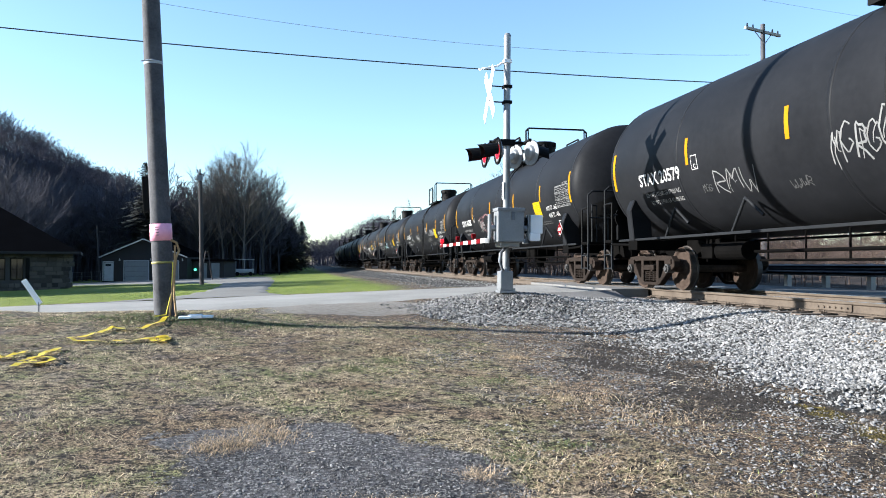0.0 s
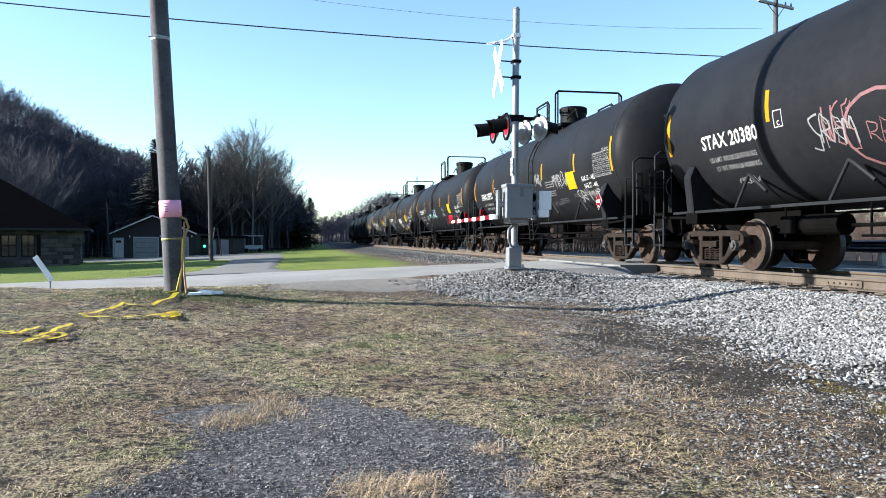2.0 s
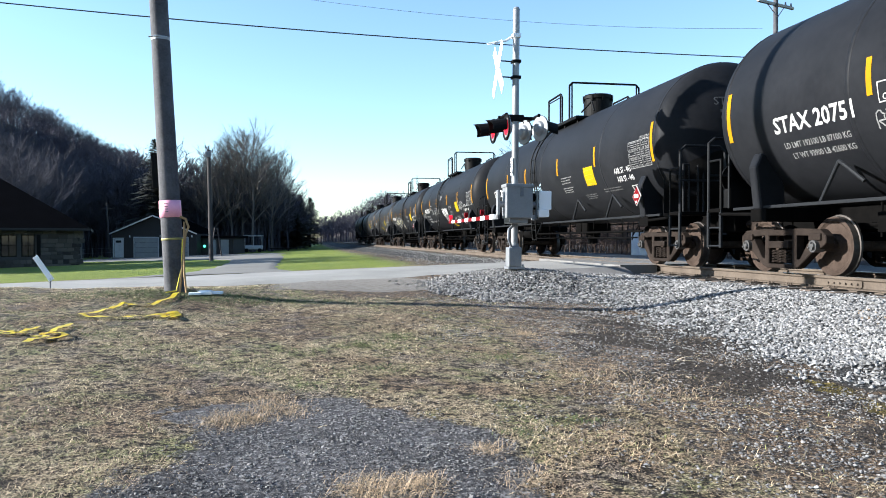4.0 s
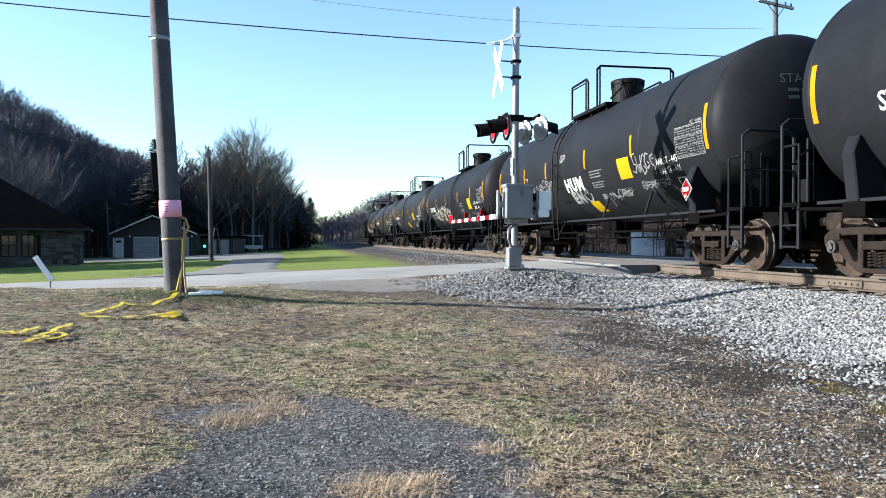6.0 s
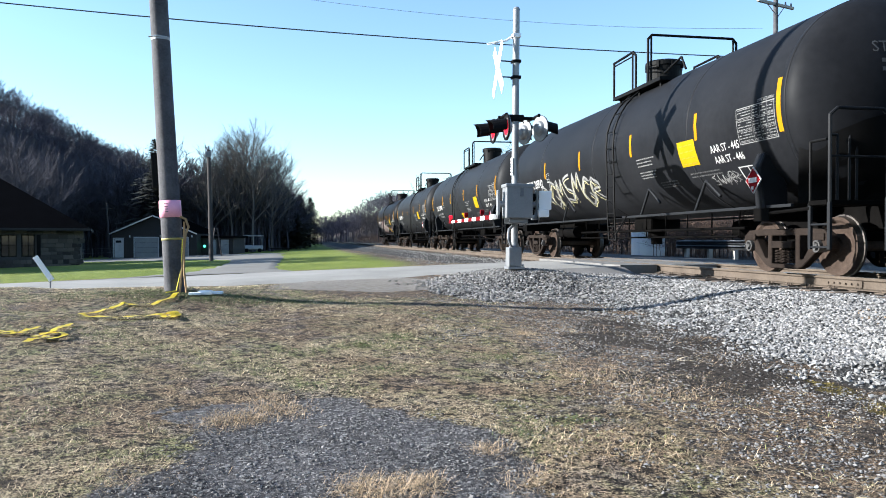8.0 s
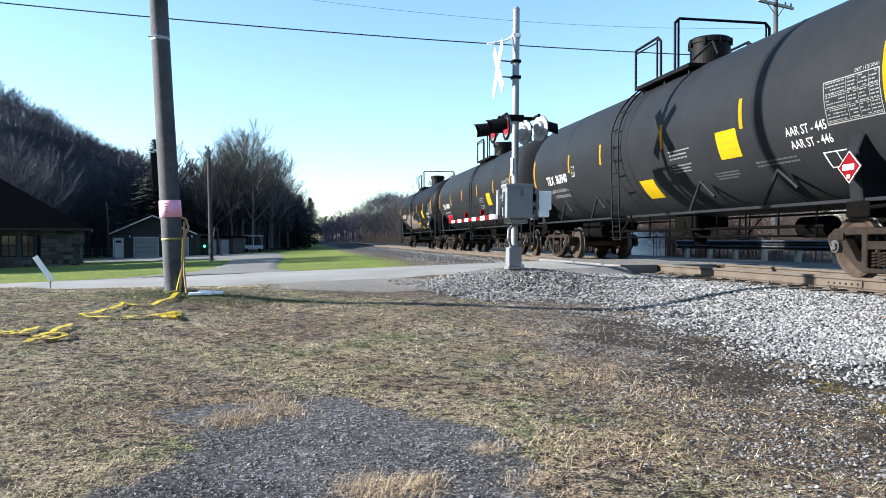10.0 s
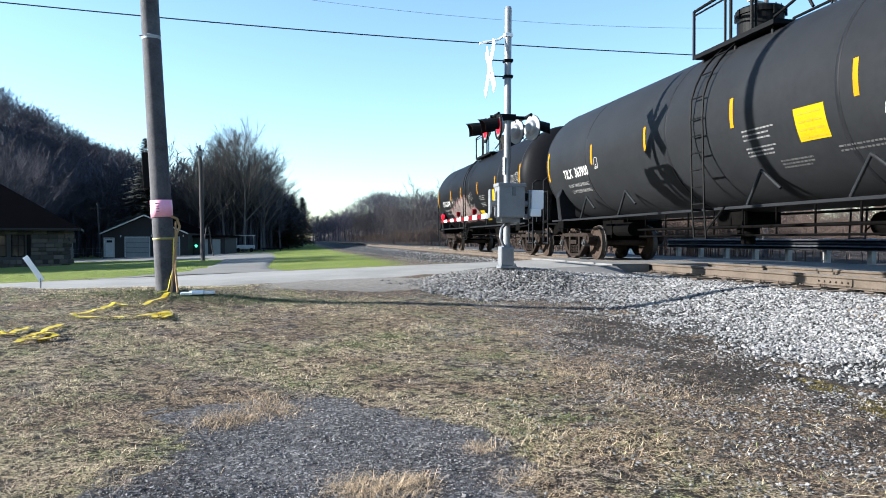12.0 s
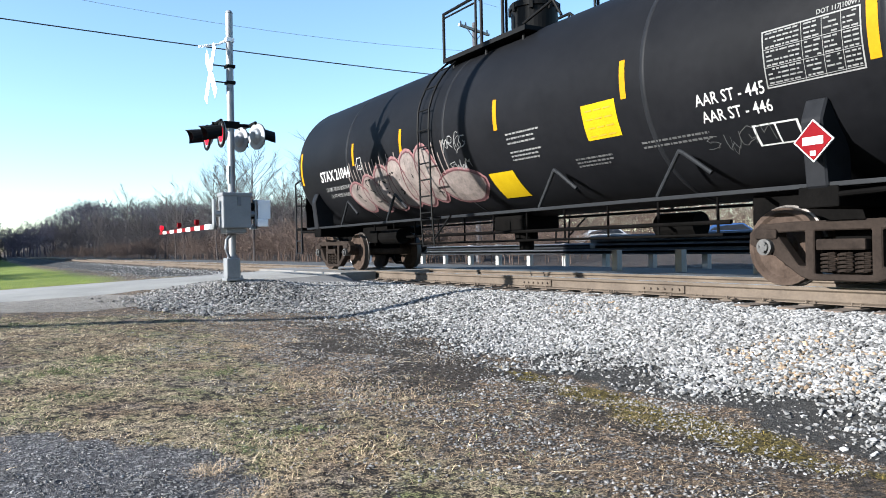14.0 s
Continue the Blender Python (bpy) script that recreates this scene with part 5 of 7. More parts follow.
TAPES = [[(-1.95, 11.85), (-1.98, 11.4), (-2.12, 10.91), (-2.34, 10.89), (-2.54, 11.03), (-2.6, 10.63), (-2.73, 10.43), (-2.87, 10.22), (-2.69, 10.03), (-2.35, 10.02), (-2.16, 10.03), (-1.91, 10.15), (-1.8, 10.41), (-1.67, 10.33), (-1.69, 9.92)],
         [(-1.86, 10.2), (-1.78, 10.36), (-1.72, 10.12), (-1.80, 10.02), (-1.9, 10.22)],
         [(-3.34, 8.98), (-3.15, 8.85), (-3.08, 8.99), (-3.04, 9.29)],
         [(-3.40, 8.74), (-3.26, 8.80), (-3.13, 8.73), (-3.06, 8.88)],
         [(-2.84, 8.28), (-2.78, 8.58), (-2.62, 8.52), (-2.60, 8.75), (-2.78, 8.95), (-2.85, 8.54), (-2.72, 8.62)],
         [(-2.83, 8.72), (-2.81, 9.1), (-2.79, 9.59)]]
for k, path in enumerate(TAPES):
    line = []
    for j in range(len(path) - 1):
        line += wander(path[j], path[j + 1], 5, 0.014, 30 + 7 * k + j)[:-1]
    ribbon(line + [path[-1]], 0.07, 40 + k)

# pale scrap at the pole's foot
bm = bmesh.new()
for k in range(3):
    z = float(height(-1.62, 12.0))
    box(bm, -1.80 + 0.13 * k, -1.62 + 0.15 * k, 11.9 + 0.07 * k, 12.05 + 0.08 * k, z + 0.01, z + 0.05 + 0.02 * (k % 2), 0.01)
tagged(part("scrap_sheet", bm, SIGNWHITE), "crumpled white scrap at the foot of the pole", "scrap")

# leaning white marker by the road
mk = Vector((-4.55, 15.0, float(height(-4.55, 15.0))))
marker = thing("road_marker", "leaning white plastic road marker", "marker", m=pose(*mk, 0, -33, 0))
bm = bmesh.new()
box(bm, -0.048, 0.048, -0.012, 0.012, 0.25, 0.78, 0.006)
part("blade", bm, SIGNWHITE, marker)
bm = bmesh.new()
rod(bm, (-0.245, 0, -0.08), (0, 0, 0.3), 0.014, n=8)
part("stake", bm, GALV, marker)


# ---- cables ----
def cable(name, a, b, sag, r, material, label):
    bm = bmesh.new()
    prev = None
    for k in range(33):
        u = k / 32
        p = Vector(a).lerp(Vector(b), u)
        p.z -= sag * 4 * u * (1 - u)
        ring = [bm.verts.new(p + Vector((0, r * math.cos(t * 1.2566), r * math.sin(t * 1.2566)))) for t in range(5)]
        if prev:
            for t in range(5):
                bm.faces.new((prev[t], prev[(t + 1) % 5], ring[(t + 1) % 5], ring[t]))
        prev = ring
    return tagged(part(name, bm, material), label, "cable", "overhead cables")


# ---- far pole beside the line ----
def line_pole(x, y, top):
    z0 = float(height(x, y))
    root = thing("line_pole", "grey utility pole with a crossarm and insulators", "utility pole", m=pose(x, y, z0))
    bm = bmesh.new()
    rod(bm, (0, 0, -0.3), (0, 0, top - z0), 0.15, 0.10, n=12)
    part("pole", bm, POLEWOOD, root)
    arm = new("crossarm")
    arm.parent = root
    arm.matrix_basis = pose(0, 0, top - z0 - 0.35, 0, 0, 20)
    bm = bmesh.new()
    box(bm, -1.25, 1.25, -0.06, 0.06, -0.06, 0.06, 0.01)
    part("beam", bm, CONCRETE, arm)
    for u in (-1.1, -0.7, 0.7, 1.1):
        bm = bmesh.new()
        rod(bm, (u, 0, 0.05), (u, 0, 0.22), 0.05, 0.03, n=8)
        part("insulator", bm, GLASS, arm)
    bm = bmesh.new()
    rod(bm, (-0.6, 0.0, -0.05), (0, -0.1, -0.6), 0.02)
    rod(bm, (0.6, 0.0, -0.05), (0, -0.1, -0.6), 0.02)
    part("brace", bm, GALV, arm)
    return root


line_pole(21.05, 31.5, 12.7)

fz = float(height(-22.7, 92.3))
back_pole = thing("service_pole", "thin dark pole with a short crossarm behind the garage", "utility pole", m=pose(-22.9, 93.5, fz, 0, -3, 0))
bm = bmesh.new()
rod(bm, (0, 0, -0.2), (0, 0, 6.4), 0.12, 0.09, n=10)
part("pole", bm, BARK_GREY, back_pole)
bm = bmesh.new()
box(bm, -0.8, 0.8, -0.05, 0.05, 5.7, 5.82)
part("crossarm", bm, BARK_GREY, back_pole)

# ---- slim pole by the drive ----
sx_, sy_ = -5.83, 47.4
slim = thing("light_pole", "slim grey wooden pole beside the drive", "pole", m=pose(sx_, sy_, float(height(sx_, sy_)), 0, -1.2, 0))
bm = bmesh.new()
rod(bm, (0, 0, -0.2), (0, 0, 6.7), 0.13, 0.10, n=12)
part("pole", bm, BARK_GREY, slim)
bm = bmesh.new()
box(bm, -0.2, 0.16, -0.12, 0.12, 6.25, 6.6, 0.04)
box(bm, -0.05, 0.05, -0.05, 0.05, 6.6, 6.95, 0.02)
part("lamp_head", bm, GALV, slim)

# ---- drive ----
drive_edges = [(21.8, -6.2, 0.2), (24, -4.2, -0.9), (30, -3.7, -1.2), (40, -4.1, -1.4), (47, -4.7, -1.5), (53, -6.6, -1.6), (60, -11.0, -1.8), (68, -19.0, -1.95), (77, -25.5, -2.1), (86.5, -28.0, -3.0)]
bm = bmesh.new()
prev = None
for (ya, la, ra), (yb, lb, rb) in zip(drive_edges, drive_edges[1:]):
    for k in range(8):
        u = k / 8
        y, left, right = ya + (yb - ya) * u, la + (lb - la) * u, ra + (rb - ra) * u
        cur = []
        for j in range(13):
            px_ = left + (right - left) * j / 12 + 0.12 * math.sin(y * 1.7 + j)
            cur.append(bm.verts.new((px_, y, float(height(px_, y)) + (0.05 if 0 < j < 12 else -0.03))))
        if prev:
            for j in range(12):
                bm.faces.new((prev[j], prev[j + 1], cur[j + 1], cur[j]))
        prev = cur
bmesh.ops.recalc_face_normals(bm, faces=bm.faces)
tagged(part("driveway", bm, DRIVE, smooth=True), "pale gravelled driveway leading to the garage", "driveway", kind="structure")

# ---- garage ----
SIDING = grainy("brown_siding", (0.0095, 0.0071, 0.0068), (0.0177, 0.0136, 0.0122), 0.8, 20, rough=0.8, relief=0.1)
SHINGLE = grainy("dark_shingle", (0.0013, 0.0013, 0.0018), (0.0034, 0.0034, 0.0044), 1.0, 20, spec=0.02, rough=0.95, relief=0.4)
TRIM = grainy("white_trim", (0.2791, 0.2791, 0.2791), (0.372, 0.372, 0.372), 2, 20, rough=0.6, relief=0.03)
GDOOR = grainy("garage_door_paint", (0.1496, 0.1496, 0.153), (0.204, 0.204, 0.204), 2, 20, rough=0.6, relief=0.03)


def garage():
    gx, gy = -16.9, 88.2
    root = thing("garage", "brown gabled garage with two pale roller doors", "garage", m=pose(gx, gy, float(height(gx, gy)) - 0.06, 0, 0, -10))
    w, dpt, h, ridge = 9.4, 8.0, 2.65, 4.6
    holes = [(-4.5, -3.5, 0.0, 2.1), (-2.2, 0.4, 0.0, 2.2), (1.1, 3.7, 0.0, 2.2)]
    bm = bmesh.new()
    xs = [-w / 2] + [v for a, b, _, _ in holes for v in (a, b)] + [w / 2]
    for k in range(0, len(xs), 2):
        box(bm, xs[k], xs[k + 1], -0.1, 0.1, -0.4, h)
    for a, b, _, t in holes:
        box(bm, a, b, -0.1, 0.1, t, h)
    slab_pts = [(-w / 2, h), (w / 2, h), (0, ridge)]
    for y in (-0.1, 0.1):
        bm.faces.new([bm.verts.new((x, y, z)) for x, z in slab_pts])
    box(bm, -w / 2, -w / 2 + 0.2, 0.1, dpt, -0.4, h)
    box(bm, w / 2 - 0.2, w / 2, 0.1, dpt, -0.4, h)
    box(bm, -w / 2, w / 2, dpt, dpt + 0.2, -0.4, h)
    part("wall", bm, SIDING, root)
    for s in (-1, 1):
        bm = bmesh.new()
        pts = [(s * (w / 2 + 0.12), h - 0.06), (0, ridge + 0.02)]
        vs = []
        for y in (-0.5, dpt + 0.5):
            for (x, z) in pts:
                vs.append(bm.verts.new((x, y, z + 0.08)))
        bm.faces.new((vs[0], vs[1], vs[3], vs[2]))
        bmesh.ops.solidify(bm, geom=bm.faces[:], thickness=0.12)
        part("roof", bm, SHINGLE, root)
        bm = bmesh.new()
        a, b = Vector((s * (w / 2 + 0.12), -0.54, h - 0.08)), Vector((0, -0.54, ridge))
        q = (b - a).to_track_quat("X", "Z").to_matrix().to_4x4()
        box(bm, 0, (b - a).length, -0.03, 0.03, -0.02, 0.11, 0, Matrix.Translation(a) @ q)
        part("fascia", bm, TRIM, root, "white gable trim")
    for k, (a, b, z0, t) in enumerate(holes):
        if k == 0:
            bm = bmesh.new()
            box(bm, a + 0.04, b - 0.04, -0.06, 0.0, 0, t - 0.03, 0.01)
            d = part("door", bm, TRIM, root, "white side door")
            bm = bmesh.new()
            box(bm, a + 0.2, b - 0.2, -0.075, -0.06, 1.65, 1.9)
            part("door_pane", bm, GLASS, d)
        else:
            d = new("roller_door")
            d.parent = root
            for r in range(4):
                bm = bmesh.new()
                box(bm, a + 0.02, b - 0.02, -0.05, 0.0, r * t / 4 + 0.012, (r + 1) * t / 4 - 0.012, 0.012)
                part("door_panel", bm, GDOOR, d)
        bm = bmesh.new()
        for x0, x1, z0_, z1 in ((a - 0.1, a, 0, t + 0.1), (b, b + 0.1, 0, t + 0.1), (a, b, t, t + 0.1)):
            box(bm, x0, x1, -0.14, -0.08, z0_, z1)
        part("door_trim", bm, TRIM, root)
    for x in (0.7, -2.7, 4.2):
        bm = bmesh.new()
        rod(bm, (x, -0.2, 2.25), (x, -0.2, 2.5), 0.08, 0.05, n=8)
        part("wall_lamp", bm, TRIM, root)
    # lean-to wing
    bm = bmesh.new()
    box(bm, w / 2 + 0.02, w / 2 + 3.6, 1.5, 6.5, -0.4, 2.2)
    part("wing_wall", bm, SIDING, root)
    bm = bmesh.new()
    box(bm, w / 2 + 0.02, w / 2 + 3.9, 1.2, 6.8, 2.2, 2.45, 0.03)
    part("wing_roof", bm, SHINGLE, root)
    for k in range(2):
        bm = bmesh.new()
        box(bm, w / 2 + 0.8 + k * 1.4, w / 2 + 1.7 + k * 1.4, 1.44, 1.5, 0.0, 2.0, 0.01)
        part("wing_door", bm, GDOOR, root)
    bm = bmesh.new()
    rod(bm, (w / 2 + 0.4, 1.35, 1.25), (w / 2 + 0.4, 1.42, 1.25), 0.14, n=12)
    part("green_lamp", bm, glow("green_lamp", (0.1, 0.9, 0.5), 1.2), root, "small green light")
    return root


garage()

# ladder leaning by the wing, cart shelter and low rail beside the drive
z = float(height(-8.0, 70))
lad = thing("step_ladder", "pale folding ladder standing on the drive", "ladder", m=pose(-8.2, 70, z))
for x0, x1 in ((-0.5, -0.1), (0.5, 0.1)):
    bm = bmesh.new()
    rod(bm, (x0, 0, 0), (x1, 0, 2.6), 0.05)
    part("ladder_leg", bm, BARK_GREY, lad)
gz = float(height(-6.5, 92))
cart = thing("cart_shelter", "white golf cart with a dark canopy", "golf cart", m=pose(-6.9, 97.5, gz))
for x in (-1.05, 0.0, 1.05):
    bm = bmesh.new()
    rod(bm, (x, 0, 0.4), (x, 0, 2.0), 0.04)
    part("canopy_post", bm, TRIM, cart)
bm = bmesh.new()
box(bm, -1.2, 1.2, -0.6, 0.6, 2.0, 2.1, 0.03)
part("canopy", bm, TRIM, cart)
bm = bmesh.new()
box(bm, -1.15, 1.15, -0.55, 0.55, 0.35, 0.85, 0.08)
part("cart_body", bm, TRIM, cart)
for x in (-0.8, 0.8):
    bm = bmesh.new()
    rod(bm, (x, -0.6, 0.25), (x, -0.45, 0.25), 0.25, n=16)
    part("wheel", bm, BLACK, cart)
bn = thing("bench", "low dark bench beside the shelter", "bench", m=pose(-3.6, 97, float(height(-3.6, 97))))
bm = bmesh.new()
box(bm, -1.3, 1.3, -0.25, 0.25, 0.3, 0.42, 0.02)
part("seat", bm, BLACK, bn)
for x in (-1.0, 1.0):
    bm = bmesh.new()
    box(bm, x - 0.06, x + 0.06, -0.2, 0.2, 0, 0.3)
    part("leg", bm, BLACK, bn)

# ---- stone house ----
HSTONE = grainy("field_stone", (0.0218, 0.019, 0.0163), (0.0782, 0.066, 0.0544), 1.2, 12, rough=0.9, relief=0.4, vary=0.7)
MORTAR = grainy("mortar", (0.034, 0.0306, 0.0272), (0.0578, 0.053, 0.0476), 2, 20, rough=0.95, relief=0.3)


def stone_house():
    hx, hy = -20.6, 51.0
    root = thing("house", "stone bungalow with a dark hipped roof", "house", m=pose(hx, hy, float(height(hx, hy)) + 0.05, 0, 0, 14))
    w, dpt, h = 12.0, 9.0, 2.5
    wins = [(-5.4, -4.0), (1.6, 2.5), (2.75, 3.5), (-2.6, -1.6)]
    bm = bmesh.new()
    xs = sorted([-w / 2, w / 2] + [v for p in wins for v in p])
    for k in range(0, len(xs), 2):
        box(bm, xs[k], xs[k + 1], 0.0, 0.3, -0.5, h)
    for a, b in wins:
        box(bm, a, b, 0.0, 0.3, -0.5, 0.7)
        box(bm, a, b, 0.0, 0.3, 2.1, h)
    box(bm, w / 2 - 0.3, w / 2, 0.3, dpt, -0.5, h)
    box(bm, -w / 2, -w / 2 + 0.3, 0.3, dpt, -0.5, h)
    box(bm, -w / 2, w / 2, dpt, dpt + 0.3, -0.5, h)
    wall = part("wall", bm, MORTAR, root)
    rd = random.Random(9)
    shapes = []
    for k in range(5):
        bm = bmesh.new()
        box(bm, -0.5, 0.5, -0.5, 0.5, -0.5, 0.5, 0.12)
        for v in bm.verts:
            v.co += Vector((rd.uniform(-0.06, 0.06), rd.uniform(-0.05, 0.05), rd.uniform(-0.06, 0.06)))
        me = bpy.data.meshes.new("stone")
        bm.to_mesh(me)
        bm.free()
        me.materials.append(HSTONE)
        shapes.append(me)
    z = 0.0
    while z < h - 0.1:
        hh = rd.uniform(0.2, 0.3)
        x = -w / 2
        while x < w / 2:
            ww = rd.uniform(0.3, 0.75)
            if not any(a - ww / 2 - 0.05 < x + ww / 2 < b + ww / 2 + 0.05 for a, b in wins) or z > 2.05 or z + hh < 0.72:
                s = new("stone", rd.choice(shapes))
                s.parent = wall
                s.matrix_basis = Matrix.LocRotScale((x + ww / 2, -0.01, z + hh / 2), None, (ww - 0.03, 0.14, hh - 0.03))
            x += ww
        z += hh
    for k in range(9):
        s = new("stone", shapes[k % 5])
        s.parent = wall
        s.matrix_basis = Matrix.LocRotScale((w / 2, 0.2, 0.15 + k * 0.28), None, (0.2, rd.uniform(0.4, 0.6), 0.25))
    for a, b in wins:
        win = new("window")
        win.parent = root
        bm = bmesh.new()
        box(bm, a, b, 0.12, 0.15, 0.7, 2.1)
        part("pane", bm, GLASS, win)
        bm = bmesh.new()
        for x0, x1, z0, z1 in ((a, a + 0.06, 0.7, 2.1), (b - 0.06, b, 0.7, 2.1), (a, b, 0.7, 0.76), (a, b, 2.04, 2.1), (a, b, 1.38, 1.43), ((a + b) / 2 - 0.02, (a + b) / 2 + 0.02, 0.7, 2.1)):
            box(bm, x0, x1, 0.08, 0.12, z0, z1)
        part("window_frame", bm, TRIM if a < 0 else BLACK, win)
    # shutters beside one window
    for x in (1.35, 3.62):
        bm = bmesh.new()
        box(bm, x, x + 0.22, -0.1, -0.06, 0.7, 2.1, 0.01)
        part("shutter", bm, BLACK, root)
    bm = bmesh.new()
    o, rz = 0.7, 6.4
    base = [(-w / 2 - o, -o), (w / 2 + o, -o), (w / 2 + o, dpt + o), (-w / 2 - o, dpt + o)]
    b = [bm.verts.new((x, y, h)) for x, y in base]
    t = [bm.verts.new((-w / 2 + 4.0, dpt / 2, rz)), bm.verts.new((w / 2 - 5.6, dpt / 2, rz))]
    for f in ((b[0], b[1], t[1], t[0]), (b[1], b[2], t[1]), (b[2], b[3], t[0], t[1]), (b[3], b[0], t[0]), (b[3], b[2], b[1], b[0])):
        bm.faces.new(f)
    bmesh.ops.recalc_face_normals(bm, faces=bm.faces)
    part("roof", bm, SHINGLE, root)
    bm = bmesh.new()
    box(bm, -w / 2 - o, w / 2 + o, -o - 0.06, -o, h - 0.14, h + 0.02)
    box(bm, w / 2 + o, w / 2 + o + 0.06, -o, dpt + o, h - 0.14, h + 0.02)
    part("gutter", bm, SIDING, root, "dark brown gutter")
    return root


stone_house()

# chain-link fence behind the lawn
fence = thing("fence", "grey wire fence along the lawn", "fence")
FENCE_X = [-29.4 + k * 1.0 for k in range(8)]
for x in FENCE_X:
    bm = bmesh.new()
    zz = float(height(x, 92.0))
    rod(bm, (x, 92.0, zz - 0.1), (x, 92.0, zz + 1.2), 0.03)
    part("post", bm, GALV, fence)
for dz in (0.1, 0.65, 1.15):
    bm = bmesh.new()
    pipe(bm, [(x, 92.0, float(height(x, 92.0)) + dz) for x in FENCE_X], 0.014, 5)
    part("fence_rail", bm, GALV, fence)

# ---- guardrail past the track ----
def guardrail(gxx, gy0, gy1, base, label):
    root = thing("guardrail", label, "guardrail", "guardrails along the road")
    bm = bmesh.new()
    prof = [(0.0, 0.45), (-0.06, 0.50), (-0.06, 0.56), (0.0, 0.61), (0.0, 0.65), (-0.06, 0.70), (-0.06, 0.76), (0.0, 0.80)]
    va = [bm.verts.new((gxx + px_, gy0, base + pz)) for px_, pz in prof]
    vb = [bm.verts.new((gxx + px_, gy1, base + pz)) for px_, pz in prof]
    vc = [bm.verts.new((gxx + px_ * 0.4 + 0.12, gy1 + 0.35, base + 0.62 + (pz - 0.62) * 0.9)) for px_, pz in prof]
    for p, q in ((va, vb), (vb, vc)):
        for k in range(len(prof) - 1):
            bm.faces.new((p[k], p[k + 1], q[k + 1], q[k]))
    bmesh.ops.solidify(bm, geom=bm.faces[:], thickness=0.006)
    part("beam", bm, GALV, root)
    y = gy1 - 0.4
    while y > gy0:
        bm = bmesh.new()
        box(bm, gxx + 0.16, gxx + 0.32, y - 0.09, y + 0.09, base - 0.25, base + 0.82, 0.012)
        post = part("post", bm, CONCRETE, root, "pale weathered post")
        bm = bmesh.new()
        box(bm, gxx + 0.005, gxx + 0.16, y - 0.075, y + 0.075, base + 0.46, base + 0.80, 0.01)
        part("spacer_block", bm, CONCRETE, post)
        y -= 1.9
    return root


guardrail(16.0, 1.0, 31.0, 0.75, "galvanised corrugated steel guardrail past the road")
guardrail(12.3, -9.0, 13.4, 0.93, "corrugated steel guardrail with a flared end beside the track")

# ---- parked cars past the guardrail ----


def parked_car(x, y, turn, paint, label):
    root = thing("parked_car", label, "car", "parked cars past the track", pose(x, y, float(height(x, y)) + 0.02, 0, 0, turn))
    bm = bmesh.new()
    side = [(-2.1, 0.35), (-2.15, 0.7), (-1.95, 0.92), (-1.1, 1.0), (-0.55, 1.42), (0.9, 1.46), (1.6, 1.05), (2.05, 0.95), (2.15, 0.6), (2.1, 0.35)]
    rows = []
    for x_, inset in ((-0.85, 0), (-0.8, 0.0), (0.8, 0), (0.85, 0)):
        rows.append([bm.verts.new((x_ * (0.82 if z_ > 1.2 else 1.0), y_, z_)) for y_, z_ in side])
    for p, q in zip(rows, rows[1:]):
        for k in range(len(side)):
            bm.faces.new((p[k], p[(k + 1) % len(side)], q[(k + 1) % len(side)], q[k]))
    bm.faces.new(rows[0]), bm.faces.new(rows[-1])
    bmesh.ops.recalc_face_normals(bm, faces=bm.faces)
    part("body", bm, paint, root)
    for s in (-1, 1):
        bm = bmesh.new()
        vs = [bm.verts.new((s * (0.86 if z_ < 1.2 else 0.72), y_, z_)) for y_, z_ in ((-0.95, 1.03), (1.3, 1.03), (0.8, 1.38), (-0.5, 1.36))]
        bm.faces.new(vs)
        bmesh.ops.solidify(bm, geom=bm.faces[:], thickness=0.02)
        part("side_window", bm, GLASS, root)
        for y_ in (-1.35, 1.35):
            bm = bmesh.new()
            rod(bm, (s * 0.72, y_, 0.32), (s * 0.9, y_, 0.32), 0.32, n=18)
            wheel = part("wheel", bm, BLACK, root)
            bm = bmesh.new()
            rod(bm, (s * 0.9, y_, 0.32), (s * 0.92, y_, 0.32), 0.19, n=14)
            part("rim", bm, ALU, wheel)
    return root


BLUECAR = grainy("blue_car_paint", (0.0136, 0.034, 0.0884), (0.0204, 0.0476, 0.1224), 1, 10, rough=0.25, relief=0)
SILVERCAR = grainy("silver_car_paint", (0.2856, 0.2924, 0.306), (0.34, 0.3468, 0.3604), 1, 10, rough=0.25, metal=0.4, relief=0)
WHITECAR = grainy("white_car_paint", (0.408, 0.408, 0.408), (0.476, 0.476, 0.476), 1, 10, rough=0.25, relief=0)
parked_car(37.1, 28.9, 38, BLUECAR, "blue hatchback parked past the guardrail")
parked_car(34.4, 36.3, 46, SILVERCAR, "silver car parked past the guardrail")
parked_car(31.6, 27.6, -49, WHITECAR, "white car parked facing the track")
shed = thing("equipment_cabinet", "white equipment cabinet past the crossing", "cabinet", m=pose(17.2, 36.5, 0.75))
bm = bmesh.new()
box(bm, -0.7, 0.7, -0.5, 0.5, 0.0, 1.25, 0.03)
part("cabinet_body", bm, SIGNWHITE, shed)
bm = bmesh.new()
box(bm, -0.75, 0.75, -0.55, 0.55, 1.25, 1.32, 0.02)
part("cabinet_roof", bm, ALU, shed)

# ---- trees ----


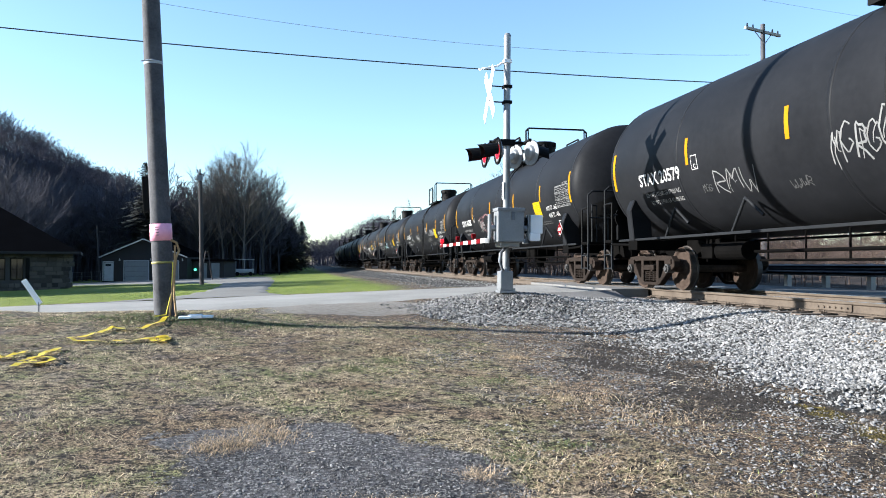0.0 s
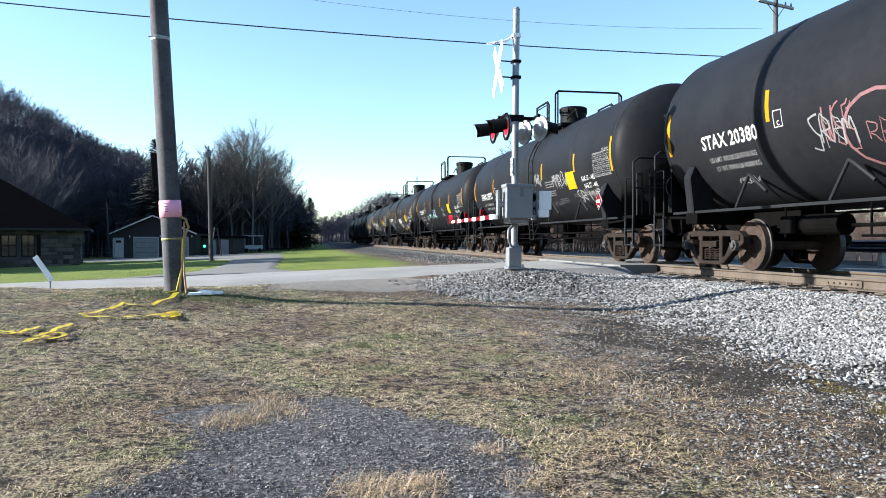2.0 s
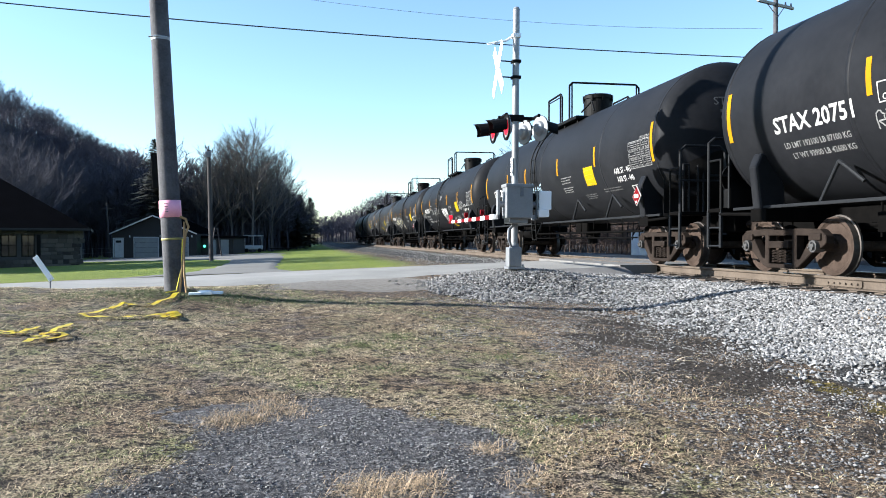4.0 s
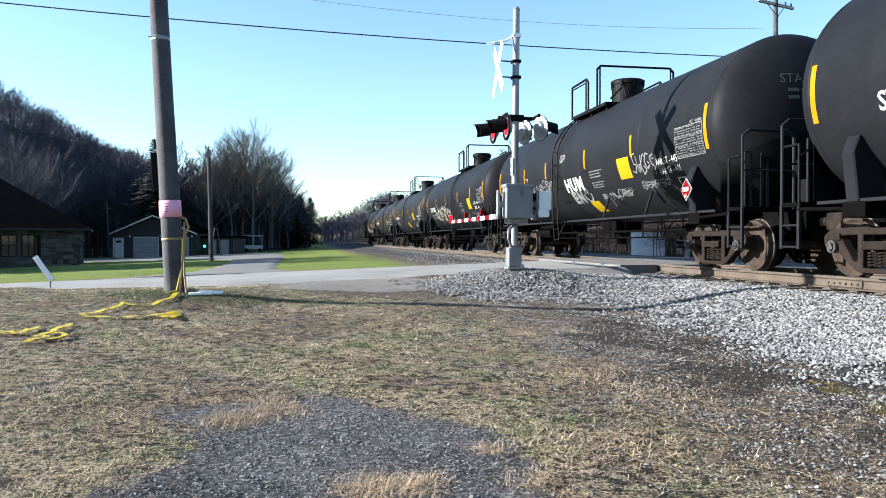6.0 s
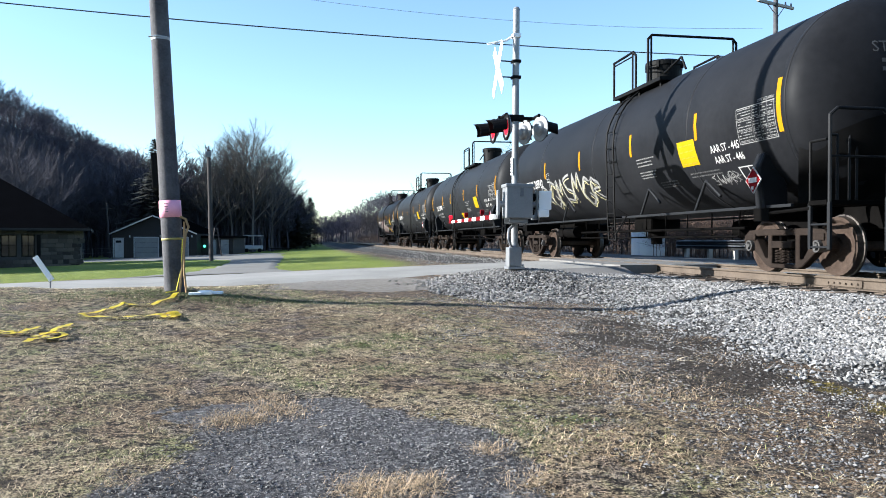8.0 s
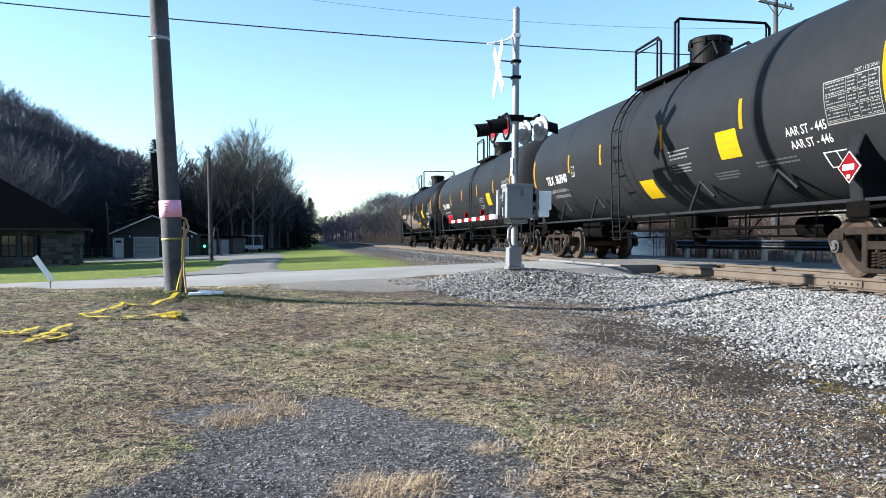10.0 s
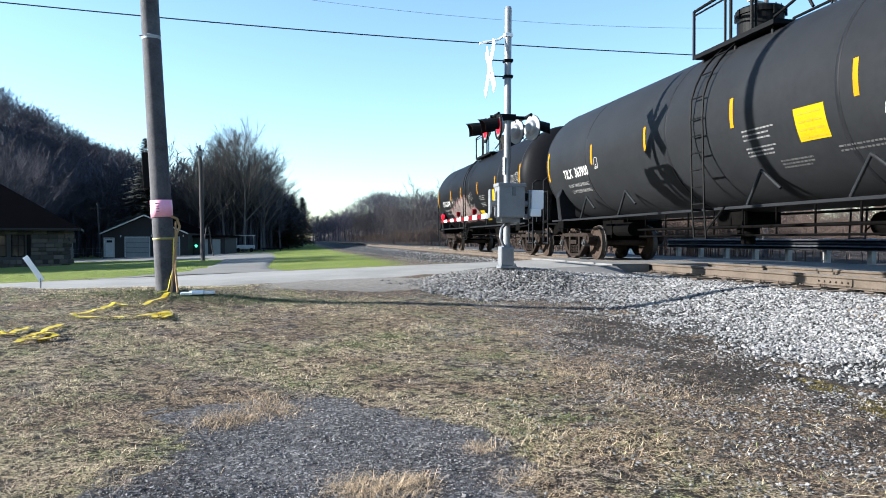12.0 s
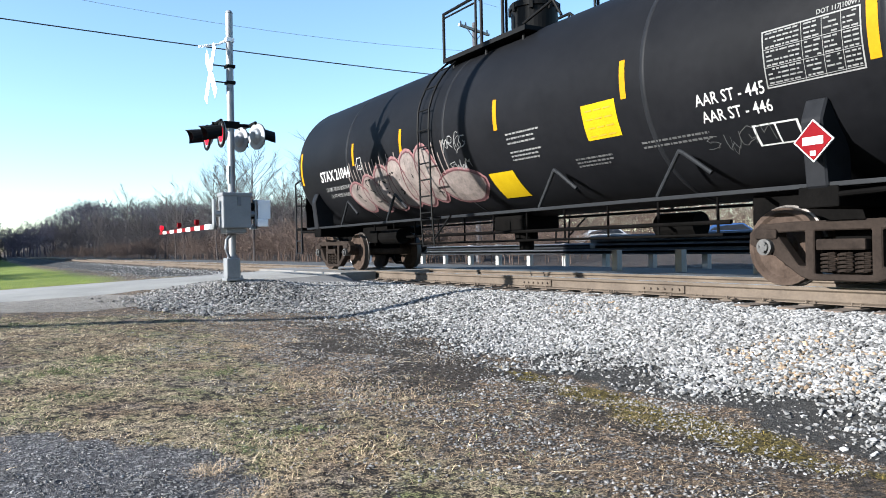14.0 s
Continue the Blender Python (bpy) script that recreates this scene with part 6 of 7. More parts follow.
def bare_tree(seed, high, limbs=9, boughs=5, twigs=6, lean=0.5, thick=0.014, fine=0.07):
    """Vertices and faces of a leafless tree: tapered trunk, limbs, boughs and fine twigs."""
    rd = random.Random(seed)
    vs, fs = [], []

    def seg(a, b, ra, rb, n=4):
        d = (b - a).normalized()
        u = d.orthogonal().normalized()
        w = d.cross(u)
        i = len(vs)
        for c, r in ((a, ra), (b, rb)):
            for k in range(n):
                t = 6.283 * k / n
                vs.append(c + (u * math.cos(t) + w * math.sin(t)) * r)
        for k in range(n):
            fs.append((i + k, i + (k + 1) % n, i + n + (k + 1) % n, i + n + k))

    def sprig(a, b, r):
        d = b - a
        u = d.orthogonal().normalized() * r
        i = len(vs)
        vs.extend([a + u, a - u, b])
        fs.append((i, i + 1, i + 2))

    r0 = high * thick
    trunk = [Vector((0, 0, -0.5))]
    for k in range(1, 6):
        trunk.append(Vector((rd.uniform(-1, 1) * 0.02 * high, rd.uniform(-1, 1) * 0.02 * high, high * 0.85 * k / 5)))
    for k in range(5):
        seg(trunk[k], trunk[k + 1], r0 * (1 - k * 0.18), r0 * (1 - (k + 1) * 0.18), 6)
    for l in range(limbs):
        u = 0.28 + 0.7 * l / limbs
        k = min(4, int(u * 5))
        a = trunk[k].lerp(trunk[k + 1], u * 5 - k)
        t = l * 2.4 + rd.uniform(-0.4, 0.4)
        ln = high * (0.42 - 0.26 * u) * rd.uniform(0.8, 1.25)
        d = Vector((math.cos(t) * lean * 1.4, math.sin(t) * lean * 1.4, 0.55 + 0.5 * u)).normalized()
        b = a + d * ln
        seg(a, b, r0 * 0.42 * (1.1 - u * 0.7), r0 * 0.14, 4)
        for m_ in range(boughs):
            v = 0.3 + 0.7 * (m_ + 1) / boughs
            p = a.lerp(b, v)
            d2 = (d + Vector((rd.uniform(-1, 1), rd.uniform(-1, 1), rd.uniform(-0.2, 0.9))) * 0.7).normalized()
            q = p + d2 * ln * rd.uniform(0.35, 0.6)
            seg(p, q, r0 * 0.12, r0 * 0.05, 3)
            for n_ in range(twigs):
                w = 0.25 + 0.75 * (n_ + 1) / twigs
                s = p.lerp(q, w)
                d3 = (d2 + Vector((rd.uniform(-1, 1), rd.uniform(-1, 1), rd.uniform(-0.4, 0.8)))).normalized()
                sprig(s, s + d3 * ln * rd.uniform(0.2, 0.4), r0 * fine)
    return np.array([tuple(v) for v in vs]), fs


def scatter(name, kinds, spots, material, label, category, kind="stuff"):
    """Many copies of a few shapes as one mesh."""
    vv, ff, off = [], [], 0
    for k, (x, y, s, sz) in enumerate(spots):
        v, f = kinds[k % len(kinds)]
        t = k * 2.399
        c, si = math.cos(t), math.sin(t)
        w = np.stack([(v[:, 0] * c - v[:, 1] * si) * s + x, (v[:, 0] * si + v[:, 1] * c) * s + y, v[:, 2] * sz + float(height(x, y))], -1)
        vv.append(w)
        ff += [tuple(i + off for i in q) for q in f]
        off += len(v)
    me = bpy.data.meshes.new(name)
    me.from_pydata(np.concatenate(vv).tolist(), [], ff)
    me.update()
    return tagged(part_of(name, me, material), label, category, kind=kind)


far_kinds = [bare_tree(50 + k, 12, 11, 4, 6, 0.62, 0.012, 0.26) for k in range(5)]
mid_kinds = [bare_tree(60 + k, 12, 12, 5, 6, 0.55, 0.011, 0.13) for k in range(5)]
tr = random.Random(12)
spots = []
while len(spots) < 1250:
    y = tr.uniform(105, 620)
    x = -tr.uniform(30, 30 + 150)
    if -x / y > 0.5 or -x / y < 0.06:
        continue
    spots.append((x, y, tr.uniform(1.0, 1.7), tr.uniform(0.85, 1.3)))
scatter("hill_woods", far_kinds, spots, HILLWOOD, "bare winter woods on the hillside, tinted purplish for haze and shade", "woods")
spots = [(tr.uniform(-52, -28), tr.uniform(76, 106), tr.uniform(0.8, 1.15), tr.uniform(0.8, 1.2)) for _ in range(150)]
# these stand out of view, added to throw shade on house and lawn
spots += [(tr.uniform(-54, -36), tr.uniform(45, 76), tr.uniform(0.7, 0.95), tr.uniform(0.65, 0.85)) for _ in range(120)]
scatter("house_woods", mid_kinds, spots, BARK, "bare dark winter woods behind the stone house, some added unseen to shade it", "woods")
spots = []
while len(spots) < 560:
    y = 104 + 130 * tr.random() ** 2
    x = tr.uniform(-42, min(1.0, -5.0 + 0.04 * (y - 104)))
    spots.append((x, y, tr.uniform(0.8, 1.25), tr.uniform(0.7, 1.2)))
for _ in range(70):
    y = tr.uniform(106, 150)
    spots.append((tr.uniform(-5.5, -2.5 + 0.05 * (y - 106)), y, tr.uniform(0.6, 0.85), tr.uniform(0.5, 0.8)))
scatter("valley_woods", far_kinds, spots, BARK, "bare dark winter woods at the end of the lawn", "woods")
spots = []
while len(spots) < 680:
    y = tr.uniform(44, 420)
    x = tr.uniform(17.0 + max(0, 0.012 * (y - 60)), 26 + 0.3 * y)
    s = tr.choice((0.34, 0.42, 0.42, 0.5, 0.5, 0.66)) * tr.uniform(0.85, 1.15) + 0.0012 * y
    spots.append((x, y, s, s * tr.uniform(0.9, 1.2)))
scatter("trackside_woods", mid_kinds, spots, BARK_GREY, "scrubby bare woods along the line", "woods")
shrub_kinds = [bare_tree(80 + k, 2.2, 16, 6, 5, 1.1, 0.010, 0.16) for k in range(3)]
spots = []
while len(spots) < 900:
    y = 33 + 250 * tr.random() ** 1.4
    x = tr.uniform(16.6, 19.5 + 0.06 * y)
    spots.append((x, y, tr.uniform(0.8, 1.6), tr.uniform(0.5, 1.5)))
scatter("trackside_brush", shrub_kinds, spots, BRUSH, "dry brown brush along the line", "brush")
spots = []
while len(spots) < 420:
    x, y = tr.uniform(18.5, 42), tr.uniform(8, 70)
    if math.degrees(math.atan2(x, y)) < 42:
        spots.append((x, y, tr.uniform(0.8, 1.5), tr.uniform(0.5, 1.1)))
scatter("bank_brush", shrub_kinds, spots, BRUSH, "reddish brown brush behind the guardrail", "brush")
spots = [(tr.uniform(42, 80), tr.uniform(0, 75), tr.uniform(1.2, 2.6), tr.uniform(1.4, 3.2)) for _ in range(420)]
scatter("roadside_brush", shrub_kinds, spots, BRUSH, "dry brush past the parked cars", "brush")
spots = [(tr.uniform(-120, 300), tr.uniform(300, 640), tr.uniform(1.2, 1.8), tr.uniform(0.9, 1.3)) for _ in range(760)]
spots += [(tr.uniform(6, 170), tr.uniform(300, 540), tr.uniform(0.9, 1.5), tr.uniform(0.6, 1.1)) for _ in range(420)]
scatter("distant_woods", far_kinds, spots, HILLWOOD, "distant bare woods down the valley", "woods")


def grow_tree(name, seed, x, y, high, material, label, **kw):
    v, f = bare_tree(seed, high, **kw)
    root = thing(name, label, "tree", "", pose(x, y, float(height(x, y))))
    me = bpy.data.meshes.new("crown")
    me.from_pydata(v.tolist(), [], f)
    me.update()
    part_of("crown", me, material, root)
    return root


for seed, x, y, high, label in ((5, -7.2, 99, 15.8, "tall leafless pale grey tree behind the lawn"), (6, -10.0, 101, 14.8, "tall leafless pale tree behind the drive"),
                                (7, -4.8, 102, 13.2, "leafless grey tree at the wood's edge"), (15, -12.4, 100, 12.6, "leafless spreading tree by the garage"), (16, -8.6, 103, 15.6, "tall slender leafless tree")):
    grow_tree("bare_tree", seed, x, y, high, PALEBARK, label, limbs=26, boughs=9, twigs=12, lean=0.45, thick=0.011, fine=0.075)
grow_tree("bare_tree", 8, 18.5, 66, 9.5, BARK_GREY, "bare spreading tree beside the line", limbs=16, boughs=8, twigs=8, lean=0.7, thick=0.014)
grow_tree("bare_tree", 9, 23.5, 58, 10.5, BARK_GREY, "bare spreading tree in the brush", limbs=16, boughs=8, twigs=8, lean=0.6, thick=0.013)


def conifer(x, y, high, seed):
    rd = random.Random(seed)
    root = thing("conifer", "dark green conifer, at the wood's edge or added unseen for shade", "tree", "conifers", pose(x, y, float(height(x, y))))
    bm = bmesh.new()
    rod(bm, (0, 0, -0.3), (0, 0, high * 0.95), high * 0.018, 0.03, 8)
    part("trunk", bm, BARK, root)
    vs, fs = [], []
    for k in range(420):
        u = (k + 0.5) / 420
        zc = high * (0.08 + 0.92 * u)
        rr = high * 0.26 * (1 - u) ** 0.6 * rd.uniform(0.35, 1.25) + 0.1
        t = k * 2.399
        tip = Vector((math.cos(t) * rr, math.sin(t) * rr, zc - rr * 0.25))
        base = Vector((0, 0, zc + 0.1))
        for j in range(7):
            v = 0.25 + 0.75 * j / 6
            p = base.lerp(tip, v)
            w = (1.15 - v) * 0.3 * rr + 0.12
            a = p + Vector((-math.sin(t) * w, math.cos(t) * w, rd.uniform(-0.12, 0.05)))
            b = p - Vector((-math.sin(t) * w, math.cos(t) * w, rd.uniform(-0.12, 0.05)))
            c = p + (tip - base).normalized() * 0.22 * rr + Vector((0, 0, 0.1))
            i = len(vs)
            vs += [tuple(a), tuple(b), tuple(c)]
            fs.append((i, i + 1, i + 2))
    me = bpy.data.meshes.new("crown")
    me.from_pydata(vs, [], fs)
    me.update()
    part_of("crown", me, NEEDLE, root)


for x, y, hgt in ((-1.4, 122, 8.5), (0.2, 140, 9.0), (-19.0, 99, 14.5), (-1.8, 112, 5.5), (-3.2, 112, 9.0), (-5.0, 116, 9.5),
                  # five unseen conifers left of the view, added to cast the lawn's shadow strip
                  (-31.0, 38.5, 13.5), (-32.5, 41.0, 14.5), (-30.5, 43.5, 13.0), (-32.0, 46.0, 15.0), (-31.0, 48.5, 14.0)):
    conifer(x, y, hgt, int(x * 10) + 7)

# ---- stones and grass ----


def pebble(seed):
    """An angular crushed stone: the hull of a few scattered points."""
    rd = random.Random(seed)
    bm = bmesh.new()
    while len(bm.verts) < 11:
        d = Vector((rd.gauss(0, 1), rd.gauss(0, 1), rd.gauss(0, 1))).normalized() * rd.uniform(0.48, 0.66)
        bm.verts.new((d.x * 1.1, d.y * 0.9, d.z * 0.75))
    bmesh.ops.convex_hull(bm, input=bm.verts[:])
    bmesh.ops.delete(bm, geom=[v for v in bm.verts if not v.link_faces], context="VERTS")
    bmesh.ops.recalc_face_normals(bm, faces=bm.faces[:])
    bm.verts.index_update()
    v = np.array([tuple(q.co) for q in bm.verts])
    f = [tuple(q.index for q in p.verts) for p in bm.faces]
    bm.free()
    return v, np.array(f)


PEBBLES = [pebble(k) for k in range(10)]


def strew(name, xy, sizes, material, label, seed=1, sink=0.15):
    """Loose stones on the ground as one mesh."""
    rg = np.random.default_rng(seed)
    n = len(xy)
    pick = rg.integers(0, 10, n)
    zs = height(xy[:, 0], xy[:, 1]) + sizes * sink
    vv, ff, off = [], [], 0
    for k in range(10):
        sel = np.where(pick == k)[0]
        v, f = PEBBLES[k]
        t = rg.uniform(0, 6.28, len(sel))
        c, s = np.cos(t)[:, None], np.sin(t)[:, None]
        sx = sizes[sel][:, None] * rg.uniform(0.8, 1.3, (len(sel), 1))
        x = (v[None, :, 0] * c - v[None, :, 1] * s) * sx + xy[sel, 0][:, None]
        y = (v[None, :, 0] * s + v[None, :, 1] * c) * sx + xy[sel, 1][:, None]
        tilt = rg.uniform(-0.5, 0.5, (len(sel), 1))
        z = (v[None, :, 2] + tilt * v[None, :, 0]) * sizes[sel][:, None] + zs[sel][:, None]
        vv.append(np.stack([x, y, z], -1).reshape(-1, 3))
        ff.append((f[None] + (np.arange(len(sel)) * len(v))[:, None, None]).reshape(-1, 3) + off)
        off += len(sel) * len(v)
    me = bpy.data.meshes.new(name)
    me.from_pydata(np.concatenate(vv).tolist(), [], np.concatenate(ff).tolist())
    me.update()
    return tagged(part_of(name, me, material), label, "gravel", kind="stuff")


def spread(n, x0, x1, y0, y1, keep, seed):
    rg = np.random.default_rng(seed)
    xy = np.stack([rg.uniform(x0, x1, n), rg.uniform(y0, y1, n)], -1)
    p = keep(xy)
    return xy[rg.uniform(0, 1, n) < p]


def patchy(q):
    return np.clip(np.maximum(zone(q, 0.15, 4.2, 1.15, 1.8), zone(q, -0.62, 5.6, 0.5, 0.35, 0.6)), 0, 1)


def stony(q):
    return smooth01(0.8, 3.8, q[:, 0] + 0.8 * wavy(q[:, 0], q[:, 1], 1.3)) * (0.25 + 0.75 * smooth01(-0.3, 0.4, wavy(q[:, 0], q[:, 1], 2.7)))


def sizes(n, lo, hi, seed):
    return lo + (hi - lo) * np.random.default_rng(seed).uniform(0, 1, n) ** 1.8


xy = spread(88000, 3.6, 7.7, 2.5, 16.0, lambda q: smooth01(3.9, 5.9, q[:, 0] - 0.5 * smooth01(7.0, 5.0, q[:, 1]) + 0.35 * wavy(q[:, 0], q[:, 1], 2.0) + 0.25 * wavy(q[:, 0], q[:, 1], 6.0)) ** 2.2 * np.clip(1.2 - q[:, 1] / 22, 0.35, 1), 1)
strew("ballast", xy, sizes(len(xy), 0.017, 0.054, 2), STONE_W, "pale grey limestone ballast beside the track", 3)
xy = spread(60000, 4.3, 7.7, 2.3, 9.0, lambda q: smooth01(4.7, 5.6, q[:, 0] - 0.3 * smooth01(7.0, 5.0, q[:, 1]) + 0.35 * wavy(q[:, 0], q[:, 1], 2.0) + 0.25 * wavy(q[:, 0], q[:, 1], 6.0)) * np.clip(1.15 - q[:, 1] / 14, 0.3, 1), 91)
strew("upper_ballast", xy, sizes(len(xy), 0.016, 0.046, 92), STONE_W, "pale crushed limestone on the near slope of the track", 93, 0.4)
xy = spread(9000, 4.9, 7.3, 2.4, 8.6, lambda q: np.clip(zone(q, 6.05, 3.8, 0.5, 0.9, 0.9), 0, 1) * 0.8 + 0.22 * np.clip(zone(q, 6.7, 7.6, 0.4, 0.7), 0, 1), 4)
strew("tan_ballast", xy, sizes(len(xy), 0.016, 0.042, 5), STONE_T, "tan stained ballast stones", 6, 0.6)
xy = spread(16000, 0.6, 6.5, 12.3, 16.2, lambda q: np.clip(zone(q, 4.0, 14.2, 2.0, 1.8), 0, 1), 7)
strew("mound_gravel", xy, sizes(len(xy), 0.022, 0.065, 8), STONE_D, "dirty grey gravel round the signal's base", 9)
xy = spread(5000, 1.5, 6.5, 12.3, 16.2, lambda q: np.clip(zone(q, 4.4, 14.2, 2.2, 1.8), 0, 1), 37)
strew("pale_mound_gravel", xy, sizes(len(xy), 0.022, 0.06, 38), STONE_W, "paler gravel round the signal's base", 39)
def dark_soil(q):
    return np.clip(np.maximum(zone(q, 4.1, 8.4, 0.9, 2.8, 1.0), zone(q, 3.6, 6.4, 0.8, 0.7, 1.0)), 0, 1)


xy = spread(70000, 0.2, 5.4, 2.6, 12.8, lambda q: stony(q) * 0.7 * (1 - 0.4 * dark_soil(q)), 10)
strew("loose_gravel", xy, sizes(len(xy), 0.006, 0.026, 11), STONE_D, "loose grey gravel in dead grass", 12)
xy = spread(26000, 0.2, 5.4, 2.6, 12.8, lambda q: stony(q) * 0.7 * (1 - 0.4 * dark_soil(q)), 26)
strew("pale_loose_gravel", xy, sizes(len(xy), 0.005, 0.024, 27), STONE_W, "loose pale stones in dead grass", 28)
xy = spread(30000, -1.3, 1.8, 2.4, 7.2, lambda q: patchy(q) * 0.7, 13)
strew("patch_gravel", xy, sizes(len(xy), 0.005, 0.017, 14), STONE_D, "fine dark gravel on a worn patch", 15)
xy = spread(5000, -1.4, 1.9, 2.4, 7.2, lambda q: patchy(q) * 0.6, 31)
strew("pale_patch_gravel", xy, sizes(len(xy), 0.005, 0.019, 32), STONE_W, "pale chips on a worn patch", 33)
xy = spread(9000, 7.2, 10.4, 3.0, 16.0, lambda q: 0.7 * np.ones(len(q)), 16)
strew("track_ballast", xy, sizes(len(xy), 0.03, 0.065, 17), STONE_W, "grey ballast between the ties", 18, 0.0)

xy = spread(4500, 3.6, 7.6, 23.3, 75.0, lambda q: smooth01(3.2, 5.0, q[:, 0] + 0.5 * wavy(q[:, 0], q[:, 1], 0.4)) * np.clip(1.3 - q[:, 1] / 60, 0.2, 1), 81)
strew("slope_gravel", xy, sizes(len(xy), 0.025, 0.07, 82), STONE_D, "grey brown gravel on the slope beside the line", 83)
xy = spread(16000, 6.3, 11.4, 23.3, 90.0, lambda q: (0.25 + 0.75 * smooth01(6.3, 7.3, q[:, 0])) * np.clip(1.3 - q[:, 1] / 70, 0.25, 1), 84)
strew("line_ballast", xy, sizes(len(xy), 0.03, 0.08, 85), STONE_W, "pale ballast along the line past the road", 86)


def blades(name, xy, lo, hi, material, label, seed, rise=0.2, wide=1.0):
    """Thin bent blades, lo to hi metres long; rise: how steeply they stand."""
    rg = np.random.default_rng(seed)
    n = len(xy)
    t = rg.uniform(0, 6.28, n)
    ln = rg.uniform(lo, hi, n)
    h = ln * rg.uniform(0.05, 1.0, n) * rise
    lean = np.sqrt(np.maximum(ln ** 2 - h ** 2, 0))
    w = rg.uniform(0.0009, 0.0021, n) * (0.7 + xy[:, 1] * 0.13) * wide
    z = height(xy[:, 0], xy[:, 1])
    dx, dy = np.cos(t), np.sin(t)
    ex, ey = -dy * w, dx * w
    top_z = z + h * rg.uniform(0.4, 1.0, n)
    mx, my, mz = xy[:, 0] + dx * lean * 0.45, xy[:, 1] + dy * lean * 0.45, z + h * 0.7
    pts = [np.stack(p, -1) for p in ((xy[:, 0] + ex, xy[:, 1] + ey, z - 0.005), (xy[:, 0] - ex, xy[:, 1] - ey, z - 0.005),
                                     (mx - ex * 0.8, my - ey * 0.8, mz), (mx + ex * 0.8, my + ey * 0.8, mz), (xy[:, 0] + dx * lean, xy[:, 1] + dy * lean, top_z))]
    v = np.stack(pts, 1).reshape(-1, 3)
    i = np.arange(n)[:, None] * 5
    f = (i + [0, 1, 2, 3]).tolist() + (i + [3, 2, 4]).tolist()
    me = bpy.data.meshes.new(name)
    me.from_pydata(v.tolist(), [], f)
    me.update()
    return tagged(part_of(name, me, material), label, "grass", kind="stuff")


def grassy(q):
    x, y = q[:, 0], q[:, 1]
    bare = np.maximum(zone(q, 0.15, 4.2, 1.15, 1.8), zone(q, -0.62, 5.6, 0.5, 0.35, 0.6))
    bare = np.maximum(bare, 0.8 * zone(q, 4.2, 8.4, 0.9, 2.6))
    right = 1 - 0.87 * smooth01(0.6, 3.6, x + 0.6 * wavy(x, y, 1.9))
    far = 1 - smooth01(12.4, 13.4, y + 0.5 * wavy(x, y, 1.0)) * smooth01(-1.5, 0.0, x)
    clump = smooth01(-0.3, 0.5, 0.8 * wavy(x, y, 1.3) + 0.8 * wavy(x + 2, y, 5.3) + 0.6 * wavy(x, y, 13.0))
    return np.clip((1 - bare) * right * far * (0.06 + 0.94 * clump) * (1 - smooth01(15.6, 16.4, y)) * (1 - smooth01(4.6, 5.2, x)), 0, 1)


xy = spread(270000, -7, 5.0, 2.4, 16.3, lambda q: grassy(q) * np.clip(1.2 - q[:, 1] / 16, 0.25, 1), 20)
blades("dead_grass", xy, 0.03, 0.10, STRAW, "matted straw-coloured dead grass", 21, 0.34, 0.75)
xy = spread(150000, -7, 4.0, 2.4, 16.3, lambda q: grassy(q) * smooth01(-0.1, 0.5, wavy(q[:, 0] + 3, q[:, 1], 0.9) + 0.4 * wavy(q[:, 0], q[:, 1], 3.3)), 22)
blades("green_grass", xy, 0.02, 0.06, TURF, "short dull green grass among straw", 23, 0.6)
xy = spread(75000, 0.3, 5.0, 2.4, 12.0, lambda q: 0.5 * smooth01(-0.2, 0.5, wavy(q[:, 0], q[:, 1] + 5, 1.7)) * (1 - 0.8 * smooth01(4.0, 4.8, q[:, 0])) * (1 - patchy(q)), 34)
blades("fallen_straw", xy, 0.04, 0.14, RUSTSTRAW, "dry straw strewn over gravel", 35, 0.25, 0.5)
seeds = spread(5200, -7, 4.8, 2.4, 15.8, grassy, 70)
rg_t = np.random.default_rng(71)
xy = (seeds[:, None, :] + rg_t.normal(0, 0.022, (len(seeds), 16, 2)) * (0.7 + 0.05 * seeds[:, None, 1:2])).reshape(-1, 2)
blades("grass_tussocks", xy, 0.03, 0.085, STRAW, "small tussocks of dry grass", 72, 0.5, 0.65)
tufts = np.concatenate([np.random.default_rng(60 + k).normal((cx, cy), s, (n, 2)) for k, (cx, cy, s, n) in enumerate((
    (-0.45, 5.5, 0.10, 700), (-0.62, 5.4, 0.10, 500), (-0.2, 5.65, 0.12, 600), (-0.3, 5.95, 0.12, 500), (0.3, 4.05, 0.10, 900), (0.5, 4.0, 0.10, 700), (0.62, 4.1, 0.06, 300), (1.1, 4.6, 0.06, 300), (1.25, 4.0, 0.12, 500),
    (1.5, 4.4, 0.2, 500), (2.5, 6.6, 0.25, 700), (2.9, 5.9, 0.25, 600), (2.6, 9.0, 0.06, 260), (-1.2, 4.4, 0.25, 700), (2.2, 4.6, 0.3, 600)))])
blades("straw_tufts", tufts, 0.04, 0.13, RUSTSTRAW, "tufts of pale dry straw", 24, 0.6, 0.6)

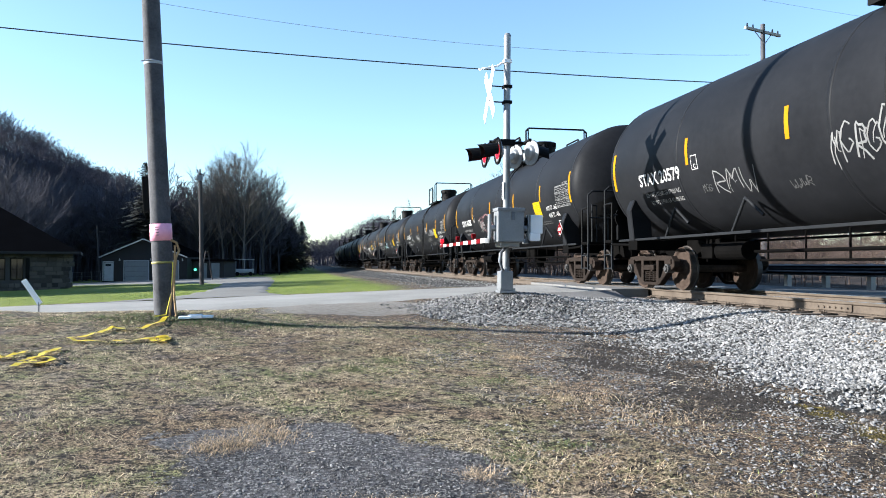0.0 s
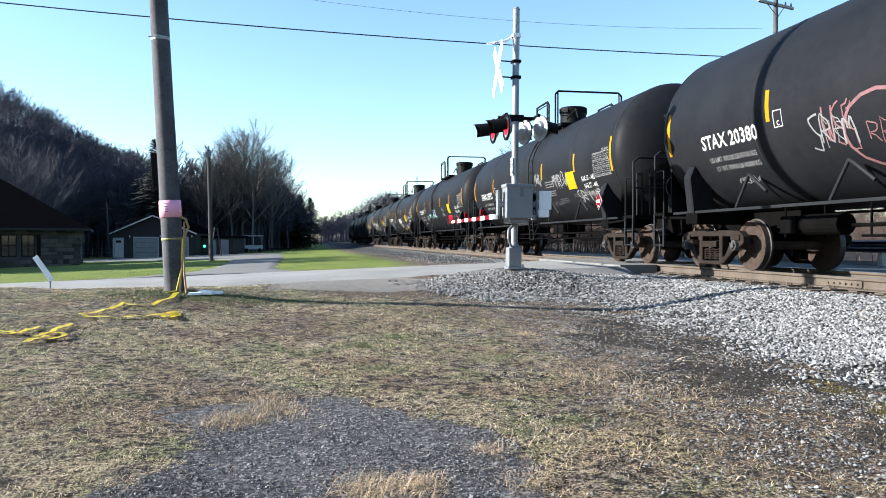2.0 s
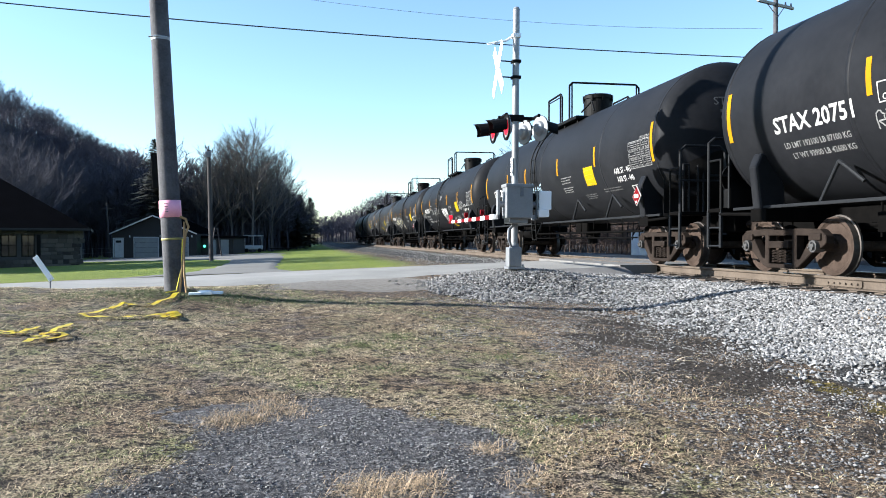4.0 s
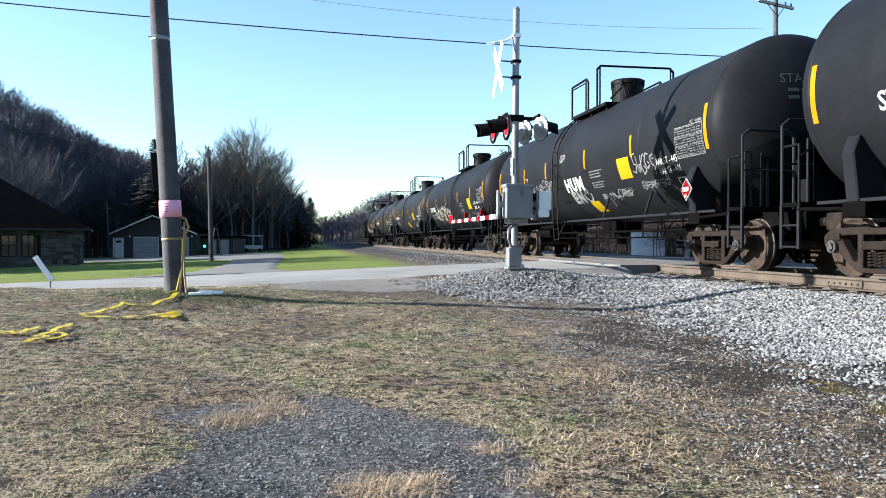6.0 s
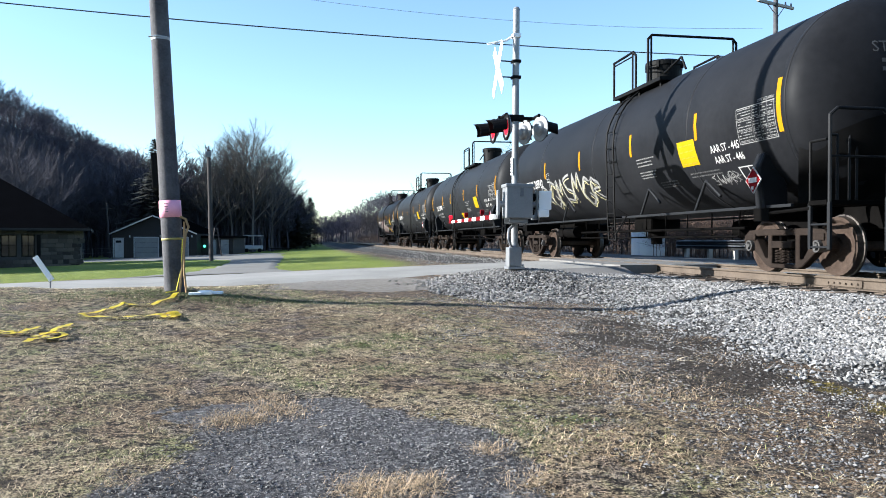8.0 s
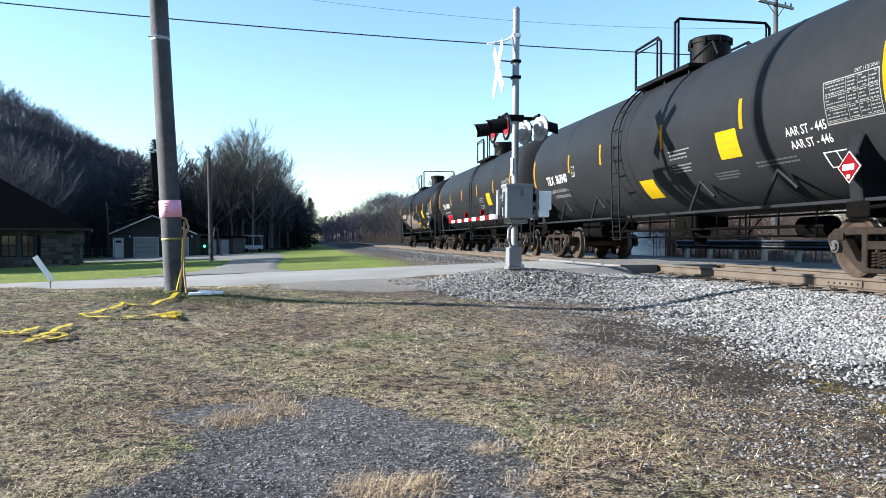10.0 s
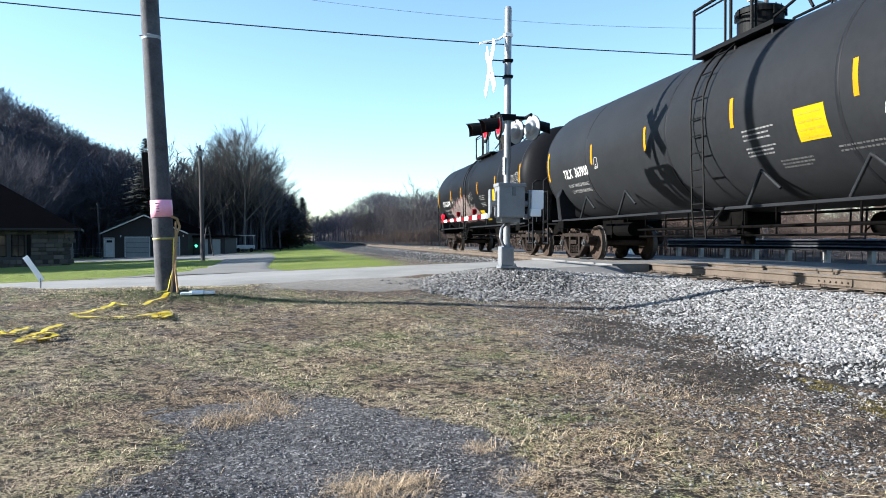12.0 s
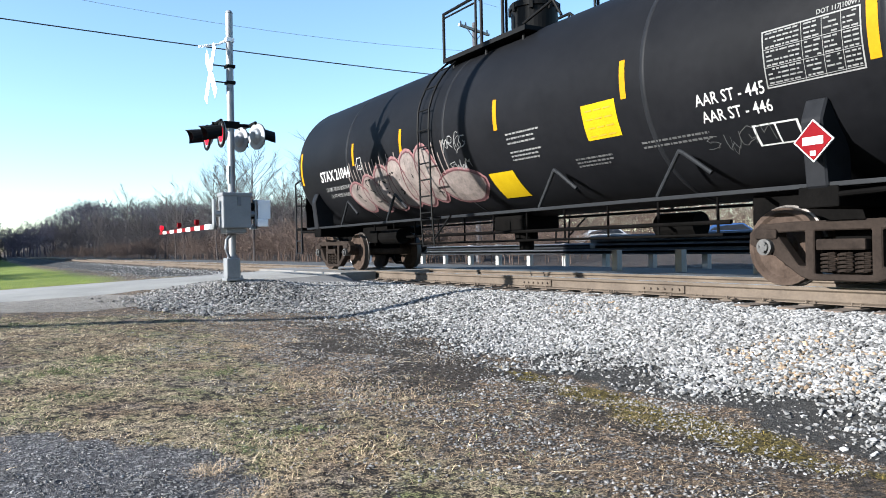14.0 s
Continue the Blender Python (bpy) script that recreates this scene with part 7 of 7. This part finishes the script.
weeds = np.concatenate([np.random.default_rng(160 + k).normal((cx, cy), (sx, sy), (n, 2)) for k, (cx, cy, sx, sy, n) in enumerate((
    (1.02, 8.82, 0.10, 0.12, 260), (0.74, 7.03, 0.12, 0.10, 170), (0.50, 7.10, 0.16, 0.10, 130), (0.05, 6.32, 0.16, 0.09, 120), (-0.19, 7.89, 0.2, 0.15, 160),
    (0.52, 8.25, 0.12, 0.1, 240), (2.01, 7.59, 0.10, 0.10, 220), (1.45, 4.9, 0.12, 0.08, 200), (1.9, 5.2, 0.12, 0.08, 200), (-1.4, 11.8, 0.6, 0.3, 2600), (-0.6, 12.1, 0.6, 0.25, 1500), (-2.6, 11.9, 0.7, 0.3, 1800)))])
blades("green_weeds", weeds, 0.02, 0.07, WEED, "small dark green weeds among the straw", 165, 0.7, 1.2)
xy = spread(9000, 3.9, 5.2, 2.4, 6.4, lambda q: np.clip(zone(q, 4.5, 4.1, 0.28, 1.7, 0.9), 0, 1), 170)
blades("yellow_moss", xy, 0.015, 0.05, MOSS, "yellowish moss and weeds along the stones' edge", 171, 0.4, 1.5)
xy = spread(420, -6.5, 4.6, 2.6, 12.0, lambda q: 0.25 + 0.75 * smooth01(1.0, 2.5, q[:, 0]), 172)
blades("long_stalks", xy, 0.15, 0.42, STRAW, "long dry stalks lying on the ground", 173, 0.12, 1.6)

# ---- cables overhead ----
cable("cable", (-21.5, 33.9, 11.9), (29.0, 35.8, 11.1), 0.55, 0.028, WIRE, "black overhead cable across the road")
cable("thin_wire", (-16.0, 32.5, 13.8), (22.0, 34.0, 12.0), 1.15, 0.009, GREYWIRE, "thin pale overhead wire")
cable("thin_wire", (2.0, 30.0, 15.2), (60.0, 42.0, 16.0), 0.6, 0.007, GREYWIRE, "thin pale high wire")


# ---- what moves ----
def motions():
    for i, car in enumerate(cars):
        walk(car, [(t, pose(TRACK_X, car_place(i, t), RAIL_Z)) for t in (0.0, 14.0)])
        for ob in car.children_recursive:
            if ob.name.startswith("wheelset"):
                y = ob.matrix_basis.translation.y
                step = 2 / 30
                turn = math.degrees(SPEED * step / 0.458)
                walk(ob, [(k * step, pose(0, y, 0.46, (turn * k + 40 * i) % 360, 0, 0)) for k in range(211)])
        for ob in (car, *(o for o in car.children_recursive if o.animation_data)):
            act = ob.animation_data
            for curve in act.action.layers[0].strips[0].channelbag(act.action_slot).fcurves:
                for key in curve.keyframe_points:
                    key.interpolation = "LINEAR"


motions()
